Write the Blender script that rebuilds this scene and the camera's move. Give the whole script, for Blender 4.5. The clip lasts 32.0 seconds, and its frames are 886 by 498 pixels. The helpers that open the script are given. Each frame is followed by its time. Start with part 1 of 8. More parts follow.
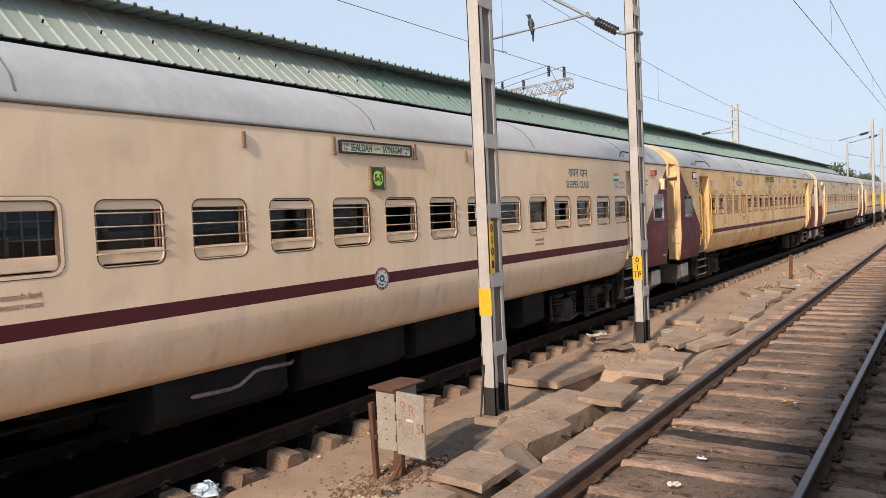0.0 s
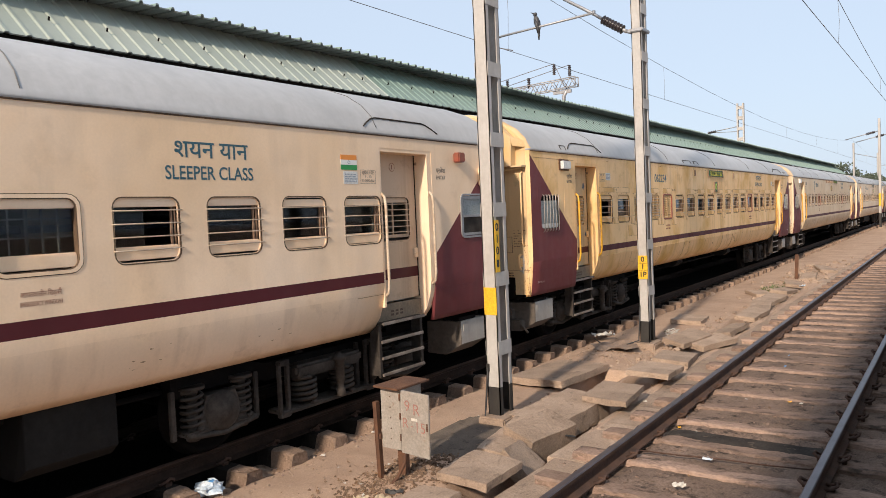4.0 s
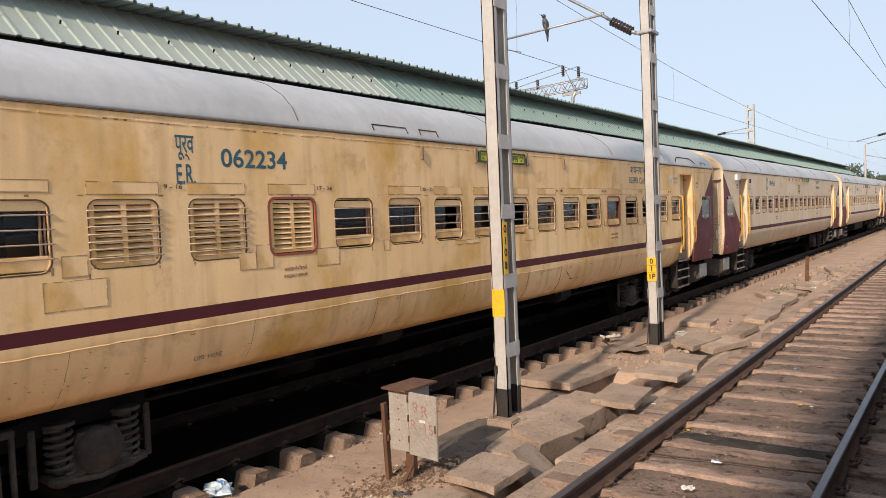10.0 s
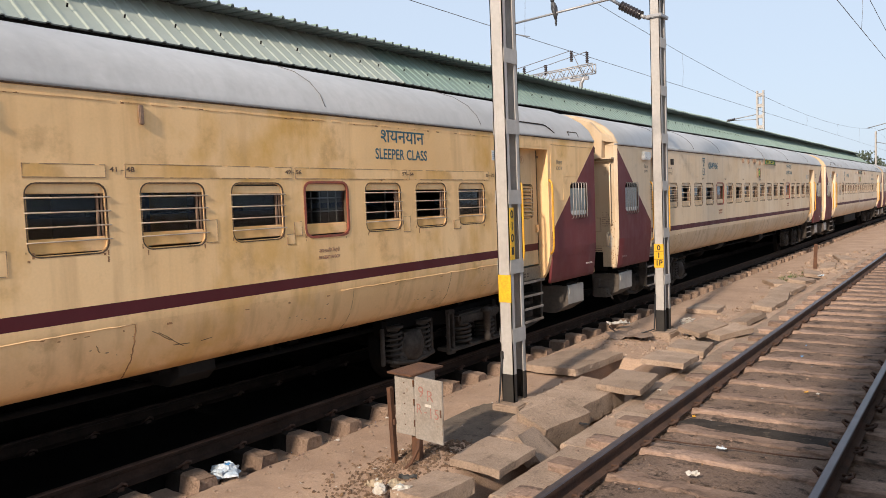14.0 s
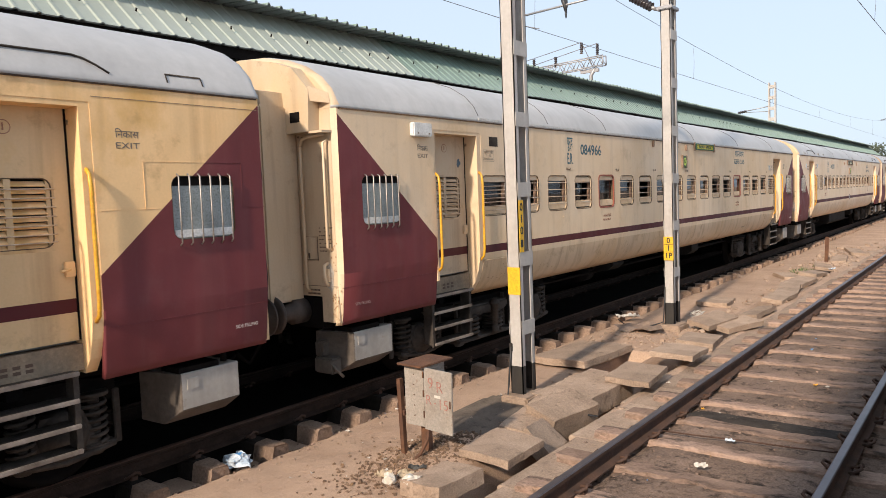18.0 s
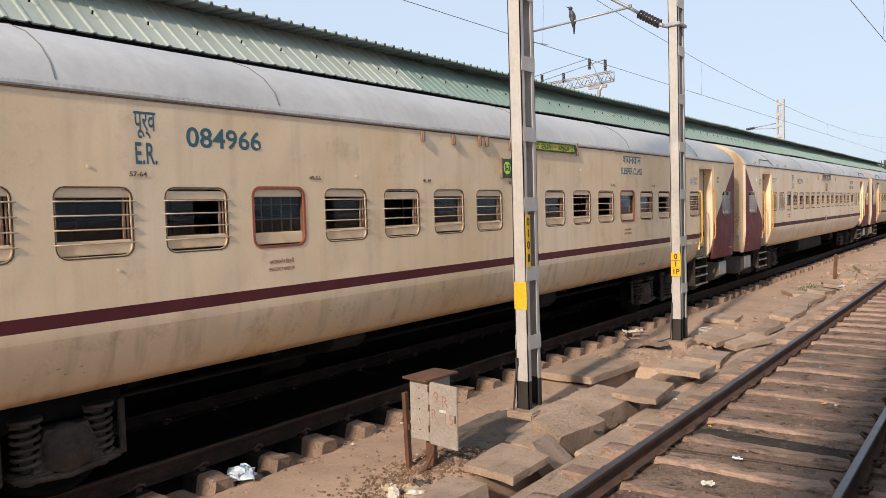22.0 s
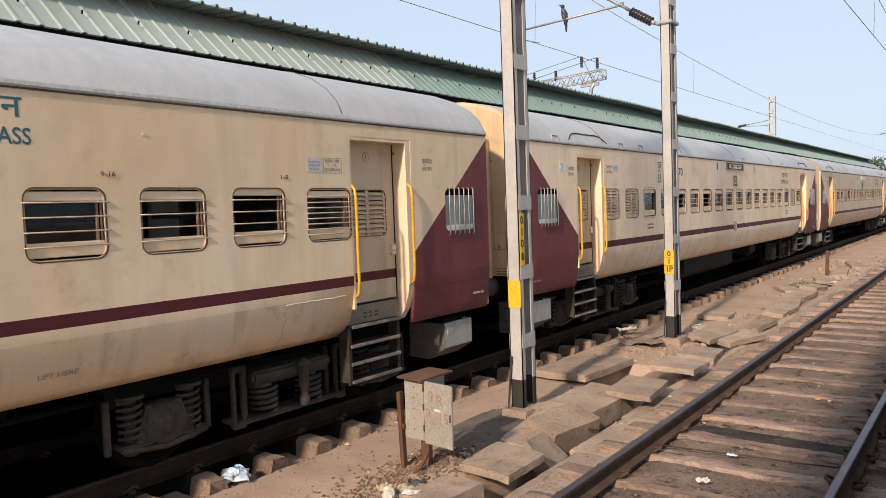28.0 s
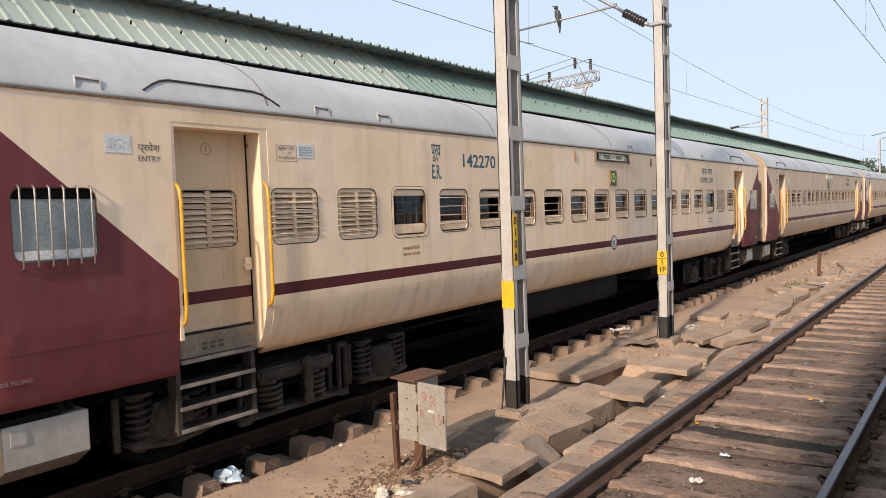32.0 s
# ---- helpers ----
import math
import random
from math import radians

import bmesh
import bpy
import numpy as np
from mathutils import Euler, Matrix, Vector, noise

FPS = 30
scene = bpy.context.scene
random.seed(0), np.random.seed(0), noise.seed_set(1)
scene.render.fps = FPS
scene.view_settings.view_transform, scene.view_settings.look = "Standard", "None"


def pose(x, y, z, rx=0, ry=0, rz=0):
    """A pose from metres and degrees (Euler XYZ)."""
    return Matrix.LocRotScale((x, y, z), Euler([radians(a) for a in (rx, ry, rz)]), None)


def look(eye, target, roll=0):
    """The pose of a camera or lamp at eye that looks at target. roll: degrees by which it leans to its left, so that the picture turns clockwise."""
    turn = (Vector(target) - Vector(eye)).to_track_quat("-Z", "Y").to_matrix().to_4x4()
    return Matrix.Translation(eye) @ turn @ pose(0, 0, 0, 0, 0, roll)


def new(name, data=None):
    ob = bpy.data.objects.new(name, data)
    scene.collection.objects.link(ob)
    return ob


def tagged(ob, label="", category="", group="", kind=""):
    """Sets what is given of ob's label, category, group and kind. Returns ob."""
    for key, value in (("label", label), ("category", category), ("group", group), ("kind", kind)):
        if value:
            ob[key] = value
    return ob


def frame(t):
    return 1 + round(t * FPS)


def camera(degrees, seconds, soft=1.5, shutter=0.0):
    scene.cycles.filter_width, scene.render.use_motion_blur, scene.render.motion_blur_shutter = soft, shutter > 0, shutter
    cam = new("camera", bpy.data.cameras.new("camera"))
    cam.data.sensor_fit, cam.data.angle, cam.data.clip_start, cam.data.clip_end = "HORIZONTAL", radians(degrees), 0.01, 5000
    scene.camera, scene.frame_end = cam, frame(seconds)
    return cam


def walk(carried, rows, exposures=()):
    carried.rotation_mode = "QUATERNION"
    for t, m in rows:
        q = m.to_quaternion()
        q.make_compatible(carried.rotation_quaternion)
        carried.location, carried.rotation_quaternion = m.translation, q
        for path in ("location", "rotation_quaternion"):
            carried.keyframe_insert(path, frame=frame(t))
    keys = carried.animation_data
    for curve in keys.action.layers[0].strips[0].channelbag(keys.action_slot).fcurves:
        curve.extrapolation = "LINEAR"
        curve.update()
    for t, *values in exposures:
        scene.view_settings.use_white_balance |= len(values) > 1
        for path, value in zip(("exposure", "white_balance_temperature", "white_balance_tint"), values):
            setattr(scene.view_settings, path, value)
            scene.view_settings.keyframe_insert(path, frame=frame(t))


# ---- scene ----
cam = camera(63.08, 32.0, soft=0.8, shutter=0.1)
# seconds, yaw, pitch, roll, and where the camera stands
VIEWS = [
    (0.0, 35.357, -2.524, -2.642, -0.000, 0.000, 2.296),
    (0.5, 35.064, -2.874, -2.493, -0.006, 0.002, 2.297),
    (1.0, 35.410, -2.485, -1.962, -0.011, 0.005, 2.294),
    (1.5, 35.394, -2.169, -2.277, -0.014, 0.007, 2.296),
    (2.0, 35.906, -2.209, -2.442, -0.016, 0.007, 2.300),
    (2.5, 35.671, -2.591, -2.236, -0.018, 0.010, 2.296),
    (3.0, 35.802, -2.454, -2.362, -0.016, 0.009, 2.300),
    (3.5, 35.713, -2.690, -2.410, -0.017, 0.010, 2.302),
    (5.5, 35.700, -2.374, -2.598, -0.013, 0.008, 2.302),
    (6.0, 35.652, -2.312, -2.655, -0.009, 0.001, 2.298),
    (6.5, 36.277, -2.234, -2.801, -0.001, -0.005, 2.295),
    (7.0, 36.731, -2.453, -2.622, 0.001, -0.001, 2.294),
    (7.5, 36.690, -2.559, -2.351, 0.001, -0.001, 2.297),
    (8.0, 36.632, -2.456, -2.422, 0.003, 0.004, 2.299),
    (8.5, 36.270, -2.225, -2.155, -0.001, 0.002, 2.301),
    (9.0, 36.767, -2.271, -2.092, -0.002, -0.000, 2.293),
    (9.5, 36.510, -2.452, -2.351, -0.000, 0.003, 2.298),
    (10.0, 36.391, -2.497, -2.413, -0.008, 0.007, 2.306),
    (10.5, 36.126, -2.568, -2.172, -0.009, 0.006, 2.299),
    (11.0, 35.860, -2.614, -2.203, -0.007, 0.009, 2.295),
    (11.5, 35.727, -2.696, -2.342, -0.010, 0.011, 2.295),
    (12.0, 35.803, -2.939, -2.259, -0.011, 0.014, 2.300),
    (12.5, 35.826, -2.669, -2.504, -0.012, 0.012, 2.299),
    (13.0, 36.060, -2.918, -2.449, -0.012, 0.014, 2.297),
    (13.5, 36.345, -2.962, -2.720, -0.010, 0.011, 2.296),
    (14.0, 36.974, -3.577, -2.193, -0.009, 0.013, 2.295),
    (14.5, 37.844, -3.351, -1.640, -0.002, 0.003, 2.290),
    (16.5, 37.962, -3.914, -2.728, 0.018, -0.009, 2.292),
    (17.0, 37.775, -4.168, -2.853, 0.018, -0.005, 2.297),
    (17.5, 37.881, -4.002, -2.686, 0.015, -0.011, 2.294),
    (18.0, 37.735, -4.133, -2.181, 0.011, -0.017, 2.295),
    (18.5, 37.844, -3.951, -2.020, 0.013, -0.015, 2.295),
    (19.0, 37.965, -3.871, -2.030, 0.015, -0.016, 2.295),
    (19.5, 38.016, -3.603, -1.786, 0.012, -0.018, 2.294),
    (20.0, 37.995, -3.172, -1.727, 0.018, -0.018, 2.295),
    (20.5, 38.137, -2.740, -1.460, 0.016, -0.021, 2.291),
    (21.0, 38.481, -2.881, -1.635, 0.017, -0.019, 2.291),
    (21.5, 38.274, -2.887, -1.752, 0.017, -0.016, 2.291),
    (22.0, 38.240, -3.002, -1.720, 0.016, -0.020, 2.294),
    (22.5, 38.224, -2.960, -1.988, 0.015, -0.011, 2.291),
    (23.0, 38.111, -2.721, -1.971, 0.010, -0.010, 2.291),
    (23.5, 38.079, -2.812, -1.865, 0.010, -0.012, 2.294),
    (24.0, 37.748, -2.836, -1.873, 0.007, -0.014, 2.291),
    (24.5, 37.693, -2.643, -1.873, 0.004, -0.009, 2.288),
    (25.0, 37.736, -2.581, -1.746, 0.005, -0.009, 2.287),
    (25.5, 37.845, -2.455, -1.670, 0.004, -0.013, 2.290),
    (27.5, 37.482, -2.996, -2.057, 0.006, -0.007, 2.291),
    (28.0, 37.713, -3.118, -2.055, 0.002, -0.009, 2.295),
    (28.5, 37.591, -2.876, -1.979, 0.005, -0.012, 2.295),
    (29.0, 37.383, -3.011, -1.825, 0.008, -0.011, 2.293),
    (29.5, 37.386, -3.198, -2.098, 0.007, -0.011, 2.297),
    (30.0, 36.971, -3.270, -2.202, 0.005, -0.006, 2.292),
    (30.5, 37.272, -3.321, -2.131, -0.002, -0.004, 2.293),
    (31.0, 37.288, -3.204, -2.052, 0.000, 0.001, 2.295),
    (31.5, 37.169, -3.191, -1.945, -0.003, -0.004, 2.294),
    (32.0, 37.199, -3.063, -2.006, -0.003, -0.003, 2.290),
]


def aim(yaw, pitch, roll, x, y, z):
    yaw, pitch = radians(yaw), radians(pitch)
    ahead = (-math.sin(yaw) * math.cos(pitch), math.cos(yaw) * math.cos(pitch), math.sin(pitch))
    return look((x, y, z), (x + 10 * ahead[0], y + 10 * ahead[1], z + 10 * ahead[2]), roll)


PATH = [(v[0], aim(*v[1:])) for v in VIEWS]
walk(cam, PATH, [(0, 0.63), (2, 0.62), (3, 0.64), (7, 0.73), (12, 0.65), (15, 0.67), (18, 0.82), (19.5, 0.83), (21, 0.73), (23.5, 0.66), (28, 0.68), (30, 0.75), (32, 0.76)])

# ---- world, sun, exposure ----
TO_SUN = Vector((0.146 * math.cos(radians(30)), -0.9893 * math.cos(radians(30)), math.sin(radians(30)))).normalized()
world = bpy.data.worlds.new("hazy_sky")
scene.world = world
world.use_nodes = True
sky = world.node_tree.nodes.new("ShaderNodeTexSky")
sky.sky_type, sky.sun_disc = "NISHITA", False
sky.sun_elevation = radians(30)
sky.sun_rotation = math.atan2(TO_SUN.x, TO_SUN.y)
sky.air_density, sky.dust_density, sky.ozone_density = 1.0, 2.0, 1.0
background = world.node_tree.nodes["Background"]
background.inputs["Strength"].default_value = 0.142
haze = world.node_tree.nodes.new("ShaderNodeMix")
haze.data_type = "RGBA"
haze.inputs["Factor"].default_value = 0.88
haze.inputs["B"].default_value = (2.87, 3.36, 4.06, 1)
world.node_tree.links.new(sky.outputs["Color"], haze.inputs["A"])
world.node_tree.links.new(haze.outputs["Result"], background.inputs["Color"])

sun = new("sun", bpy.data.lights.new("sun", "SUN"))
sun.data.energy, sun.data.angle, sun.data.color = 3.3, radians(2.6), (1.0, 0.83, 0.66)
sun.matrix_world = look(tuple(TO_SUN * 60), (0, 0, 0))
scene.view_settings.exposure = 0.66


# ---- materials ----
def tree_of(name):
    m = bpy.data.materials.new(name)
    m.use_nodes = True
    return m, m.node_tree.nodes, m.node_tree.links, m.node_tree.nodes["Principled BSDF"]


def noise_node(nodes, links, scale, detail=4, stretch=(1, 1, 1), rough=0.55):
    co, mp, nz = nodes.new("ShaderNodeTexCoord"), nodes.new("ShaderNodeMapping"), nodes.new("ShaderNodeTexNoise")
    mp.inputs["Scale"].default_value = stretch
    nz.inputs["Scale"].default_value, nz.inputs["Detail"].default_value = scale, detail
    nz.inputs["Roughness"].default_value = rough
    links.new(co.outputs["Object"], mp.inputs["Vector"])
    links.new(mp.outputs["Vector"], nz.inputs["Vector"])
    return nz


def ramp_node(nodes, links, source, lo, hi, a=(0, 0, 0, 1), b=(1, 1, 1, 1)):
    r = nodes.new("ShaderNodeValToRGB")
    r.color_ramp.elements[0].position, r.color_ramp.elements[1].position = lo, hi
    r.color_ramp.elements[0].color, r.color_ramp.elements[1].color = a, b
    links.new(source, r.inputs["Fac"])
    return r


def mix_node(nodes, links, fac, a, b, mode="MIX"):
    m = nodes.new("ShaderNodeMix")
    m.data_type, m.blend_type = "RGBA", mode
    for socket, value in ((m.inputs["Factor"], fac), (m.inputs["A"], a), (m.inputs["B"], b)):
        if isinstance(value, (int, float)):
            socket.default_value = value
        elif isinstance(value, tuple):
            socket.default_value = (*value, 1)
        else:
            links.new(value, socket)
    return m.outputs["Result"]


def surface(name, base, dark=None, grain=20.0, blotch=1.5, rough=0.7, metal=0.0, bump=0.2, stain=None, streak=0.0, stretch=(1, 1, 1),
            vary=0.0, grain_amount=0.35, stain_level=(0.55, 0.75), depth=0.02, specks=0.0):
    """A painted or raw surface: two scales of tone, stains with a shape, vertical streaks, fine relief."""
    m, nodes, links, bsdf = tree_of(name)
    dark = dark or tuple(c * 0.62 for c in base)
    big = noise_node(nodes, links, blotch, 5, stretch)
    fine = noise_node(nodes, links, grain, 6, stretch, 0.65)
    tone = mix_node(nodes, links, ramp_node(nodes, links, big.outputs["Fac"], 0.35, 0.7).outputs["Color"], base, dark)
    g = ramp_node(nodes, links, fine.outputs["Fac"], 0.3, 0.75, (1 - grain_amount,) * 3 + (1,), (1 + grain_amount * 0.35,) * 3 + (1,))
    colour = mix_node(nodes, links, 1.0, tone, g.outputs["Color"], "MULTIPLY")
    if stain:
        st = noise_node(nodes, links, blotch * 2.3, 8, stretch, 0.7)
        colour = mix_node(nodes, links, ramp_node(nodes, links, st.outputs["Fac"], *stain_level).outputs["Color"], colour, stain)
    if streak:
        run = noise_node(nodes, links, 5.0, 5, (1, 1.4, 0.12))
        f = ramp_node(nodes, links, run.outputs["Fac"], 0.42, 0.8, (0, 0, 0, 1), (streak,) * 3 + (1,))
        colour = mix_node(nodes, links, f.outputs["Color"], colour, tuple(c * 0.42 for c in base))
    pits = None
    if specks:
        pits = noise_node(nodes, links, 27.0, 8, stretch, 0.8)
        f = ramp_node(nodes, links, pits.outputs["Fac"], 0.56, 0.63, (0, 0, 0, 1), (specks,) * 3 + (1,))
        colour = mix_node(nodes, links, f.outputs["Color"], colour, tuple(c * 0.30 for c in base))
        pale = noise_node(nodes, links, 34.0, 6, stretch, 0.7)
        f = ramp_node(nodes, links, pale.outputs["Fac"], 0.60, 0.66, (0, 0, 0, 1), (specks * 0.6,) * 3 + (1,))
        colour = mix_node(nodes, links, f.outputs["Color"], colour, tuple(min(c * 1.45, 0.8) for c in base))
    if vary:
        info = nodes.new("ShaderNodeObjectInfo")
        v = ramp_node(nodes, links, info.outputs["Random"], 0, 1, (1 - vary,) * 3 + (1,), (1 + vary,) * 3 + (1,))
        colour = mix_node(nodes, links, 1.0, colour, v.outputs["Color"], "MULTIPLY")
    links.new(colour, bsdf.inputs["Base Color"])
    r = ramp_node(nodes, links, fine.outputs["Fac"], 0.2, 0.8, (max(rough - 0.12, 0.02),) * 3 + (1,), (min(rough + 0.12, 1),) * 3 + (1,))
    links.new(r.outputs["Color"], bsdf.inputs["Roughness"])
    bsdf.inputs["Metallic"].default_value = metal
    if bump:
        bp = nodes.new("ShaderNodeBump")
        bp.inputs["Strength"].default_value, bp.inputs["Distance"].default_value = bump, depth
        both = nodes.new("ShaderNodeMath")
        both.operation = "ADD"
        links.new(big.outputs["Fac"], both.inputs[0])
        links.new(fine.outputs["Fac"], both.inputs[1])
        height = both.outputs["Value"]
        if pits:
            sunk = nodes.new("ShaderNodeMath")
            sunk.operation = "SUBTRACT"
            links.new(height, sunk.inputs[0])
            links.new(ramp_node(nodes, links, pits.outputs["Fac"], 0.54, 0.66).outputs["Color"], sunk.inputs[1])
            height = sunk.outputs["Value"]
        links.new(height, bp.inputs["Height"])
        links.new(bp.outputs["Normal"], bsdf.inputs["Normal"])
    return m


def coach_paint(name, base, grime, yellow=0.0, dirt=0.5, dent=0.035):
    """Old gloss paint on beaten steel sheet: dents, yellow patches, grey runs and scuffs."""
    m, nodes, links, bsdf = tree_of(name)
    big = noise_node(nodes, links, 0.55, 4)
    mid = noise_node(nodes, links, 2.6, 7, (1, 1, 1), 0.68)
    fine = noise_node(nodes, links, 45, 5)
    run = noise_node(nodes, links, 4.0, 6, (1, 1.6, 0.1))
    colour = mix_node(nodes, links, ramp_node(nodes, links, big.outputs["Fac"], 0.35, 0.68).outputs["Color"], base,
                      (base[0] * 0.9, base[1] * 0.84, base[2] * 0.74))
    if yellow:
        rust = noise_node(nodes, links, 1.1, 6, (1, 1, 0.7), 0.6)
        f = ramp_node(nodes, links, rust.outputs["Fac"], 0.50, 0.70, (0, 0, 0, 1), (yellow,) * 3 + (1,))
        colour = mix_node(nodes, links, f.outputs["Color"], colour, (0.62, 0.345, 0.075))
    f = ramp_node(nodes, links, mid.outputs["Fac"], 0.56, 0.76, (0, 0, 0, 1), (dirt,) * 3 + (1,))
    colour = mix_node(nodes, links, f.outputs["Color"], colour, grime)
    f = ramp_node(nodes, links, run.outputs["Fac"], 0.5, 0.8, (0, 0, 0, 1), (dirt * 0.7,) * 3 + (1,))
    colour = mix_node(nodes, links, f.outputs["Color"], colour, grime)
    g = ramp_node(nodes, links, fine.outputs["Fac"], 0.25, 0.75, (0.95,) * 3 + (1,), (1.02,) * 3 + (1,))
    colour = mix_node(nodes, links, 1.0, colour, g.outputs["Color"], "MULTIPLY")
    links.new(colour, bsdf.inputs["Base Color"])
    r = ramp_node(nodes, links, mid.outputs["Fac"], 0.3, 0.7, (0.44,) * 3 + (1,), (0.70,) * 3 + (1,))
    links.new(r.outputs["Color"], bsdf.inputs["Roughness"])
    bsdf.inputs["Specular IOR Level"].default_value = 0.28
    dents = noise_node(nodes, links, 1.9, 2, (1, 1, 0.8))
    bp = nodes.new("ShaderNodeBump")
    bp.inputs["Strength"].default_value, bp.inputs["Distance"].default_value = 0.5, dent
    links.new(dents.outputs["Fac"], bp.inputs["Height"])
    links.new(bp.outputs["Normal"], bsdf.inputs["Normal"])
    return m


def plain(name, colour, rough=0.5, metal=0.0):
    m, nodes, links, bsdf = tree_of(name)
    bsdf.inputs["Base Color"].default_value = (*colour, 1)
    bsdf.inputs["Roughness"].default_value, bsdf.inputs["Metallic"].default_value = rough, metal
    return m


def glass(name, tint, rough=0.05, clear=0.6):
    m, nodes, links, bsdf = tree_of(name)
    bsdf.inputs["Base Color"].default_value = (*tint, 1)
    bsdf.inputs["Roughness"].default_value = rough
    bsdf.inputs["Transmission Weight"].default_value = clear
    bsdf.inputs["IOR"].default_value = 1.28
    return m


PAINT = {
    "a": coach_paint("paint_pinkish_cream", (0.90, 0.705, 0.525), (0.42, 0.29, 0.19), 0.06, 0.22),
    "b": coach_paint("paint_yellowed_cream", (0.90, 0.622, 0.335), (0.36, 0.20, 0.085), 0.9, 0.55),
    "c": coach_paint("paint_dull_cream", (0.75, 0.60, 0.435), (0.30, 0.215, 0.14), 0.15, 0.38),
    "d": coach_paint("paint_fresh_cream", (0.85, 0.69, 0.525), (0.30, 0.21, 0.14), 0.1, 0.35),
}
PAINT["e"] = coach_paint("paint_dusty_cream", (0.60, 0.49, 0.38), (0.28, 0.20, 0.135), 0.15, 0.5)
PAINT["f"] = coach_paint("paint_dusty_pale_cream", (0.62, 0.51, 0.40), (0.28, 0.20, 0.14), 0.1, 0.45)
# darker paint copies: the ends' sunlight toned down in colour, door leaves grimy
TONED_GRIMY = {
    "e": coach_paint("toned_dusty_cream", (0.34, 0.27, 0.21), (0.15, 0.10, 0.07), 0.2, 0.6),
    "f": coach_paint("toned_dusty_pale_cream", (0.36, 0.29, 0.23), (0.15, 0.10, 0.07), 0.15, 0.6),
    "a": coach_paint("toned_pinkish_cream", (0.60, 0.46, 0.34), (0.16, 0.11, 0.08), 0.0, 0.6),
    "b": coach_paint("toned_yellowed_cream", (0.64, 0.48, 0.29), (0.15, 0.10, 0.06), 0.6, 0.6),
    "c": coach_paint("toned_dull_cream", (0.56, 0.45, 0.33), (0.15, 0.10, 0.07), 0.2, 0.6),
    "d": coach_paint("toned_fresh_cream", (0.60, 0.46, 0.31), (0.17, 0.11, 0.07), 0.15, 0.6),
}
# lower-side copies of the coach paint, browner and darker: grime plus shade
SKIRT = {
    "a": coach_paint("shaded_grimy_pinkish_cream", (0.86, 0.67, 0.495), (0.36, 0.23, 0.13), 0.1, 0.45),
    "b": coach_paint("shaded_grimy_yellowed_cream", (0.86, 0.58, 0.31), (0.34, 0.18, 0.075), 0.9, 0.7),
    "c": coach_paint("shaded_grimy_dull_cream", (0.65, 0.505, 0.355), (0.25, 0.165, 0.10), 0.2, 0.8),
    "d": coach_paint("shaded_grimy_fresh_cream", (0.81, 0.65, 0.49), (0.31, 0.20, 0.12), 0.15, 0.6),
    "e": coach_paint("shaded_grimy_dusty_cream", (0.57, 0.46, 0.345), (0.27, 0.18, 0.11), 0.2, 0.65),
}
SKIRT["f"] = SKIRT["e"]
MAROON = coach_paint("paint_maroon", (0.150, 0.036, 0.042), (0.19, 0.085, 0.08), 0.0, 0.42, 0.06)
ROOF_SEAM = surface("roof_seam_grey", (0.21, 0.205, 0.20), (0.14, 0.135, 0.13), 30, 4, 0.7)
STRIPE = coach_paint("paint_stripe_maroon", (0.082, 0.013, 0.018), (0.09, 0.028, 0.028), 0.0, 0.25)
ROOF_GREY = surface("roof_silver_paint", (0.455, 0.455, 0.455), (0.36, 0.36, 0.36), 14, 0.7, 0.5, 0.0, 0.03, (0.30, 0.29, 0.28), 0.25, stain_level=(0.60, 0.85), grain_amount=0.10)
STEEL = surface("bare_steel_bar", (0.40, 0.37, 0.34), None, 60, 6, 0.45, 0.6, 0.1)
BAR_PAINT = surface("painted_bar", (0.68, 0.56, 0.43), (0.48, 0.35, 0.24), 60, 9, 0.5, 0.0, 0.1)
GASKET = surface("window_gasket", (0.135, 0.082, 0.045), (0.06, 0.038, 0.024), 50, 5, 0.8, 0.0, 0.1)
# underframe grime taken near black, with the shade under the train in it
UNDER = surface("underframe_near_black", (0.013, 0.011, 0.010), (0.007, 0.006, 0.006), 25, 3, 0.85, 0.1, 0.3)
BOGIE_GREY = surface("bogie_dusty_steel", (0.098, 0.083, 0.072), (0.036, 0.031, 0.028), 25, 3, 0.8, 0.1, 0.3)
TANK_GREY = surface("tank_grey_paint", (0.40, 0.38, 0.35), (0.30, 0.27, 0.24), 14, 2.0, 0.55, 0.0, 0.08, (0.18, 0.13, 0.10), 0.4, grain_amount=0.15, stain_level=(0.6, 0.8))
GUTTER_WHITE = surface("chalky_gutter_paint", (0.64, 0.64, 0.63), (0.50, 0.49, 0.47), 30, 4, 0.6, 0.0, 0.05)
BUFFER_STEEL = surface("greasy_buffer_steel", (0.11, 0.085, 0.072), (0.05, 0.042, 0.038), 25, 3, 0.6, 0.3, 0.2)
# grey boxes darkened to near black for the shade under the floor
GEAR_DARK = surface("gear_box_near_black", (0.022, 0.021, 0.020), (0.012, 0.011, 0.011), 20, 1.5, 0.7, 0.0, 0.1, (0.02, 0.018, 0.016), 0.3)
# dusty grey, darkened further for the shade at the tank ends
TANK_DARK = surface("tank_dusty_dark", (0.145, 0.12, 0.10), (0.08, 0.066, 0.055), 25, 3, 0.85, 0.0, 0.2, (0.05, 0.04, 0.035), 0.3)
DOOR_SILL = surface("scuffed_door_sill", (0.36, 0.27, 0.18), (0.19, 0.145, 0.105), 30, 3, 0.7, 0.0, 0.15, (0.13, 0.10, 0.075), 0.4)
STEP_STEEL = surface("step_worn_steel", (0.36, 0.31, 0.27), (0.14, 0.11, 0.09), 40, 5, 0.6, 0.3, 0.2)
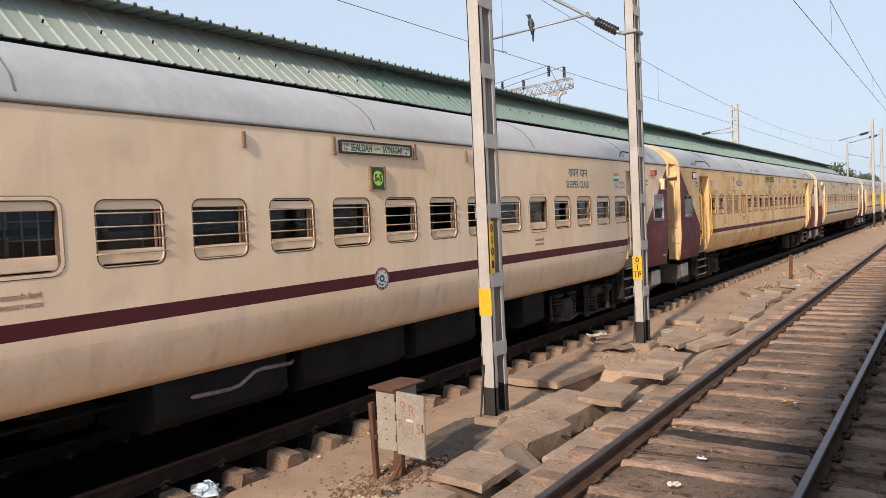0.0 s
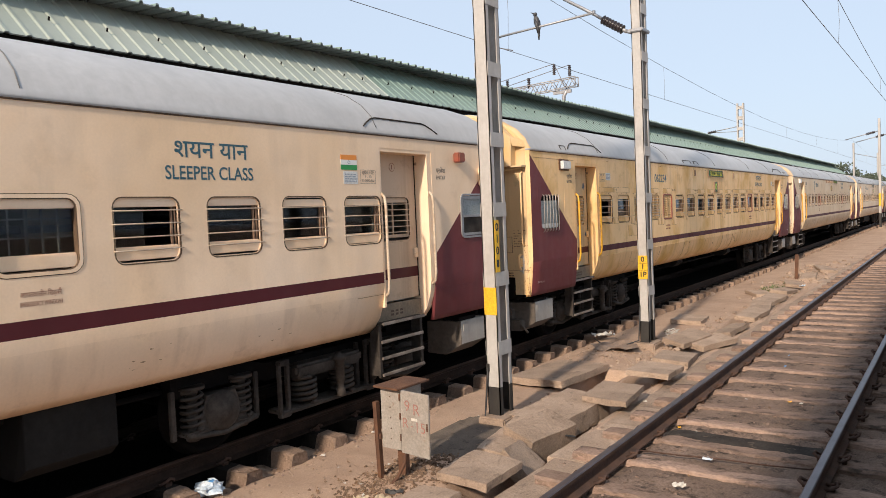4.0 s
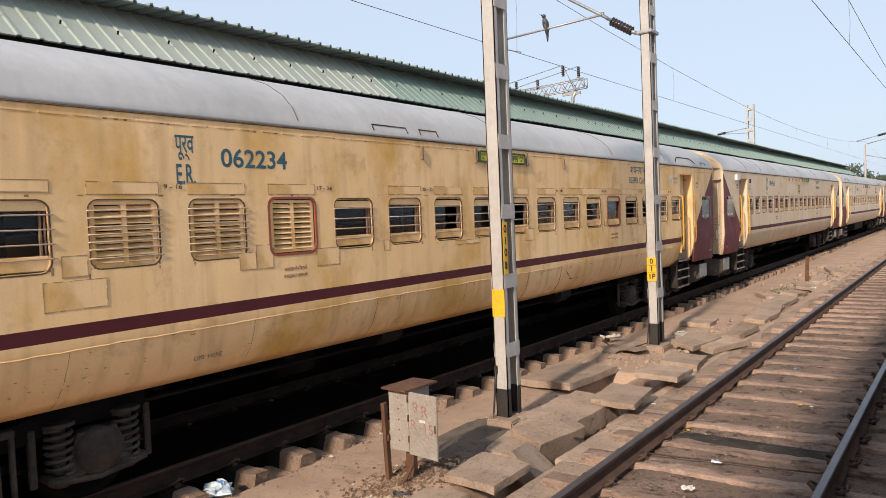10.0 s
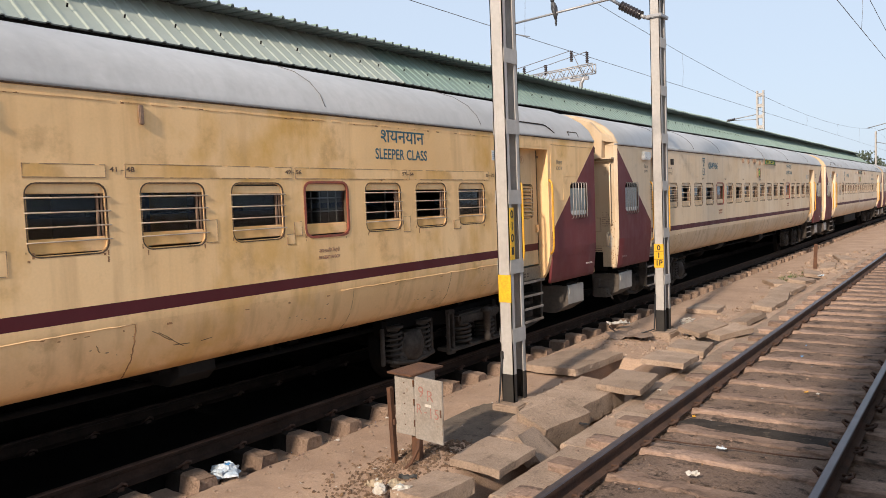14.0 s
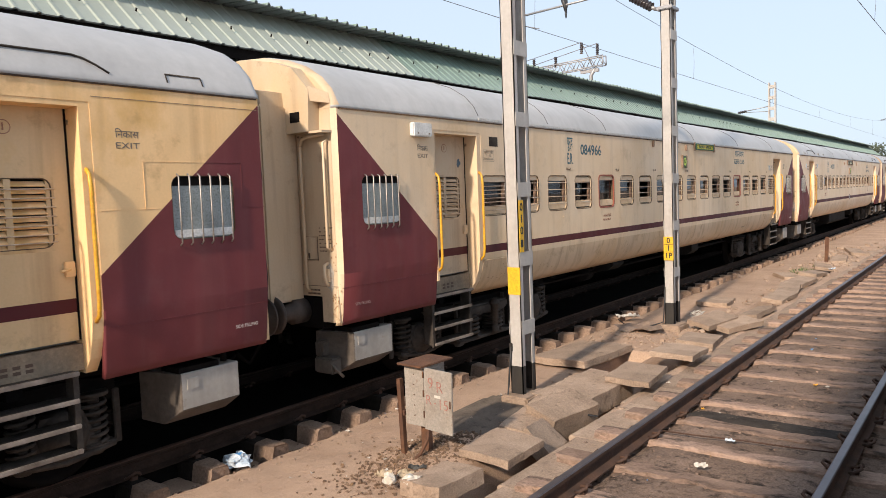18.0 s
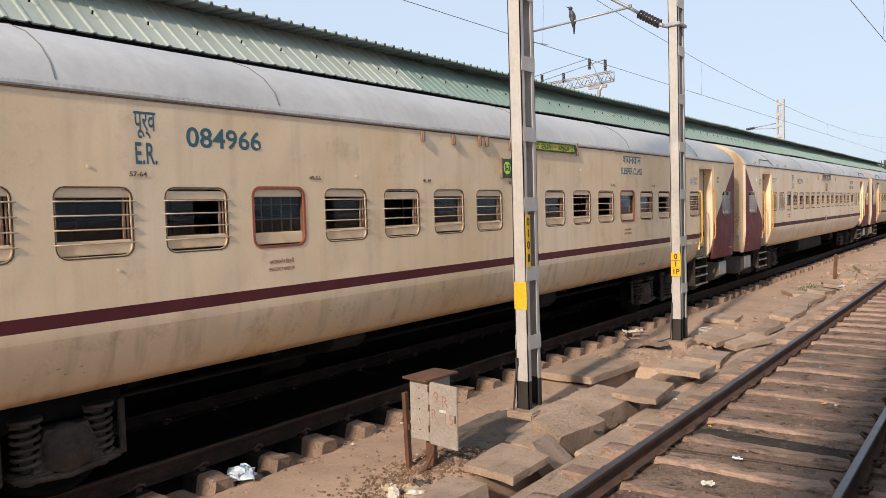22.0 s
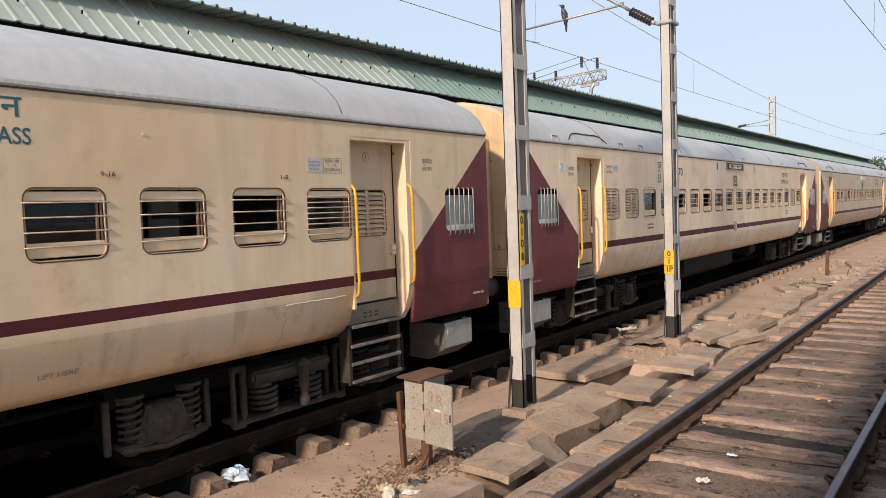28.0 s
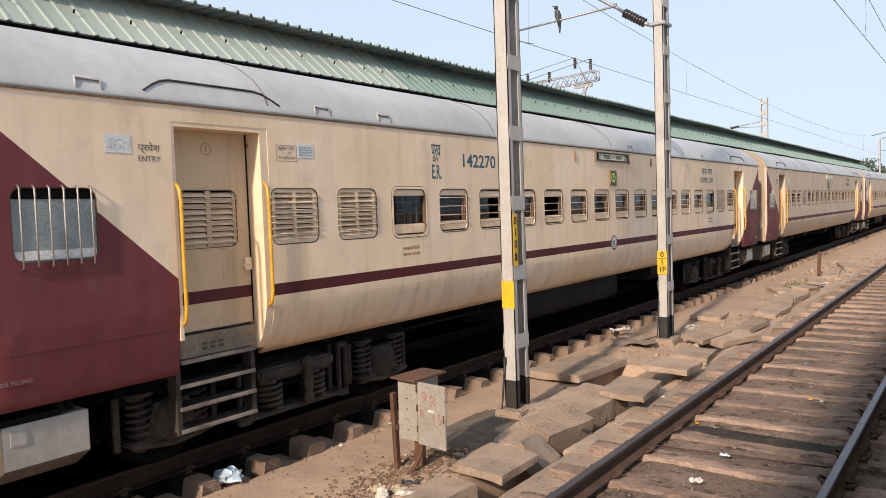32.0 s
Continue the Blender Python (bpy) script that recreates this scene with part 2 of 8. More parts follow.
RAIL_YELLOW = surface("handrail_yellow", (0.80, 0.43, 0.03), (0.62, 0.30, 0.03), 40, 6, 0.4, 0.0, 0.05)
RUBBER = surface("black_rubber", (0.02, 0.02, 0.022), None, 30, 3, 0.8, 0.0, 0.2)
INSIDE = surface("coach_lining", (0.30, 0.31, 0.29), None, 10, 1, 0.6, 0.0, 0.0)
BERTH = surface("berth_blue_vinyl", (0.02, 0.06, 0.14), None, 30, 2, 0.5, 0.0, 0.1)
FROST = surface("frosted_glass", (0.30, 0.34, 0.35), (0.22, 0.26, 0.27), 60, 4, 0.3, 0.0, 0.0)
PANE = glass("window_glass", (0.42, 0.46, 0.48), 0.03, 1.0)
RED = surface("emergency_red", (0.34, 0.075, 0.04), (0.24, 0.08, 0.05), 40, 8, 0.5, 0.0, 0.1)
INK_TEAL = surface("lettering_teal", (0.03, 0.11, 0.15), (0.05, 0.13, 0.17), 60, 5, 0.6, 0.0, 0.0)
INK_BROWN = plain("lettering_brown", (0.10, 0.06, 0.04), 0.7)
INK_WHITE = plain("lettering_white", (0.55, 0.47, 0.45), 0.7)
INK_RUST = plain("lettering_rust", (0.30, 0.15, 0.10), 0.7)
BRACKET_BROWN = surface("rusty_bracket", (0.34, 0.23, 0.16), (0.20, 0.12, 0.08), 50, 8, 0.75, 0.0, 0.1)
INK_GREY = plain("lettering_grey", (0.30, 0.34, 0.38), 0.7)
RUST_STAIN = surface("rust_stain", (0.40, 0.22, 0.10), (0.26, 0.13, 0.06), 60, 8, 0.85, 0.0, 0.1)
SCUFF = surface("bare_scuffed_paint", (0.42, 0.29, 0.18), (0.30, 0.19, 0.11), 50, 8, 0.85, 0.0, 0.1)
BLOT_BLUE = surface("blue_blot", (0.06, 0.12, 0.20), (0.10, 0.17, 0.24), 60, 10, 0.6, 0.0, 0.0)
INK_DIM = plain("lettering_dim_grey", (0.24, 0.20, 0.165), 0.7)
INK_SOOT = plain("lettering_soot_grey", (0.135, 0.115, 0.10), 0.7)
INK_FADED = plain("lettering_faded", (0.26, 0.16, 0.16), 0.7)
INK_BLACK = plain("lettering_black", (0.015, 0.015, 0.015), 0.6)
INK_GREEN = plain("lettering_dark_green", (0.01, 0.07, 0.03), 0.6)
BOARD_YELLOW = surface("board_yellow", (0.72, 0.62, 0.03), (0.62, 0.52, 0.03), 40, 5, 0.5, 0.0, 0.05)
BOARD_PALE = surface("board_pale_cream", (0.84, 0.79, 0.60), (0.76, 0.70, 0.52), 40, 5, 0.5, 0.0, 0.05)
BOARD_GREEN = surface("board_green", (0.01, 0.10, 0.035), (0.02, 0.07, 0.03), 40, 5, 0.5, 0.0, 0.05)
LIME = plain("lime_disc", (0.52, 0.70, 0.10), 0.5)
STICKER = surface("sticker_white", (0.80, 0.81, 0.80), (0.66, 0.67, 0.66), 50, 6, 0.5, 0.0, 0.0)
SAFFRON = plain("saffron", (0.75, 0.27, 0.05), 0.6)
FLAG_WHITE = plain("flag_white", (0.75, 0.75, 0.72), 0.6)
FLAG_GREEN = plain("flag_green", (0.03, 0.28, 0.08), 0.6)
DIRT = surface("sandy_dirt", (0.52, 0.372, 0.275), (0.41, 0.287, 0.212), 85, 1.3, 0.95, 0.0, 0.6, (0.16, 0.12, 0.09), 0.0, stain_level=(0.62, 0.78), grain_amount=0.35, depth=0.012, specks=0.12)
CONCRETE = surface("weathered_concrete", (0.46, 0.348, 0.268), (0.335, 0.25, 0.19), 55, 2.2, 0.9, 0.0, 0.7, (0.17, 0.13, 0.10), 0.0, vary=0.14, grain_amount=0.35, stain_level=(0.58, 0.74), depth=0.014, specks=0.4)
SLEEPER = surface("brown_stained_concrete", (0.355, 0.250, 0.195), (0.245, 0.170, 0.135), 40, 2.0, 0.92, 0.0, 0.6, (0.075, 0.058, 0.048), 0.0, vary=0.22, grain_amount=0.35, stain_level=(0.535, 0.66), stretch=(0.55, 1.2, 1), depth=0.010, specks=0.35)
SLEEPER_DUSTY = surface("sandy_stained_concrete", (0.345, 0.245, 0.185), (0.235, 0.166, 0.126), 45, 2.6, 0.92, 0.0, 0.7, (0.11, 0.085, 0.07), 0.0, vary=0.16, grain_amount=0.35, stain_level=(0.60, 0.75), specks=0.5)
# grey for the cabinet's shadow painted on the dirt
CABINET_SHADE = surface("cabinet_shade_grey", (0.205, 0.170, 0.142), (0.13, 0.108, 0.092), 60, 4, 0.85, 0.0, 0.6, (0.06, 0.05, 0.043), 0.0, stain_level=(0.55, 0.7))
TIN = surface("dusty_tin_sheet", (0.30, 0.22, 0.17), (0.20, 0.145, 0.11), 40, 4, 0.8, 0.1, 0.2)
DEBRIS = surface("brown_debris", (0.235, 0.16, 0.112), (0.14, 0.092, 0.064), 60, 9, 0.95, 0.0, 0.4, (0.32, 0.24, 0.17), 0.0, stain_level=(0.6, 0.66))
DRY_LEAF = surface("dry_leaf", (0.27, 0.155, 0.075), (0.18, 0.10, 0.05), 40, 6, 0.85, 0.0, 0.0)
PRIMER = surface("chalky_grey_primer", (0.52, 0.48, 0.43), (0.42, 0.38, 0.33), 40, 6, 0.85, 0.0, 0.1)
# near black: shade under the train, put into ballast and platform wall
UNDER_TRAIN_BLACK = surface("under_train_black", (0.010, 0.009, 0.008), (0.006, 0.005, 0.005), 30, 2, 0.95, 0.0, 0.8)
MUD = surface("dark_oily_mud", (0.075, 0.064, 0.056), (0.035, 0.030, 0.027), 35, 4, 0.9, 0.0, 0.8, (0.15, 0.115, 0.09), 0.0, stain_level=(0.58, 0.68))
TRACK_FILL = surface("packed_track_dirt", (0.30, 0.214, 0.167), (0.185, 0.134, 0.106), 60, 2.0, 0.95, 0.0, 0.8, (0.050, 0.040, 0.034), 0.0, stain_level=(0.53, 0.64), grain_amount=0.45, depth=0.014, specks=0.5)
# sleeper middles: oil stain plus the train's shade in one dark colour
SLEEPER_OIL_SHADE = surface("oil_and_shade_concrete", (0.035, 0.029, 0.025), (0.018, 0.015, 0.013), 40, 4, 0.85, 0.0, 0.6, vary=0.2)
RAIL_RUST = surface("rail_rust", (0.115, 0.062, 0.042), (0.06, 0.036, 0.028), 40, 5, 0.85, 0.2, 0.3)
# darker rail for the train's track: shade beneath the coaches, in colour
RAIL_SHADED = surface("shaded_rail", (0.058, 0.038, 0.030), (0.031, 0.022, 0.018), 40, 4, 0.7, 0.2, 0.3)
RAIL_TOP = surface("rail_running_face", (0.16, 0.14, 0.15), (0.11, 0.095, 0.10), 50, 4, 0.38, 0.7, 0.05)
MAST_WHITE = surface("mast_aluminium_paint", (0.46, 0.44, 0.42), (0.40, 0.37, 0.34), 14, 2.0, 0.6, 0.0, 0.08, (0.36, 0.31, 0.26), 0.2, stain_level=(0.62, 0.8), grain_amount=0.15)
MAST_BLACK = surface("mast_black_paint", (0.022, 0.02, 0.02), (0.04, 0.035, 0.03), 40, 5, 0.6, 0.0, 0.15)
MAST_YELLOW = surface("mast_yellow_paint", (0.85, 0.50, 0.02), (0.72, 0.42, 0.03), 40, 5, 0.5, 0.0, 0.05)
CABLE = plain("black_cable", (0.02, 0.02, 0.022), 0.6)
WIRE = plain("weathered_copper_wire", (0.16, 0.15, 0.15), 0.6, 0.2)
GALVANISED = surface("galvanised_tube", (0.42, 0.42, 0.43), (0.33, 0.33, 0.34), 40, 5, 0.5, 0.5, 0.05)
CERAMIC = plain("brown_porcelain", (0.028, 0.022, 0.024), 0.25)
CAB_PAINT = surface("cabinet_old_paint", (0.38, 0.345, 0.31), (0.30, 0.26, 0.22), 45, 5, 0.7, 0.0, 0.3, (0.20, 0.11, 0.06), 0.3, stain_level=(0.60, 0.72))
RUST = surface("rusty_iron", (0.16, 0.075, 0.04), (0.09, 0.045, 0.03), 45, 5, 0.9, 0.1, 0.4)
SHEET_PALE = surface("faded_green_sheet", (0.35, 0.388, 0.345), (0.29, 0.33, 0.287), 9, 0.6, 0.5, 0.0, 0.02, (0.30, 0.34, 0.29), 0.0, stain_level=(0.58, 0.85), grain_amount=0.1)
SHEET_GREEN = surface("green_sheet", (0.21, 0.285, 0.245), (0.175, 0.245, 0.21), 9, 0.6, 0.5, 0.0, 0.02, (0.15, 0.22, 0.18), 0.0, stain_level=(0.58, 0.85), grain_amount=0.1)
SHEET_UNDER = surface("sheet_underside", (0.24, 0.27, 0.26), (0.19, 0.215, 0.21), 20, 1, 0.6, 0.0, 0.05)
PLATFORM = surface("platform_paving", (0.42, 0.38, 0.33), (0.34, 0.30, 0.26), 20, 1.2, 0.85, 0.0, 0.3)
# leaf green paled a little, distance haze put into the colour
LEAF = surface("leaf_mass", (0.10, 0.12, 0.08), (0.06, 0.085, 0.055), 8, 1, 0.7, 0.0, 0.0)
BARK = surface("bark", (0.10, 0.075, 0.055), None, 15, 3, 0.9, 0.0, 0.4)
WEED = surface("weed_green", (0.07, 0.14, 0.03), (0.05, 0.09, 0.025), 20, 5, 0.7, 0.0, 0.0)
FEATHER = surface("crow_feather", (0.03, 0.03, 0.035), (0.09, 0.09, 0.09), 40, 9, 0.5, 0.0, 0.1)
BAG = surface("white_polythene", (0.62, 0.70, 0.78), (0.45, 0.56, 0.68), 40, 12, 0.35, 0.0, 0.3)
BAG_BLUE = plain("printed_blue", (0.10, 0.30, 0.60), 0.4)
CARD = surface("brown_leaf_plate", (0.50, 0.40, 0.28), (0.36, 0.28, 0.18), 40, 12, 0.7, 0.0, 0.2)
PAPER = surface("litter_paper", (0.68, 0.64, 0.58), (0.5, 0.46, 0.4), 40, 12, 0.7, 0.0, 0.2)

# caked dirt, and the colours darkened under the train, have next to no sheen
for dull in (UNDER_TRAIN_BLACK, UNDER, RAIL_SHADED, SLEEPER_OIL_SHADE, MUD, GEAR_DARK, BOGIE_GREY, DIRT, CONCRETE, SLEEPER, SLEEPER_DUSTY, TRACK_FILL, DEBRIS, CABINET_SHADE):
    dull.node_tree.nodes["Principled BSDF"].inputs["Specular IOR Level"].default_value = 0.08


# ---- mesh tools ----
def part(name, bm, material, parent=None, label="", at=None):
    """Links a bmesh (or a mesh) as one object, under a thing or part if one is given."""
    if isinstance(bm, bmesh.types.BMesh):
        mesh = bpy.data.meshes.new(name)
        bm.to_mesh(mesh)
        bm.free()
    else:
        mesh = bm
    if material and not mesh.materials:
        for m in material if isinstance(material, (list, tuple)) else (material,):
            mesh.materials.append(m)
    ob = new(name, mesh)
    if parent:
        ob.parent = parent
    if at is not None:
        ob.matrix_basis = at if isinstance(at, Matrix) else Matrix.Translation(at)
    if label:
        ob["label"] = label
    return ob


def mesh_of(name, bm, material):
    mesh = bpy.data.meshes.new(name)
    bm.to_mesh(mesh)
    bm.free()
    for m in material if isinstance(material, (list, tuple)) else (material,):
        mesh.materials.append(m)
    return mesh


def empty(name, m=None):
    ob = new(name)
    ob.empty_display_size = 0.2
    if m is not None:
        ob.matrix_basis = m
    return ob


def block(bm, x0, x1, y0, y1, z0, z1, m=None, mat=0, soft=0.0):
    """A box between corners, moved by m; soft rounds its edges."""
    own = bmesh.new() if soft else bm
    vs = [own.verts.new((x, y, z)) for x in (x0, x1) for y in (y0, y1) for z in (z0, z1)]
    fs = [own.faces.new([vs[i] for i in q]) for q in ((0, 1, 3, 2), (4, 6, 7, 5), (0, 4, 5, 1), (2, 3, 7, 6), (0, 2, 6, 4), (1, 5, 7, 3))]
    if soft:
        bmesh.ops.bevel(own, geom=own.edges[:], offset=soft, segments=2, affect="EDGES", clamp_overlap=True)
        table = {v: bm.verts.new(v.co) for v in own.verts}
        fs = [bm.faces.new([table[v] for v in f.verts]) for f in own.faces]
        vs = list(table.values())
        own.free()
    for f in fs:
        f.material_index = mat
    if m is not None:
        for v in vs:
            v.co = m @ v.co
    return vs


def tube(bm, points, r, seg=8, mat=0, closed_ends=True):
    """A round bar along points."""
    pts = [Vector(p) for p in points]
    rings = []
    side = None
    for i, p in enumerate(pts):
        d = (pts[min(i + 1, len(pts) - 1)] - pts[max(i - 1, 0)]).normalized()
        ref = Vector((0, 0, 1)) if abs(d.z) < 0.9 else Vector((1, 0, 0))
        a = d.cross(ref).normalized() if side is None else (side - d * side.dot(d)).normalized()
        side = a
        b = d.cross(a)
        rr = r[i] if isinstance(r, (list, tuple)) else r
        rings.append([bm.verts.new(p + a * (rr * math.cos(k * math.tau / seg)) + b * (rr * math.sin(k * math.tau / seg))) for k in range(seg)])
    for q, w in zip(rings, rings[1:]):
        for k in range(seg):
            f = bm.faces.new((q[k], q[(k + 1) % seg], w[(k + 1) % seg], w[k]))
            f.material_index, f.smooth = mat, True
    if closed_ends:
        bm.faces.new(rings[0][::-1]).material_index = mat
        bm.faces.new(rings[-1]).material_index = mat


def rounded(w, h, r, n=4):
    """The outline of a rounded rectangle, anticlockwise."""
    out = []
    for cx, cz, a0 in ((w / 2 - r, h / 2 - r, 0), (-w / 2 + r, h / 2 - r, 90), (-w / 2 + r, -h / 2 + r, 180), (w / 2 - r, -h / 2 + r, 270)):
        for k in range(n + 1):
            a = radians(a0 + 90 * k / n)
            out.append((cx + r * math.cos(a), cz + r * math.sin(a)))
    return out


def ring_plate(bm, w, h, r, iw, ih, ir, x0, x1, mat=0):
    """A rounded rectangular frame in the y-z plane, from x0 (inside) to x1 (outside)."""
    o, i = rounded(w, h, r), rounded(iw, ih, ir)
    n = len(o)
    v = {(k, s, x): bm.verts.new((x, *(o if s else i)[k])) for k in range(n) for s in (0, 1) for x in (x0, x1)}
    for k in range(n):
        j = (k + 1) % n
        for quad in (((k, 1, x1), (j, 1, x1), (j, 0, x1), (k, 0, x1)), ((k, 0, x1), (j, 0, x1), (j, 0, x0), (k, 0, x0)),
                     ((k, 1, x0), (j, 1, x0), (j, 1, x1), (k, 1, x1)), ((k, 0, x0), (j, 0, x0), (j, 1, x0), (k, 1, x0))):
            bm.faces.new([v[q] for q in quad]).material_index = mat


def disc(bm, r, x0, x1, seg=24, mat=0, r0=0.0):
    """A disc, or a ring if r0 is given, facing +x."""
    for x, rr in ((x1, r),):
        rim = [bm.verts.new((x, r * math.cos(k * math.tau / seg), r * math.sin(k * math.tau / seg))) for k in range(seg)]
        back = [bm.verts.new((x0, r * math.cos(k * math.tau / seg), r * math.sin(k * math.tau / seg))) for k in range(seg)]
        if r0:
            hole = [bm.verts.new((x, r0 * math.cos(k * math.tau / seg), r0 * math.sin(k * math.tau / seg))) for k in range(seg)]
        for k in range(seg):
            j = (k + 1) % seg
            bm.faces.new((rim[k], back[k], back[j], rim[j])).material_index = mat
            if r0:
                bm.faces.new((rim[k], rim[j], hole[j], hole[k])).material_index = mat
        if not r0:
            bm.faces.new(rim).material_index = mat


def lathe(bm, profile, axis, seg=24, mat=0, smooth=True):
    """Turns (radius, distance) pairs about the axis 'x', 'y' or 'z'."""
    rows = []
    for r, d in profile:
        row = []
        for k in range(seg):
            a, b = r * math.cos(k * math.tau / seg), r * math.sin(k * math.tau / seg)
            row.append(bm.verts.new({"x": (d, a, b), "y": (b, d, a), "z": (a, b, d)}[axis]))
        rows.append(row)
    for q, w in zip(rows, rows[1:]):
        for k in range(seg):
            f = bm.faces.new((q[k], q[(k + 1) % seg], w[(k + 1) % seg], w[k]))
            f.material_index, f.smooth = mat, smooth
    for row in (rows[0][::-1], rows[-1]):
        if (row[0].co - row[1].co).length > 1e-4:
            bm.faces.new(row).material_index = mat


def lettering(text, size, material, depth=0.001, width=None, bold=0.0):
    """Text as a flat mesh in the y-z plane, read from +x, centred."""
    curve = bpy.data.curves.new("lettering", "FONT")
    curve.body, curve.size, curve.align_x, curve.align_y = text, size, "CENTER", "CENTER"
    curve.extrude, curve.resolution_u, curve.offset = depth, 3, bold
    ob = bpy.data.objects.new("lettering", curve)
    scene.collection.objects.link(ob)
    bpy.context.view_layer.update()
    mesh = bpy.data.meshes.new_from_object(ob.evaluated_get(bpy.context.evaluated_depsgraph_get()))
    bpy.data.objects.remove(ob)
    bpy.data.curves.remove(curve)
    span = max((v.co.x for v in mesh.vertices), default=1) - min((v.co.x for v in mesh.vertices), default=0)
    k = width / span if width and span else 1.0
    for v in mesh.vertices:
        v.co = (v.co.z, v.co.x * k, v.co.y)
    mesh.materials.clear()
    mesh.materials.append(material)
    return mesh


def bars_of_text(bm, y0, y1, z0, z1, lines, rng, x=0.0015, mat=0):
    """Rows of small bars that stand in for print too small to read."""
    step = (z1 - z0) / lines
    for k in range(lines):
        y, z = y0, z1 - step * (k + 0.8)
        while y < y1 - 0.01:
            w = min(rng.uniform(0.018, 0.06), y1 - y)
            block(bm, 0, x, y, y + w, z, z + step * 0.5, None, mat)
            y += w + 0.012


# ---- ground ----
def axis_steps(*stretches):
    out = []
    for a, b, step in stretches:
        n = max(1, round((b - a) / step))
        out += [a + (b - a) * k / n for k in range(n)]
    return out + [stretches[-1][1]]


TRAIN_X, NEAR_X = -7.19, -1.895


def drain_edge(y):
    """Where the kerb beside the near track drops into the drain."""
    return -3.42 - 0.19 * min(1.0, max(0.0, (y - 4.5) / 4.5)) - 0.012 * max(0.0, y - 9)


def ground_height(x, y):
    h = -0.235 + 0.03 * (noise.noise((x * 0.7, y * 0.5, 3)) + 0.5 * noise.noise((x * 2.3, y * 2.1, 7)))
    if -8 < x < 0.5:
        h += 0.012 * noise.noise((x * 9, y * 9, 1)) + 0.006 * noise.noise((x * 23, y * 23, 5))
    if -3.05 < x < -0.6:
        h = -0.235 + 0.35 * (h + 0.235) + (0.021 if -2.62 < x < -1.17 else 0.002) + 0.012 * noise.noise((x * 3, y * 1.5, 11)) + 0.012 * noise.noise((x * 11, y * 13, 4))
    if -3.5 < x <= -3.05:
        h -= 0.04
    if -8.8 < x < -5.2:
        h -= 0.045 * min(1, (-5.2 - x) / 0.6)
        if x < -5.80:
            h -= 0.07 * min(1, (-5.80 - x) / 0.12)
    if -2.78 < x < -0.95 and 7.64 < y < 8.04:
        h = min(h, -0.245)
    # pit beside the large slab
    if -4.72 < x < -4.12 and 9.1 < y < 10.6:
        h -= 0.6 * min(1, (x + 4.72) / 0.07, (-4.12 - x) / 0.06, (y - 9.1) / 0.15, (10.6 - y) / 0.15)
    # the open drain between the tracks
    if 4.3 < y < 24 and -4.1 < x < -3.3:
        mid = drain_edge(y) - 0.17
        d = abs(x - mid)
        cut = max(0.0, min(1.0, (0.22 - d) / 0.05))
        reach = min(1.0, (y - 4.3) / 0.4, (24 - y) / 2)
        choke = 0.55 + 0.45 * math.sin(y * 1.9 + 1.2)
        h -= cut * reach * (0.36 + 0.16 * max(0, choke))
    # heap of rubble and earth
    h += 0.10 * math.exp(-((x + 4.3) / 0.45) ** 2 - ((y - 5.45) / 0.5) ** 2)
    h += 0.10 * math.exp(-((x + 4.25) / 0.3) ** 2 - ((y - 8.3) / 0.5) ** 2)
    h += 0.07 * math.exp(-((x + 5.2) / 0.35) ** 2 - ((y - 11.6) / 0.6) ** 2)
    return h


def build_ground():
    xs = axis_steps((-600, -60, 90), (-60, -9, 8), (-9, -6.4, 0.3), (-6.4, -2.9, 0.055), (-2.9, -0.3, 0.07), (-0.3, 0.4, 0.14), (0.4, 20, 4), (20, 600, 90))
    ys = axis_steps((-600, -60, 90), (-60, 2.5, 6), (2.5, 13, 0.07), (13, 30, 0.14), (30, 90, 1.5), (90, 200, 10), (200, 1500, 130))
    verts = [(x, y, ground_height(x, y)) for y in ys for x in xs]
    n = len(xs)
    faces = [(r * n + c, r * n + c + 1, (r + 1) * n + c + 1, (r + 1) * n + c) for r in range(len(ys) - 1) for c in range(n - 1)]
    mesh = bpy.data.meshes.new("ground")
    mesh.from_pydata(verts, [], faces)
    mesh.polygons.foreach_set("use_smooth", [True] * len(faces))
    mesh.materials.append(DIRT)
    mesh.materials.append(TRACK_FILL)
    for p in mesh.polygons:
        c = p.center
        if -3.3 < c.x < -0.2 and abs(c.y) < 300:
            p.material_index = 1
    tagged(new("ground", mesh), "sandy brown trampled dirt with an open drain between railway tracks", "ground", "", "structure")


RAIL_SHAPE = [(-0.07, -0.172), (0.07, -0.172), (0.07, -0.16), (0.012, -0.135), (0.009, -0.05), (0.035, -0.036), (0.036, -0.008), (0.028, 0.0),
              (-0.028, 0.0), (-0.036, -0.008), (-0.035, -0.036), (-0.009, -0.05), (-0.012, -0.135), (-0.07, -0.16)]


def build_rail(x, top, web):
    bm = bmesh.new()
    ends = [[bm.verts.new((x + a, y, b)) for a, b in RAIL_SHAPE] for y in (-60, 300)]
    n = len(RAIL_SHAPE)
    for k in range(n):
        f = bm.faces.new((ends[0][k], ends[0][(k + 1) % n], ends[1][(k + 1) % n], ends[1][k]))
        f.material_index = 1 if k in (6, 7, 8) else 0
    bmesh.ops.recalc_face_normals(bm, faces=bm.faces[:])
    return part("rail", bm, [web, top])


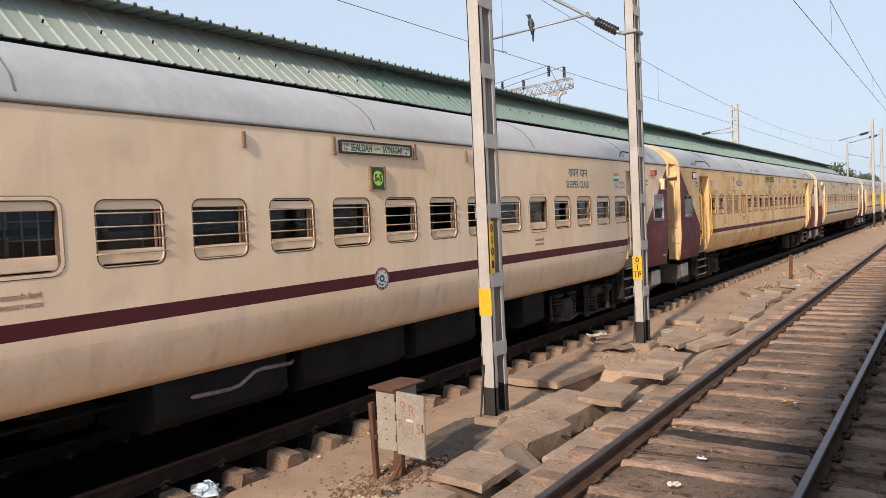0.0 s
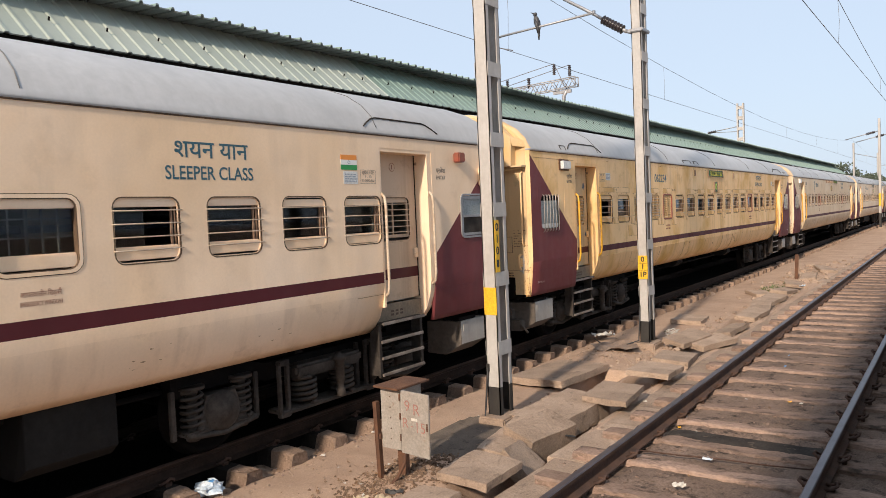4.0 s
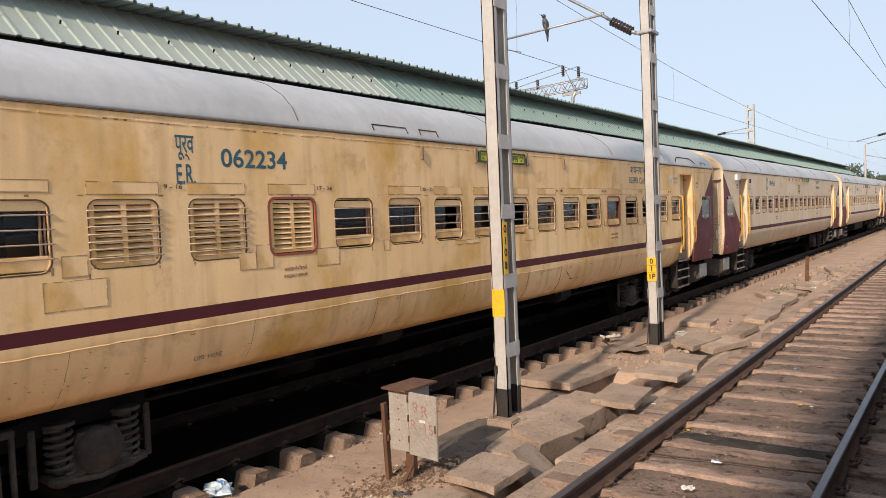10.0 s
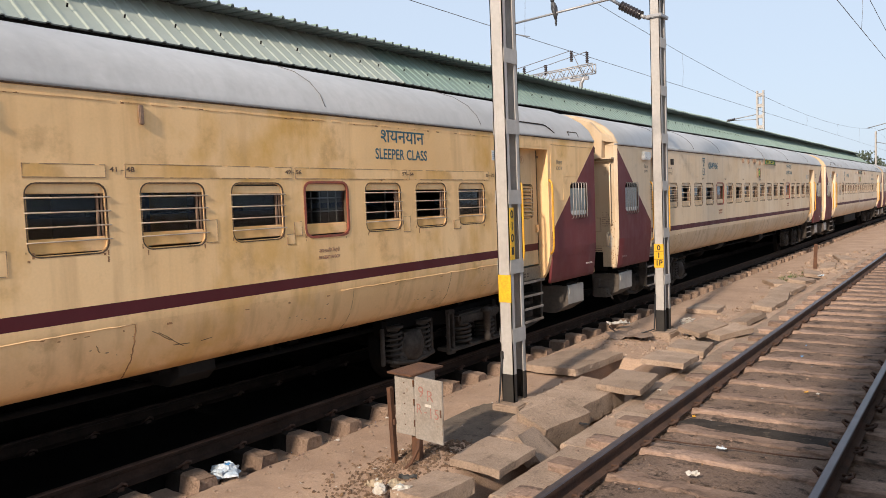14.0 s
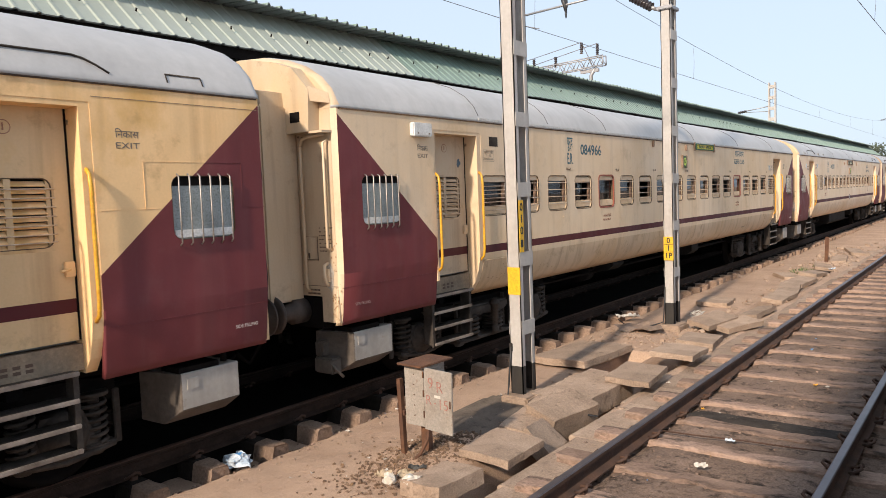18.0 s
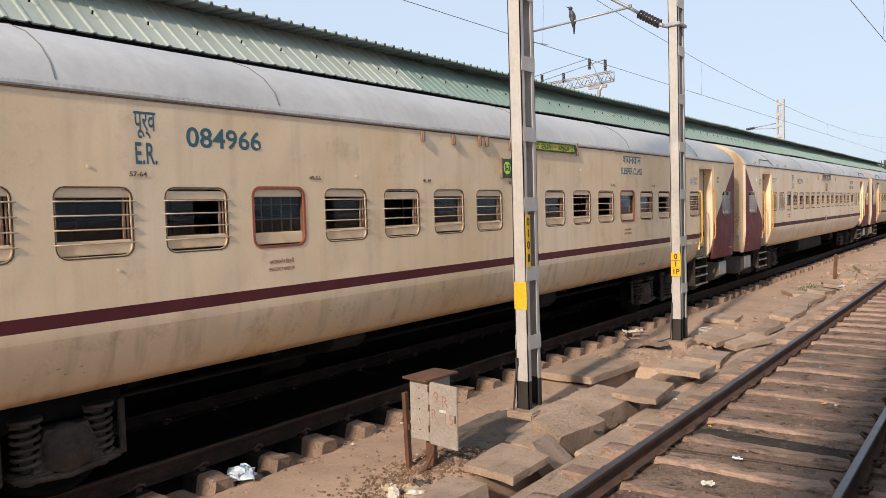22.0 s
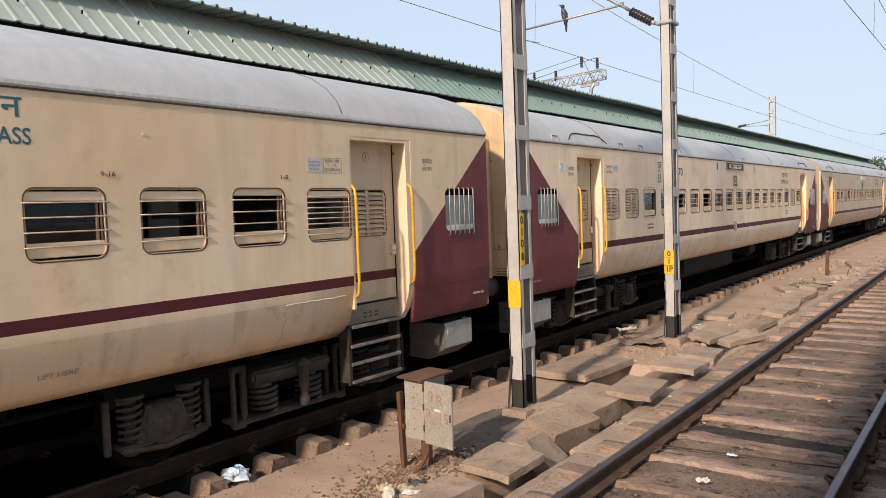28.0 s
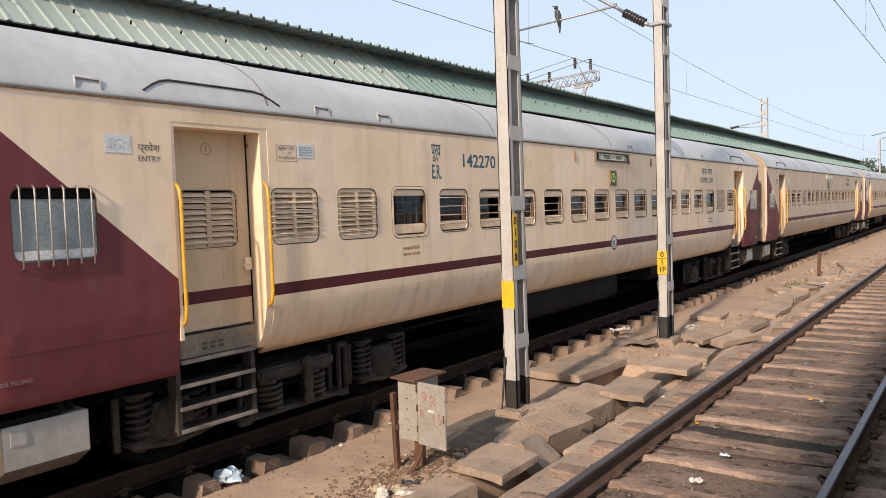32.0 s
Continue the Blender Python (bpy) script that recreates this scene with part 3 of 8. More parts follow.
def sleeper_mesh(seed, wide=0.128, flare=0.018, oily=False):
    """A concrete sleeper with a waist and chipped edges, lying along x, its top at z = 0."""
    rng = random.Random(seed)
    bm = bmesh.new()
    rows = []
    for k in range(29):
        x = -1.375 + 2.75 * k / 28
        waist = max(0.0, 1 - abs(x) / 0.75)
        w, h = wide - 0.022 * waist, -0.010 * waist - (0.008 if k in (0, 28) else 0)
        w += 0.010 * noise.noise((x * 3.5, seed * 3.1, 0))
        h += 0.008 * noise.noise((x * 4.1, seed * 5.3, 2))

        def j(s):
            return rng.uniform(-s, s) * (3.2 if rng.random() < 0.12 else 1.0)

        rows.append([bm.verts.new((x + j(0.008), -w - flare, -0.2)), bm.verts.new((x + j(0.01), -w + j(0.008), h - 0.02 + j(0.006))), bm.verts.new((x + j(0.01), -w + 0.025 + j(0.006), h + j(0.004))),
                     bm.verts.new((x + j(0.01), w - 0.025 + j(0.006), h + j(0.004))), bm.verts.new((x + j(0.01), w + j(0.008), h - 0.02 + j(0.006))), bm.verts.new((x + j(0.008), w + flare, -0.2))])
    for q, w in zip(rows, rows[1:]):
        for k in range(5):
            f = bm.faces.new((q[k], w[k], w[k + 1], q[k + 1]))
            # middle faces take the dark copy, oil and train shade together
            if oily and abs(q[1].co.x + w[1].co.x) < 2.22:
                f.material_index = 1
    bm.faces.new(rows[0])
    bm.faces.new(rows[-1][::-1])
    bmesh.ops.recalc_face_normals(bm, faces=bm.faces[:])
    return mesh_of("sleeper", bm, [SLEEPER_DUSTY if oily else SLEEPER, SLEEPER_OIL_SHADE])


def clip_mesh():
    """A sprung rail clip: a bent round bar with its shoulder."""
    bm = bmesh.new()
    tube(bm, [(0.055, -0.055, 0.014), (0.10, -0.065, 0.03), (0.150, -0.036, 0.062), (0.138, 0.0, 0.074), (0.150, 0.036, 0.062), (0.10, 0.065, 0.03), (0.05, 0.055, 0.03)], 0.014, 7)
    block(bm, 0.085, 0.125, -0.03, 0.03, -0.01, 0.035)
    return mesh_of("rail_clip", bm, RAIL_RUST)


def build_track(x, label, top, pitch, first, tops, wander):
    track = empty("railway_track", Matrix.Translation((x, 0, 0)))
    tagged(track, label, "railway track", "", "structure")
    for side in (-0.8725, 0.8725):
        r = build_rail(side, top, RAIL_SHADED if x < -5 else RAIL_RUST)
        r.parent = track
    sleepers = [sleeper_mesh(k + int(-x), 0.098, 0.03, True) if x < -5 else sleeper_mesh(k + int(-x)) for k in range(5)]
    clip = clip_mesh()
    rng = random.Random(11)
    y, k = first, 0
    while y < first + pitch * 120:
        s = part("sleeper", sleepers[k % 5], None, track, "", pose(rng.uniform(-0.02, 0.02), y + rng.uniform(-wander, wander), tops + rng.uniform(-0.012, 0.006), 0, 0, rng.uniform(-1, 1) + 180 * (k % 2)))
        if y < 22:
            for side in (-0.8725, 0.8725):
                for turn in (0, 180):
                    part("rail_clip", clip, None, track, "", pose(side, y, -0.172, 0, 0, turn))
        y += pitch
        k += 1
    bm = bmesh.new()
    while y < 220:
        block(bm, -1.37, 1.37, y - 0.125, y + 0.125, -0.38, tops)
        y += pitch
    tagged(part("far_sleepers", bm, SLEEPER, track), "", "", "", "stuff")
    return track


# ---- the train ----
LONG, HALF, PITCH_W, FIRST_W, COUNT_W = 21.34, 1.62, 0.901, 3.03, 18
SIDE = [(1.34, 0.92), (1.44, 1.0), (1.53, 1.12), (1.585, 1.28), (1.612, 1.42), (1.62, 1.50), (1.62, 1.60), (1.62, 1.66), (1.62, 2.001), (1.62, 2.571), (1.62, 3.13), (1.62, 3.28)]
ROOF = [(1.62, 3.28), (1.632, 3.285), (1.632, 3.31), (1.60, 3.36), (1.53, 3.50), (1.38, 3.65), (1.15, 3.79), (0.85, 3.90), (0.45, 3.985), (0.0, 4.02)]
DOORS = ((1.68, 2.71), (18.66, 19.69))
END_IN = {0.92: (1.55, 0.94), 1.0: (1.567, 1.0), 1.12: (1.583, 1.12), 1.28: (1.60, 1.28), 1.42: (1.614, 1.42)}
LAV = ((0.365, 1.015), (LONG - 1.005, LONG - 0.355))


def window_at(k):
    return FIRST_W + PITCH_W * k


def side_wall(name, coach, sign, paint, stripe, skirt):
    """One side of the coach: beaten sheet steel with window and door openings, stripe and maroon ends."""
    us = {0.0, LONG}
    holes = []
    for k in range(COUNT_W):
        if sign > 0 or k % 5 == 2:
            holes.append((window_at(k) - 0.315, window_at(k) + 0.315, 2.001, 2.571))
    for a, b in DOORS:
        holes.append((a, b, 0.0, 3.13))
    for a, b in LAV:
        holes.append((a, b, 2.001, 2.571))
    for h in holes:
        us.update(h[:2])
    us.update([0.015, 0.04, LONG - 0.015, LONG - 0.04, DOORS[0][0] - 0.02, DOORS[1][1] + 0.02])
    us = sorted(us)
    bm = bmesh.new()
    grid = {}

    def vertex(i, j):
        if (i, j) not in grid:
            u, (x, z) = us[i], SIDE[j]
            z = {1.50: stripe[0], 1.60: stripe[1], 1.66: stripe[1] + 0.02}.get(z, z)
            end = min(u, LONG - u)
            if end < 1.7:
                x, z = END_IN.get(z, (x, z))
            x -= 0.06 * max(0, 1 - end / 0.04)
            grid[i, j] = bm.verts.new((sign * x, u, z))
        return grid[i, j]

    for i in range(len(us) - 1):
        for j in range(len(SIDE) - 1):
            u, z = (us[i] + us[i + 1]) / 2, (SIDE[j][1] + SIDE[j + 1][1]) / 2
            if any(a < u < b and c < z < d for a, b, c, d in holes):
                continue
            q = [vertex(i, j), vertex(i + 1, j), vertex(i + 1, j + 1), vertex(i, j + 1)]
            bm.faces.new(q if sign > 0 else q[::-1])
    level = [z for _, z in SIDE]
    for a, b, c, d in holes:
        if c < 1:
            continue
        ring = [bm.verts.new((sign * HALF, (a + b) / 2 + p, (c + d) / 2 + q)) for p, q in rounded(b - a - 0.018, d - c - 0.018, 0.085)]
        box = [vertex(us.index(b), level.index(d)), vertex(us.index(a), level.index(d)), vertex(us.index(a), level.index(c)), vertex(us.index(b), level.index(c))]
        for k in range(4):
            arc = ring[5 * k:5 * k + 5]
            for p, q in zip(arc, arc[1:]):
                f = (box[k], q, p)
                bm.faces.new(f if sign > 0 else f[::-1])
            f = (box[k], box[(k + 1) % 4], ring[(5 * k + 5) % 20], arc[-1])
            bm.faces.new(f if sign > 0 else f[::-1])
    for u0, u1 in ((0.0, 1.68), (LONG, LONG - 1.65)):
        d = Vector((0, u1 - u0, 1.78 - 3.26))
        n = Vector((1, 0, 0)).cross(d).normalized()
        near = [f for f in bm.faces if min(u0, u1) - 0.01 < f.calc_center_median().y < max(u0, u1) + 0.01]
        geom = list({v for f in near for v in f.verts}) + list({e for f in near for e in f.edges}) + near
        bmesh.ops.bisect_plane(bm, geom=geom, plane_co=(0, u0, 3.26), plane_no=n)
    for f in bm.faces:
        c = f.calc_center_median()
        end = min(c.y, LONG - c.y)
        f.smooth = c.z < 1.5
        if c.y < 0.039:
            f.material_index = 0
        elif end < 1.69:
            f.material_index = 1 if c.z < 3.26 - (3.26 - 1.78) * end / 1.67 else 0
        elif stripe[0] < c.z < stripe[1]:
            f.material_index = 2
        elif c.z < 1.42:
            # below the stripe: the darker copy, with shade in its colour
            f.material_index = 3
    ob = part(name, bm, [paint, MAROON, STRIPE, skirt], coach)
    mod = ob.modifiers.new("sheet", "SOLIDIFY")
    mod.thickness, mod.offset = 0.045, -1.0
    return ob


def roof(coach, toned_grimy, seams, pale_gutter):
    bm = bmesh.new()
    us = [0.0, 0.015, 0.04, 0.08, 0.15, 0.22, 0.55, 3.4, 6.9, 10.67, 14.4, 17.9, LONG - 0.55, LONG - 0.22, LONG - 0.15, LONG - 0.08, LONG - 0.04, LONG - 0.015, LONG]
    shape = [(-x, z) for x, z in ROOF] + [(x, z) for x, z in ROOF[-2::-1]]
    rows = []
    for u in us:
        d = min(u, LONG - u)
        f = 0.92 + 0.08 * math.sqrt(max(0, 1 - (1 - min(d, 0.22) / 0.22) ** 2))
        inset = 0.06 * max(0, 1 - d / 0.04)
        rows.append([bm.verts.new((x * (1 - inset / 1.62), u, 3.28 + (z - 3.28) * (f if z > 3.32 else 1))) for x, z in shape])
    for a, b, u, w in zip(rows, rows[1:], us, us[1:]):
        for k in range(len(shape) - 1):
            fc = bm.faces.new((a[k], a[k + 1], b[k + 1], b[k]))
            fc.smooth = True
            if w < 0.09 and shape[k][1] > 3.3 and shape[k + 1][1] > 3.3:
                fc.material_index = 1
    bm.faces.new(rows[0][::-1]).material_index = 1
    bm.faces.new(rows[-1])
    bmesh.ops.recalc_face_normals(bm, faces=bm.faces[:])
    part("roof", bm, [ROOF_GREY, toned_grimy], coach, "silver-grey painted arched roof")
    if pale_gutter:
        bm = bmesh.new()
        block(bm, 1.604, 1.640, 2.66, LONG - 2.66, 3.290, 3.332, None, 0, 0.008)
        part("gutter_strip", bm, GUTTER_WHITE, coach, "pale grey gutter strip")
    for u in seams:
        bm = bmesh.new()
        tube(bm, [(x + 0.003, u, z + 0.003) for x, z in ROOF[3:]], 0.0042, 5)
        part("roof_seam", bm, ROOF_SEAM, coach)
    for u in () if pale_gutter else (DOORS[0][0] + 0.5, DOORS[1][0] + 0.5):
        bm = bmesh.new()
        pts = []
        for k in range(17):
            t = -1 + k / 8
            lift = 0.13 * math.sin(min(1, (1 - abs(t)) / 0.4) * math.pi / 2)
            pts.append((1.60 - lift * 0.45, u + 0.72 * t, 3.37 + lift * 0.95))
        tube(bm, pts, 0.009, 5)
        part("rain_strip", bm, BOGIE_GREY, coach, "curved rain strip over the door")


def end_wall(coach, at_start, paint, spec):
    y, s = (0.0, 1) if at_start else (LONG, -1)
    toned_grimy = TONED_GRIMY[spec["paint"]]
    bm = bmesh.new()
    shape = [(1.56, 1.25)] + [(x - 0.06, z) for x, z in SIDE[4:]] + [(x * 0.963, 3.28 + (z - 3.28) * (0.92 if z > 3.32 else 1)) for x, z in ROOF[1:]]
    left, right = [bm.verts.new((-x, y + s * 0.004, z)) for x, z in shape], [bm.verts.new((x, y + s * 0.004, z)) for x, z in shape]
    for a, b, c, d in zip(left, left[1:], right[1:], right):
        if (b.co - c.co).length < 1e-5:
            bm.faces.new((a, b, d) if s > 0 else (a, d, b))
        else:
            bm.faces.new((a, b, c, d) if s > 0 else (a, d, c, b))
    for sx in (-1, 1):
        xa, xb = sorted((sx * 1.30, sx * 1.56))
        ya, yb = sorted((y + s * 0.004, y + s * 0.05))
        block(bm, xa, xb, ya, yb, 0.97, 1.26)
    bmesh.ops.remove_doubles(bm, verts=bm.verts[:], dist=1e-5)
    wall = part("end_wall", bm, toned_grimy, coach)
    # vestibule with rubber bellows
    bm = bmesh.new()
    deep = 0.60 if at_start else 0.34
    block(bm, -0.86, 0.86, min(y, y - s * deep), max(y, y - s * deep), 1.22, 3.32, None, 0, 0.05)
    bellows = part("gangway_bellows", bm, RUBBER, coach, "black rubber gangway bellows")
    v = y - s * (deep - 0.075)
    bm = bmesh.new()
    tube(bm, [(0.93, v - 0.01, 1.12), (0.95, v, 1.5), (0.92, v + 0.012, 2.0), (0.95, v - 0.008, 2.6), (0.93, v, 3.14), (0.84, v, 3.30), (0.6, v, 3.36),
              (0, v, 3.37), (-0.6, v, 3.36), (-0.84, v, 3.30), (-0.93, v, 3.14), (-0.95, v, 2.2), (-0.93, v, 1.12)], 0.068, 10)
    part("rubber_tube", bm, RUBBER, bellows, "fat black rubber tube of the gangway")
    v = y - s * (deep - 0.19)
    bm = bmesh.new()
    tube(bm, [(0.90, v, 1.14), (0.91, v, 2.0), (0.90, v, 3.12), (0.80, v, 3.29), (0.5, v, 3.34), (-0.5, v, 3.34), (-0.80, v, 3.29), (-0.90, v, 3.12), (-0.90, v, 1.14)], 0.058, 10)
    part("rubber_tube", bm, RUBBER, bellows)
    bm = bmesh.new()
    out = 0.50 if at_start else 0.16
    block(bm, -1.02, 1.02, min(y, y - s * out), max(y, y - s * out), 1.20, 3.34, None, 0, 0.02)
    part("vestibule_frame", bm, toned_grimy, coach)
    if spec["shroud"]:
        ya, yb = (-0.46, -0.06) if at_start else (LONG + 0.02, LONG + 0.16)
        za = 3.55 if at_start else 3.42
        for sx in (-1, 1):
            bm = bmesh.new()
            vs = [bm.verts.new((sx * x, yy, z)) for yy in (ya, yb) for x, z in ((0.62, 3.30), (1.0, 3.30), (0.98, za - 0.06), (0.70, za))]
            for q in ((0, 1, 2, 3), (7, 6, 5, 4), (1, 5, 6, 2), (2, 6, 7, 3), (3, 7, 4, 0), (0, 4, 5, 1)):
                bm.faces.new([vs[k] for k in q])
            bmesh.ops.recalc_face_normals(bm, faces=bm.faces[:])
            part("gangway_cowl", bm, toned_grimy, coach, "bent sheet cowl on the gangway")
    if not at_start:
        bm = bmesh.new()
        block(bm, 1.16, 1.40, LONG, LONG + 0.12, 3.20, 3.44, None, 0, 0.03)
        block(bm, 1.22, 1.34, LONG, LONG + 0.10, 3.02, 3.14, None, 0, 0.02)
        tube(bm, [(1.28, LONG + 0.06, 3.22), (1.26, LONG + 0.10, 3.0), (1.20, LONG + 0.08, 2.86), (1.10, LONG + 0.03, 2.85)], 0.025, 8)
        part("jumper_socket", bm, UNDER, coach, "greasy jumper cable socket")
        bm = bmesh.new()
        for k in range(4):
            for q in range(3 + k % 2):
                block(bm, 0, 0.002, 0.03 + 0.032 * q, 0.055 + 0.032 * q, 2.16 - 0.05 * k, 2.18 - 0.05 * k)
        tagged(part("small_print", bm, INK_WHITE, bellows, "", (0.861, LONG + 0.08, 0)), "", "", "", "stuff")
    for x in (-0.98, 0.98):
        bm = bmesh.new()
        lathe(bm, [(0.14, 0.0), (0.14, 0.18), (0.10, 0.19), (0.10, 0.36), (0.07, 0.37), (0.07, 0.40), (0.20, 0.405), (0.21, 0.42), (0.18, 0.44), (0.0001, 0.45)], "y", 20)
        b = part("buffer", bm, BUFFER_STEEL, coach, "greasy steel buffer")
        b.matrix_basis = pose(x, y, 1.08, 0, 0, 180 if at_start else 0)
    bm = bmesh.new()
    block(bm, -1.30, 1.30, min(y + s * 0.02, y + s * 0.24), max(y + s * 0.02, y + s * 0.24), 0.88, 1.24, None, 0, 0.02)
    block(bm, -0.14, 0.14, min(y - s * 0.44, y), max(y - s * 0.44, y), 0.92, 1.18, None, 0, 0.03)
    part("headstock", bm, UNDER, coach)
    bm = bmesh.new()
    tube(bm, [(0.0, y, 0.98), (0.02, y - s * 0.28, 0.95), (0.0, y - s * 0.46, 0.97)], 0.05, 8)
    tube(bm, [(0.35, y, 0.95), (0.36, y - s * 0.10, 0.70), (0.34, y - s * 0.3, 0.46), (0.33, y - s * 0.46, 0.60)], 0.026, 8)
    part("coupling", bm, UNDER, coach)
    if at_start:
        bm = bmesh.new()
        block(bm, 0.0, 0.20, -0.012, 0.0, 0.0, 0.24, None, 0, 0.004)
        block(bm, 0.07, 0.13, -0.022, -0.010, 0.215, 0.25)
        part("hatch", bm, toned_grimy, wall, "small hinged hatch", (1.06, 0.0, 1.66))
        bm = bmesh.new()
        rng = random.Random(4)
        for k in range(7):
            x = 1.30
            while x < 1.48:
                w = rng.uniform(0.010, 0.03)
                block(bm, x, x + w, 0.001, 0.006, 2.00 - k * 0.042, 2.012 - k * 0.042)
                x += w + 0.012 + (0.05 if rng.random() < 0.25 else 0)
        tagged(part("stencilled_notice", bm, INK_BROWN, wall), "", "", "", "stuff")
        if spec["shroud"]:
            bm = bmesh.new()
            tube(bm, [(1.50, 0.0, 2.95), (1.50, -0.07, 2.92), (1.50, -0.07, 1.80), (1.50, 0.0, 1.77)], 0.014, 6)
            part("corner_handrail", bm, paint, coach)
            bm = bmesh.new()
            tube(bm, [(1.12, 0.0, 3.0), (1.12, -0.05, 2.95), (1.12, -0.05, 1.35), (1.12, 0.0, 1.3)], 0.018, 6)
            tube(bm, [(1.12, -0.05, 2.90), (1.15, -0.05, 2.97), (1.22, -0.06, 2.99), (1.5, -0.06, 3.01)], 0.02, 6)
            part("conduit", bm, toned_grimy, coach)
        bm = bmesh.new()
        for x0, x1, z0, z1 in ((1.05, 1.27, 1.650, 1.656), (1.05, 1.27, 1.905, 1.911), (1.05, 1.056, 1.65, 1.91), (1.264, 1.27, 1.65, 1.91), (0.95, 1.56, 1.365, 1.370), (1.03, 1.05, 3.00, 3.02)):
            block(bm, x0, x1, -0.001, 0.006, z0, z1)
        for k in range(9):
            block(bm, 1.08 + 0.022 * k, 1.095 + 0.022 * k, -0.001, 0.006, 1.27, 1.29)
            block(bm, 1.08 + 0.022 * k, 1.092 + 0.022 * k, -0.001, 0.006, 1.31, 1.33)
        block(bm, 1.145, 1.155, -0.03, -0.01, 1.67, 1.73)
        tagged(part("seam_line", bm, INK_BROWN, wall), "", "", "", "stuff")
        rng = random.Random("halo" + spec["paint"])
        bm = bmesh.new()
        rim = [bm.verts.new((1.44 + (0.055 + rng.uniform(-0.012, 0.02)) * math.cos(math.tau * k / 16), -0.0015, 1.47 + (0.15 + rng.uniform(-0.03, 0.04)) * math.sin(math.tau * k / 16))) for k in range(16)]
        bm.faces.new(rim)
        part("primer_patch", bm, PRIMER, wall, "grey primer round a rusted hole")
        bm = bmesh.new()
        rng = random.Random("rust" + spec["paint"])
        for k in range(60 if spec["shroud"] else 14):
            x, z, r = rng.uniform(1.47, 1.59), 1.0 + 0.9 * rng.random() ** 1.7, rng.uniform(0.002, 0.008)
            bm.faces.new([bm.verts.new((x + r * rng.uniform(0.5, 1.2) * math.cos(math.tau * q / 7), (x - 1.56) * 0.5 - 0.003 if x > 1.56 else -0.002, z + 2.2 * r * rng.uniform(0.4, 1.2) * math.sin(math.tau * q / 7))) for q in range(7)])
        tagged(part("rust_scab", bm, RUST_STAIN, wall), "", "", "", "stuff")
        bm = bmesh.new()
        tube(bm, [(1.42, 0.0, 1.62), (1.42, -0.05, 1.60), (1.42, -0.06, 1.50), (1.42, -0.03, 1.40), (1.42, 0.0, 1.38)], 0.02, 6)
        block(bm, 1.39, 1.45, -0.03, 0.0, 1.42, 1.56)
        part("lamp_bracket", bm, paint, coach)
        if spec["shroud"]:
            bm = bmesh.new()
            arch = [(x, 3.28 + (z - 3.28) * 0.92 - 0.012) for x, z in ROOF[5:] if x < 1.2]
            edge = [(0.0, 3.04), (1.38, 3.04), (1.40, 3.48)] + arch
            front = [bm.verts.new((x, -0.15, z)) for x, z in edge]
            back = [bm.verts.new((x, 0.02, z)) for x, z in edge]
            bm.faces.new(front)
            for k in range(len(edge)):
                m = (k + 1) % len(edge)
                bm.faces.new((front[k], front[m], back[m], back[k]))
            vs = [bm.verts.new(p) for p in ((1.39, -0.15, 3.52), (1.405, -0.13, 3.36), (1.57, 0.0, 3.33), (1.53, 0.01, 3.45))]
            bm.faces.new(vs)
            block(bm, 1.36, 1.57, -0.14, 0.0, 3.02, 3.045)
            bmesh.ops.recalc_face_normals(bm, faces=bm.faces[:])
            part("hood", bm, toned_grimy, coach, "bent sheet hood on the end corner")
            bm = bmesh.new()
            block(bm, 1.10, 1.25, -0.156, -0.148, 3.15, 3.26)
            part("hood_slot", bm, UNDER, coach)


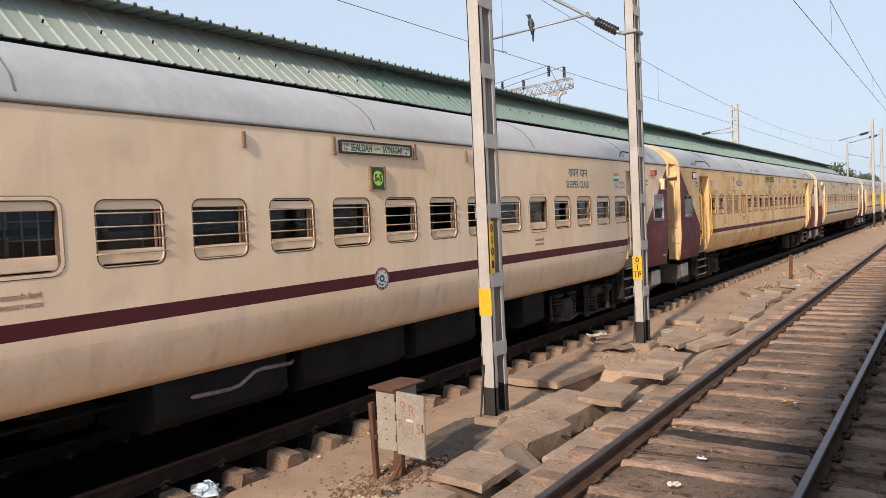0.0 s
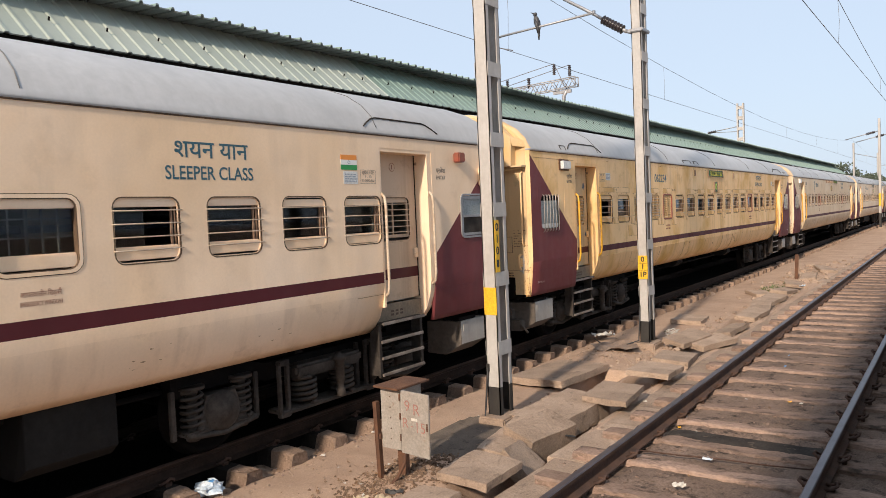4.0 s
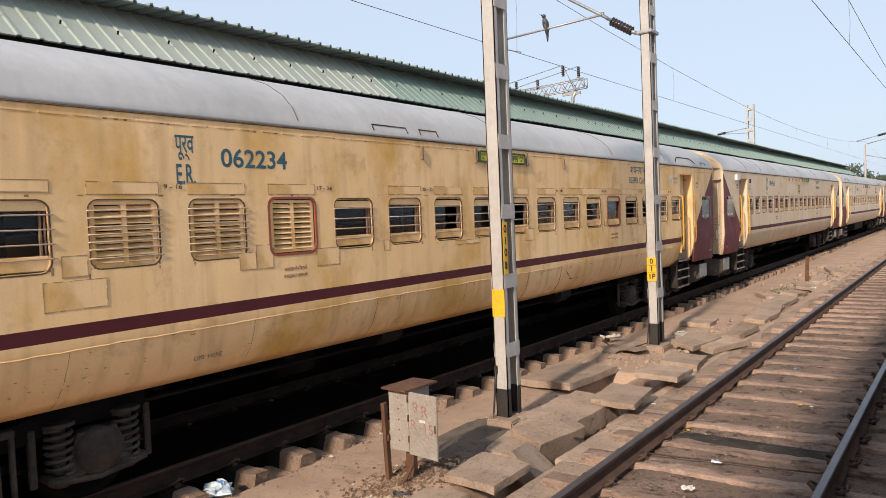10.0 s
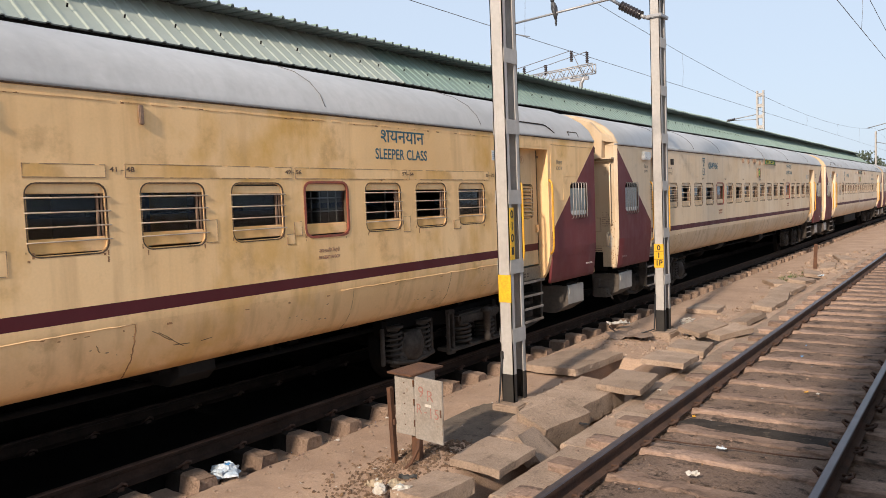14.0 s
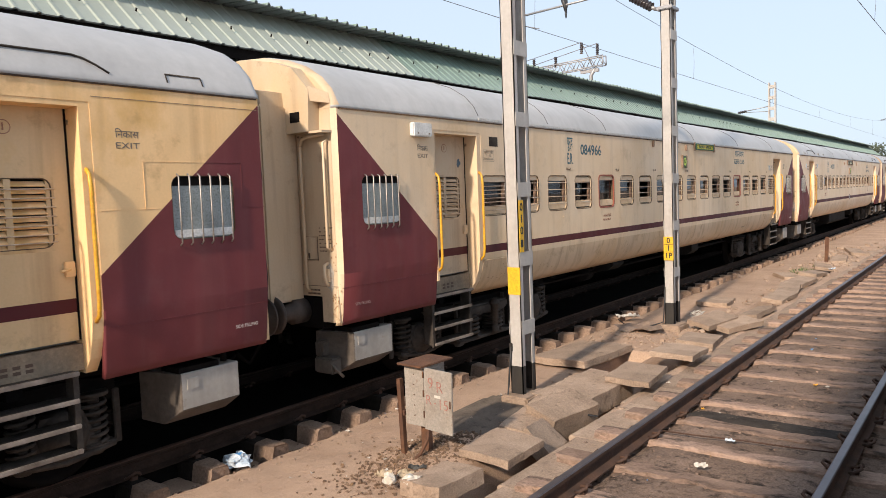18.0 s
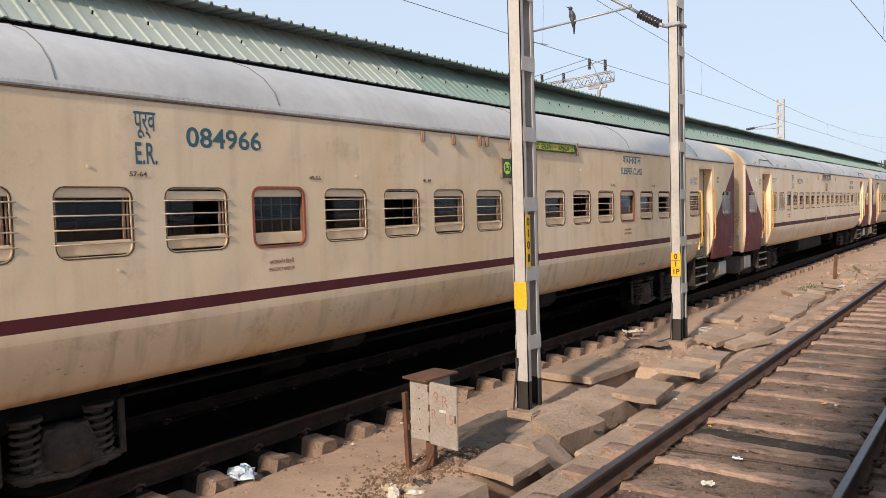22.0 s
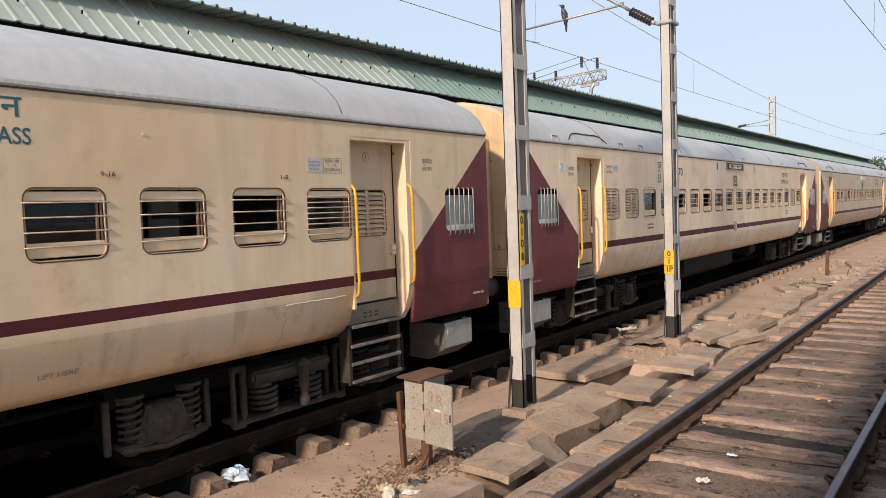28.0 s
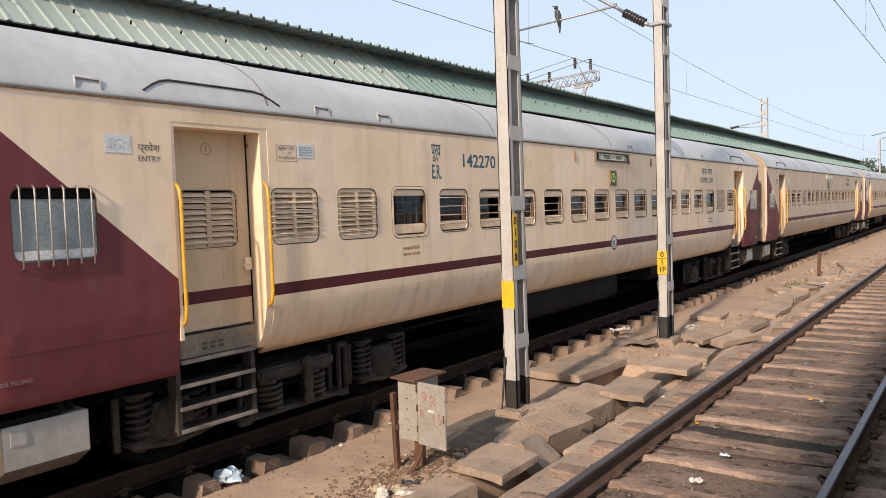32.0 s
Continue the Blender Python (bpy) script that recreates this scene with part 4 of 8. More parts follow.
def window_kinds(paint):
    """Shared meshes for the windows of one coach, about the window's middle, x outwards from the side sheet."""
    kinds = {}
    bm = bmesh.new()
    ring_plate(bm, 0.622, 0.562, 0.090, 0.602, 0.542, 0.080, -0.06, 0.002)
    ring_plate(bm, 0.600, 0.540, 0.079, 0.586, 0.526, 0.072, -0.020, -0.008, 1)
    kinds["surround"] = mesh_of("surround", bm, [GASKET, paint])
    bm = bmesh.new()
    ring_plate(bm, 0.65, 0.59, 0.095, 0.60, 0.54, 0.078, -0.014, 0.006)
    ring_plate(bm, 0.616, 0.556, 0.086, 0.60, 0.54, 0.078, -0.06, -0.015, 1)
    kinds["red"] = mesh_of("surround", bm, [RED, GASKET])
    bm = bmesh.new()
    ring_plate(bm, 0.664, 0.604, 0.10, 0.61, 0.55, 0.08, -0.014, 0.005)
    ring_plate(bm, 0.609, 0.549, 0.079, 0.598, 0.538, 0.074, -0.06, 0.003, 1)
    ring_plate(bm, 0.678, 0.618, 0.107, 0.665, 0.605, 0.1005, -0.01, 0.002, 1)
    kinds["proud"] = mesh_of("surround", bm, [paint, GASKET])
    bm = bmesh.new()
    tube(bm, [(0.0, -0.312, 0.0), (0.008, -0.300, 0.0), (0.010, 0.322, 0.0), (0.0, 0.334, 0.0)], 0.006, 5)
    kinds["bar"] = mesh_of("bar", bm, BAR_PAINT)
    bm = bmesh.new()
    block(bm, -0.05, -0.02, -0.298, 0.298, -0.258, -0.155, None, 0, 0.005)
    block(bm, -0.055, -0.03, -0.298, 0.298, -0.165, -0.145, None, 0, 0.004)
    kinds["sill"] = mesh_of("lower_sash", bm, paint)
    bm = bmesh.new()
    block(bm, -0.05, -0.016, -0.298, 0.298, 0.195, 0.268, None, 0, 0.006)
    kinds["top"] = mesh_of("raised_shutter", bm, paint)
    bm = bmesh.new()
    for y0, y1 in ((-0.29, -0.245), (-0.025, 0.025), (0.245, 0.29)):
        block(bm, -0.05, -0.012, y0, y1, -0.262, 0.262, None, 0, 0.005)
    block(bm, -0.05, -0.014, -0.245, 0.245, -0.262, -0.235)
    block(bm, -0.05, -0.014, -0.245, 0.245, 0.235, 0.262)
    kinds["shutter"] = mesh_of("shutter_frame", bm, paint)
    bm = bmesh.new()
    block(bm, -0.029, 0.029, -0.112, 0.112, -0.003, 0.003, pose(0, 0, 0, 0, 44, 0))
    kinds["slat"] = mesh_of("slat", bm, paint)
    bm = bmesh.new()
    block(bm, -0.029, 0.029, -0.125, 0.125, -0.003, 0.003, pose(0, 0, 0, 0, 44, 0))
    kinds["door_slat"] = mesh_of("slat", bm, paint)
    bm = bmesh.new()
    block(bm, -0.045, -0.04, -0.285, 0.285, -0.24, 0.24)
    kinds["pane"] = mesh_of("pane", bm, PANE)
    bm = bmesh.new()
    for y in (-0.18, -0.06, 0.06, 0.18):
        block(bm, -0.062, -0.05, y - 0.006, y + 0.006, -0.24, 0.24)
    for z in (-0.02, 0.12):
        block(bm, -0.062, -0.05, -0.28, 0.28, z - 0.006, z + 0.006)
    kinds["grille"] = mesh_of("grille", bm, STEEL)
    bm = bmesh.new()
    block(bm, -0.062, -0.04, 0.245, 0.262, -0.16, 0.20, None, 0, 0.002)
    block(bm, -0.05, -0.035, 0.278, 0.288, -0.25, 0.26)
    kinds["channel"] = mesh_of("glass_channel", bm, BRACKET_BROWN)
    return kinds


def add_window(coach, kinds, k, kind, rng):
    at = (HALF, window_at(k), 2.286)
    w = part("window", kinds["red"] if kind in ("emergency_red", "red_louvre") else kinds["proud"] if kind == "emergency" else kinds["surround"], None, coach, "", at)
    if kind in ("louvre", "red_louvre"):
        part("shutter_frame", kinds["shutter"], None, w)
        for col in (-0.135, 0.135):
            for n in range(9):
                part("slat", kinds["slat"], None, w, "", (-0.03, col, 0.205 - 0.052 * n))
        for z in (0.19, 0.13, 0.06, 0.0, -0.06, -0.12, -0.19) if kind == "louvre" else ():
            part("bar", kinds["bar"], None, w, "", (0, 0, z))
        return
    if kind in ("emergency", "emergency_red"):
        part("pane", kinds["pane"], None, w).visible_shadow = False
        part("grille", kinds["grille"], None, w)
        part("lower_sash", kinds["sill"], None, w)
        part("raised_shutter", kinds["top"], None, w)
        return
    part("raised_shutter", kinds["top"], None, w, "", (0, 0, rng.choice((0, 0, 0.01, -0.02))))
    if kind == "half":
        for col in (-0.135, 0.135):
            for n in range(6):
                part("slat", kinds["slat"], None, w, "", (-0.03, col, 0.205 - 0.052 * n))
    part("lower_sash", kinds["sill"], None, w, "", (0, 0, rng.choice((0, 0.004, 0.012))))
    part("glass_channel", kinds["channel"], None, w)
    for z in (0.19, 0.13, 0.075, 0.02, -0.035, -0.09, -0.145, -0.20) if kind == "dense" else (0.165, 0.055, -0.055, -0.165):
        part("bar", kinds["bar"], None, w, "", (0, 0, z))
    if rng.random() < 0.8:
        p = part("pane", kinds["pane"], None, w, "", (-0.02, rng.choice((-0.29, 0.0, 0.0, 0.0)), 0))
        p.visible_shadow = False


def lav_window(coach, u, spec, barred):
    bm = bmesh.new()
    if barred:
        ring_plate(bm, 0.64, 0.56, 0.085, 0.618, 0.54, 0.078, -0.05, -0.004)
    else:
        ring_plate(bm, 0.68, 0.61, 0.085, 0.63, 0.56, 0.07, -0.05, 0.016)
        ring_plate(bm, 0.605, 0.535, 0.06, 0.55, 0.47, 0.02, -0.04, 0.006)
    w = part("lavatory_window", bm, GASKET if barred else GALVANISED, coach, "frosted lavatory window", (HALF, u, 2.286))
    bm = bmesh.new()
    block(bm, -0.03, -0.02, -0.32, 0.32, -0.28, 0.28)
    part("pane", bm, FROST, w)
    if barred:
        bm = bmesh.new()
        block(bm, -0.02, -0.008, -0.30, 0.30, -0.26, -0.19, None, 0, 0.004)
        part("lower_frame", bm, STICKER, w)
        for k in range(6):
            bm = bmesh.new()
            y = -0.26 + 0.104 * k
            tube(bm, [(0.0, y, 0.29), (0.03, y, 0.27), (0.03, y, -0.30), (0.0, y, -0.325)], 0.0075, 6)
            part("bar", bm, STEEL, w)
        bm = bmesh.new()
        block(bm, -0.021, -0.017, -0.305, 0.305, 0.19, 0.27)
        part("vent_opening", bm, UNDER, w)
    else:
        bm = bmesh.new()
        block(bm, -0.02, 0.014, -0.29, 0.29, -0.02, 0.015, None, 0, 0.004)
        part("middle_rail", bm, GALVANISED, w)
        bm = bmesh.new()
        block(bm, -0.020, -0.014, -0.275, 0.275, -0.235, -0.02)
        part("fly_screen", bm, BOGIE_GREY, w)


def doorway(coach, a, b, paint, spec, kinds):
    """A recessed doorway: jambs, inward-hung leaf with a louvred drop light, handrails and ladder steps."""
    deep = 0.21
    bm = bmesh.new()
    block(bm, HALF - deep - 0.1, HALF - 0.004, a - 0.002, a + 0.03, 1.24, 3.13)
    outline = [(x - 0.004, z) for x, z in SIDE[1:] if z < 3.13] + [(HALF - 0.004, 3.13), (HALF - deep - 0.1, 3.13), (HALF - deep - 0.1, 1.0)]
    near, rear = ([bm.verts.new((x, y, z)) for x, z in outline] for y in (b - 0.09, b + 0.002))
    bm.faces.new(near)
    bm.faces.new(rear[::-1])
    for k in range(len(outline)):
        q = (k + 1) % len(outline)
        bm.faces.new((near[q], near[k], rear[k], rear[q]))
    bmesh.ops.recalc_face_normals(bm, faces=bm.faces[:])
    block(bm, HALF - deep - 0.1, HALF - 0.004, a, b, 3.09, 3.14)
    part("door_frame", bm, paint, coach)
    bm = bmesh.new()
    block(bm, HALF - deep - 0.1, HALF - deep + 0.02, a, b - 0.09, 1.03, 1.24, None, 0, 0.004)
    part("door_sill", bm, DOOR_SILL, coach, "scuffed sill panel under the door")
    bm = bmesh.new()
    for k in range(3):
        for q in range(2):
            block(bm, 0, 0.001, 0.09 * k, 0.09 * k + 0.055, 0.042 * q, 0.042 * q + 0.026)
    tagged(part("sill_print", bm, INK_BROWN, coach, "", (HALF - deep + 0.021, a + 0.32, 1.09)), "", "", "", "stuff")
    d = empty("door")
    d.parent = coach
    d.matrix_basis = Matrix.Translation((HALF - deep, (a + b - 0.065) / 2, 0))
    wide = b - a - 0.11
    bm = bmesh.new()
    for z0, z1, mt in ((1.27, spec["stripe"][0], 0), (*spec["stripe"], 1), (spec["stripe"][1], 2.0, 0), (2.57, 3.09, 0)):
        block(bm, -0.04, 0.0, -wide / 2, wide / 2, z0, z1, None, mt)
    for s in (-1, 1):
        block(bm, -0.04, 0.0, s * wide / 2, s * 0.32, 2.0, 2.57)
    leaf_paint = TONED_GRIMY[spec["paint"]]
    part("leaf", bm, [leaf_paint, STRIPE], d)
    bm = bmesh.new()
    block(bm, 0.0, 0.003, -wide / 2, -wide / 2 + 0.016, 1.27, 3.09)
    part("door_gap", bm, UNDER, d)
    bm = bmesh.new()
    block(bm, 0.0, 0.003, wide / 2 - 0.02, wide / 2, 1.27, 3.09)
    part("door_gap", bm, UNDER, d)
    bm = bmesh.new()
    ring_plate(bm, 0.66, 0.59, 0.03, 0.622, 0.542, 0.075, -0.03, 0.002)
    # dark inner ring drawn for the shadow edge of the louvre opening
    ring_plate(bm, 0.621, 0.541, 0.074, 0.605, 0.525, 0.068, -0.03, 0.003, 1)
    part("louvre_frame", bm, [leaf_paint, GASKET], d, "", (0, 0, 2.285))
    bm = bmesh.new()
    block(bm, 0.0, 0.045, wide / 2 - 0.005, wide / 2 + 0.03, 2.96, 3.01, None, 0, 0.006)
    tube(bm, [(0.02, wide / 2 + 0.012, 2.94), (0.02, wide / 2 + 0.012, 3.03)], 0.012, 8)
    part("top_catch", bm, BRACKET_BROWN, d)
    if not spec.get("dark_door"):
        bm = bmesh.new()
        for y0, y1 in ((-0.31, -0.27), (-0.025, 0.025), (0.27, 0.31)):
            block(bm, -0.035, -0.004, y0, y1, 2.01, 2.56)
        part("louvre_post", bm, leaf_paint, d)
        for col in (-0.147, 0.147):
            for n in range(10):
                part("slat", kinds["door_slat"], None, d, "", (-0.022, col, 2.51 - 0.053 * n))
    if spec.get("dark_door"):
        bm = bmesh.new()
        for y0, y1, z0, z1 in ((-0.31, 0.31, 2.49, 2.56), (-0.012, 0.012, 2.08, 2.5), (-0.31, 0.31, 2.05, 2.09), (0.27, 0.31, 2.05, 2.5)):
            block(bm, -0.035, -0.012, y0, y1, z0, z1, None, 0, 0.004)
        part("sash", bm, TONED_GRIMY[spec["paint"]], d)
    for z in (2.47, 2.40, 2.33, 2.26, 2.19, 2.12, 2.06):
        part("bar", kinds["bar"], None, d, "", (0, 0, z))
    bm = bmesh.new()
    disc(bm, 0.055, 0.0, 0.002, 20, 0, 0.048)
    block(bm, 0.0, 0.002, -0.006, 0.006, -0.025, 0.03)
    part("painted_mark", bm, INK_RUST, d, "", (0.0015, 0.0, 2.93))
    bm = bmesh.new()
    block(bm, 0.0, 0.03, wide / 2 - 0.10, wide / 2 - 0.02, 1.78, 1.90, None, 0, 0.005)
    tube(bm, [(0.03, wide / 2 - 0.06, 1.84), (0.05, wide / 2 - 0.14, 1.83)], 0.012, 6)
    part("latch", bm, paint, d)
    for y, z0, z1 in ((a + 0.03, 1.36, 2.60), (b - 0.055, 1.42, 2.62)):
        bm = bmesh.new()
        tube(bm, [(HALF - 0.02, y, z0), (HALF + 0.035, y, z0 + 0.05), (HALF + 0.05, y, z0 + 0.16), (HALF + 0.05, y, z1 - 0.16), (HALF + 0.035, y, z1 - 0.05), (HALF - 0.02, y, z1)], 0.017, 8)
        part("handrail", bm, spec["rail"], coach, "bent yellow handrail")
    steps = empty("steps")
    steps.parent = coach
    for y in (a + 0.02, b - 0.20):
        bm = bmesh.new()
        block(bm, 1.34, 1.50, y - 0.008, y + 0.008, 0.40, 1.02)
        block(bm, 1.47, 1.50, y - 0.022, y + 0.022, 0.38, 1.02)
        part("stringer", bm, BOGIE_GREY, steps)
    for z in (0.40, 0.60, 0.80, 1.02):
        bm = bmesh.new()
        far = 1.53 + (0.03 if z > 1 else 0)
        block(bm, 1.30, far - 0.025, a + 0.02, b - 0.19, z + 0.004, z + 0.022, None, 1)
        block(bm, far - 0.027, far, a + 0.02, b - 0.19, z - 0.006, z + 0.03, None, 0, 0.006)
        part("tread", bm, [STEP_STEEL, BOGIE_GREY], steps)


def wheelset_mesh():
    bm = bmesh.new()
    for s in (-1, 1):
        lathe(bm, [(0.09, s * 0.74), (0.10, s * 0.76), (0.36, s * 0.79), (0.37, s * 0.80), (0.485, s * 0.80), (0.48, s * 0.825), (0.457, s * 0.835), (0.452, s * 0.92), (0.40, s * 0.925), (0.38, s * 0.885), (0.15, s * 0.875), (0.12, s * 0.94), (0.07, s * 0.945), (0.07, s * 1.12)], "x", 28)
    lathe(bm, [(0.08, -0.74), (0.08, 0.74)], "x", 12)
    for k in range(3):
        a = math.tau * k / 3
        block(bm, 0.884, 0.889, 0.16, 0.30, -0.03, 0.03, Matrix.Rotation(a, 4, "X"))
    bmesh.ops.recalc_face_normals(bm, faces=bm.faces[:])
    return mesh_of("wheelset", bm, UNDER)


def coil_mesh(r, wire, turns, high):
    bm = bmesh.new()
    n = turns * 12
    tube(bm, [(r * math.cos(math.tau * k / 12), r * math.sin(math.tau * k / 12), high * k / n) for k in range(n + 1)], wire, 6)
    return mesh_of("coil_spring", bm, BOGIE_GREY)


WHEELS = []


def bogie(coach, u, meshes):
    b = empty("bogie")
    b.parent = coach
    b.matrix_basis = Matrix.Translation((0, u, 0))
    for s in (-1, 1):
        bm = bmesh.new()
        pts = [(-1.95, 0.74), (-1.62, 0.78), (-1.15, 0.78), (-0.80, 0.70), (0.80, 0.70), (1.15, 0.78), (1.62, 0.78), (1.95, 0.74)]
        for (y0, z0), (y1, z1) in zip(pts, pts[1:]):
            vs = [bm.verts.new((s * x, y, z + dz)) for y, z in ((y0, z0), (y1, z1)) for x in (0.94, 1.08) for dz in (-0.09, 0.10)]
            for q in ((0, 1, 5, 4), (2, 6, 7, 3), (1, 3, 7, 5), (0, 4, 6, 2), (0, 2, 3, 1), (4, 5, 7, 6)):
                bm.faces.new([vs[k] for k in q])
        bmesh.ops.recalc_face_normals(bm, faces=bm.faces[:])
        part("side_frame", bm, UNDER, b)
        for y in (-1.448, 1.448):
            bm = bmesh.new()
            lathe(bm, [(0.001, s * 1.245), (0.07, s * 1.245), (0.085, s * 1.225), (0.165, s * 1.215), (0.20, s * 1.19), (0.205, s * 0.98)], "x", 20)
            bmesh.ops.translate(bm, verts=bm.verts[:], vec=(0, y, 0.457))
            flare = [bm.verts.new((s * x, y + p, z)) for x in (1.02, 1.17) for p, z in ((-0.30, 0.30), (0.30, 0.30), (0.17, 0.64), (-0.17, 0.64))]
            for q in ((0, 1, 2, 3), (7, 6, 5, 4), (0, 4, 5, 1), (1, 5, 6, 2), (2, 6, 7, 3), (3, 7, 4, 0)):
                bm.faces.new([flare[k] for k in q])
            for d in (-1, 1):
                y0, y1 = sorted((y + d * 0.16, y + d * 0.44))
                block(bm, s * 0.98, s * 1.20, y0, y1, 0.285, 0.33, None, 0, 0.015)
                ya, yb = sorted((y + d * 0.10, y + d * 0.20))
                block(bm, s * 1.0, s * 1.18, ya, yb, 0.27, 0.40, pose(0, 0, 0), 0, 0.02)
            part("axle_box", bm, BOGIE_GREY, b)
            bm = bmesh.new()
            tube(bm, [(s * 1.18, y - 0.42, 0.30), (s * 1.18, y - 0.25, 0.27), (s * 1.18, y, 0.24), (s * 1.18, y + 0.25, 0.27), (s * 1.18, y + 0.42, 0.30)], 0.03, 6)
            part("saddle", bm, BOGIE_GREY, b)
            for d in (-0.29, 0.29):
                part("coil_spring", meshes["coil"], None, b, "", (s * 1.09, y + d, 0.33))
                bm = bmesh.new()
                lathe(bm, [(0.06, 0.22), (0.07, 0.23), (0.07, 0.27), (0.055, 0.28), (0.055, 0.72), (0.13, 0.725), (0.13, 0.76)], "z", 12)
                part("guide_post", bm, BOGIE_GREY, b, "", (s * 1.09, y + d, 0))
            for d in (-0.50, 0.50):
                bm = bmesh.new()
                block(bm, s * 1.06, s * 1.10, y + d - 0.03, y + d + 0.03, 0.26, 0.74, None, 0, 0.008)
                part("safety_strap", bm, BOGIE_GREY, b)
        for y in (-0.31, 0.30):
            part("coil_spring", meshes["big_coil"], None, b, "", (s * 1.13, y, 0.275))
        bm = bmesh.new()
        block(bm, s * 1.0, s * 1.27, -0.74, 0.74, 0.225, 0.275, None, 0, 0.015)
        part("spring_plank", bm, BOGIE_GREY, b)
        bm = bmesh.new()
        block(bm, s * 0.3, s * 1.28, -0.53, 0.53, 0.60, 0.73, None, 0, 0.03)
        block(bm, s * 0.9, s * 1.25, -0.50, 0.50, 0.57, 0.62, None, 0, 0.02)
        part("bolster", bm, BOGIE_GREY, b)
        bm = bmesh.new()
        lathe(bm, [(0.04, 0.27), (0.055, 0.28), (0.055, 0.36), (0.04, 0.37), (0.04, 0.44), (0.052, 0.45), (0.052, 0.68), (0.075, 0.69), (0.08, 0.73), (0.05, 0.75), (0.02, 0.78)], "z", 14)
        part("damper", bm, BOGIE_GREY, b, "", (s * 1.33, 0.08, 0))
        for y in (-0.69, 0.69):
            bm = bmesh.new()
            for d in (-0.055, 0.055):
                block(bm, s * 1.20, s * 1.25, y + d - 0.018, y + d + 0.018, 0.22, 0.80, None, 0, 0.006)
            block(bm, s * 1.19, s * 1.26, y - 0.075, y + 0.075, 0.76, 0.82, None, 0, 0.01)
            block(bm, s * 1.19, s * 1.26, y - 0.075, y + 0.075, 0.20, 0.25, None, 0, 0.01)
            part("hanger", bm, BOGIE_GREY, b)
        for y in (-0.56, 0.56):
            bm = bmesh.new()
            block(bm, s * 1.12, s * 1.17, y - 0.025, y + 0.025, 0.26, 0.80, None, 0, 0.006)
            part("hanger", bm, BOGIE_GREY, b)
    for y in (-1.448, 1.448):
        w = part("wheelset", meshes["wheel"], None, b, "", (0, y, 0.457))
        WHEELS.append(w)


def hung_box(coach, name, u0, u1, z0, z1, x1, material, lid=True):
    bm = bmesh.new()
    dep, back, low = (0.52, 0.24, 0.15) if lid else (0.8, 0.12, 0.10)
    vs = [bm.verts.new(p) for p in ((x1 - dep, u0, z0 + 0.02), (x1, u0 + 0.10, z0 + low), (x1, u1, z0 + low), (x1 - dep, u1, z0 + 0.02), (x1 - dep, u0, z1), (x1, u0 + 0.10, z1), (x1, u1, z1), (x1 - dep, u1, z1),
                                    (x1 - back, u0 + 0.06, z0), (x1 - back, u1, z0))]
    for q in ((1, 2, 6, 5), (0, 8, 1, 5, 4), (2, 9, 3, 7, 6), (4, 5, 6, 7), (8, 9, 2, 1), (0, 3, 9, 8), (3, 0, 4, 7)):
        bm.faces.new([vs[k] for k in q])
    bmesh.ops.recalc_face_normals(bm, faces=bm.faces[:])
    bmesh.ops.bevel(bm, geom=bm.edges[:], offset=0.008, segments=1, affect="EDGES")
    bm.normal_update()
    if lid:
        # ends and undersides get the darker grey: grime and the next coach's shade
        for f in bm.faces:
            f.material_index = 1 if f.normal.y < -0.5 or f.normal.z < -0.3 else 0
    ob = part(name, bm, [material, TANK_DARK] if lid else material, coach)
    if lid:
        if u0 < 5:
            bm = bmesh.new()
            block(bm, x1 - 0.46, x1 - 0.16, u0 - 0.10, u0 + 0.06, z0 + 0.02, z0 + 0.20, None, 0, 0.02)
            block(bm, x1 - 0.46, x1 - 0.34, u0 - 0.08, u0 + 0.06, z0 + 0.20, z0 + 0.38, None, 0, 0.02)
            tube(bm, [(x1 - 0.18, u0 - 0.09, z0 + 0.14), (x1 - 0.12, u0 - 0.06, z0 + 0.07), (x1 - 0.09, u0, z0 - 0.01)], 0.018, 8)
            part("filler_bracket", bm, TANK_DARK, ob)
        bm = bmesh.new()
        block(bm, x1, x1 + 0.008, u0 + 0.16, u0 + 0.27, z1 - 0.15, z1 - 0.05)
        part("plate", bm, material, ob)
        bm = bmesh.new()
        block(bm, x1 - 0.30, x1 - 0.02, u0 + 0.1, u1 - 0.2, z1, z1 + 0.05)
        tube(bm, [(x1 - 0.06, u1 - 0.12, z1 + 0.02), (x1 - 0.06, u1 - 0.12, z1 + 0.12)], 0.03, 8)
        part("hanger", bm, UNDER, ob)
    return ob


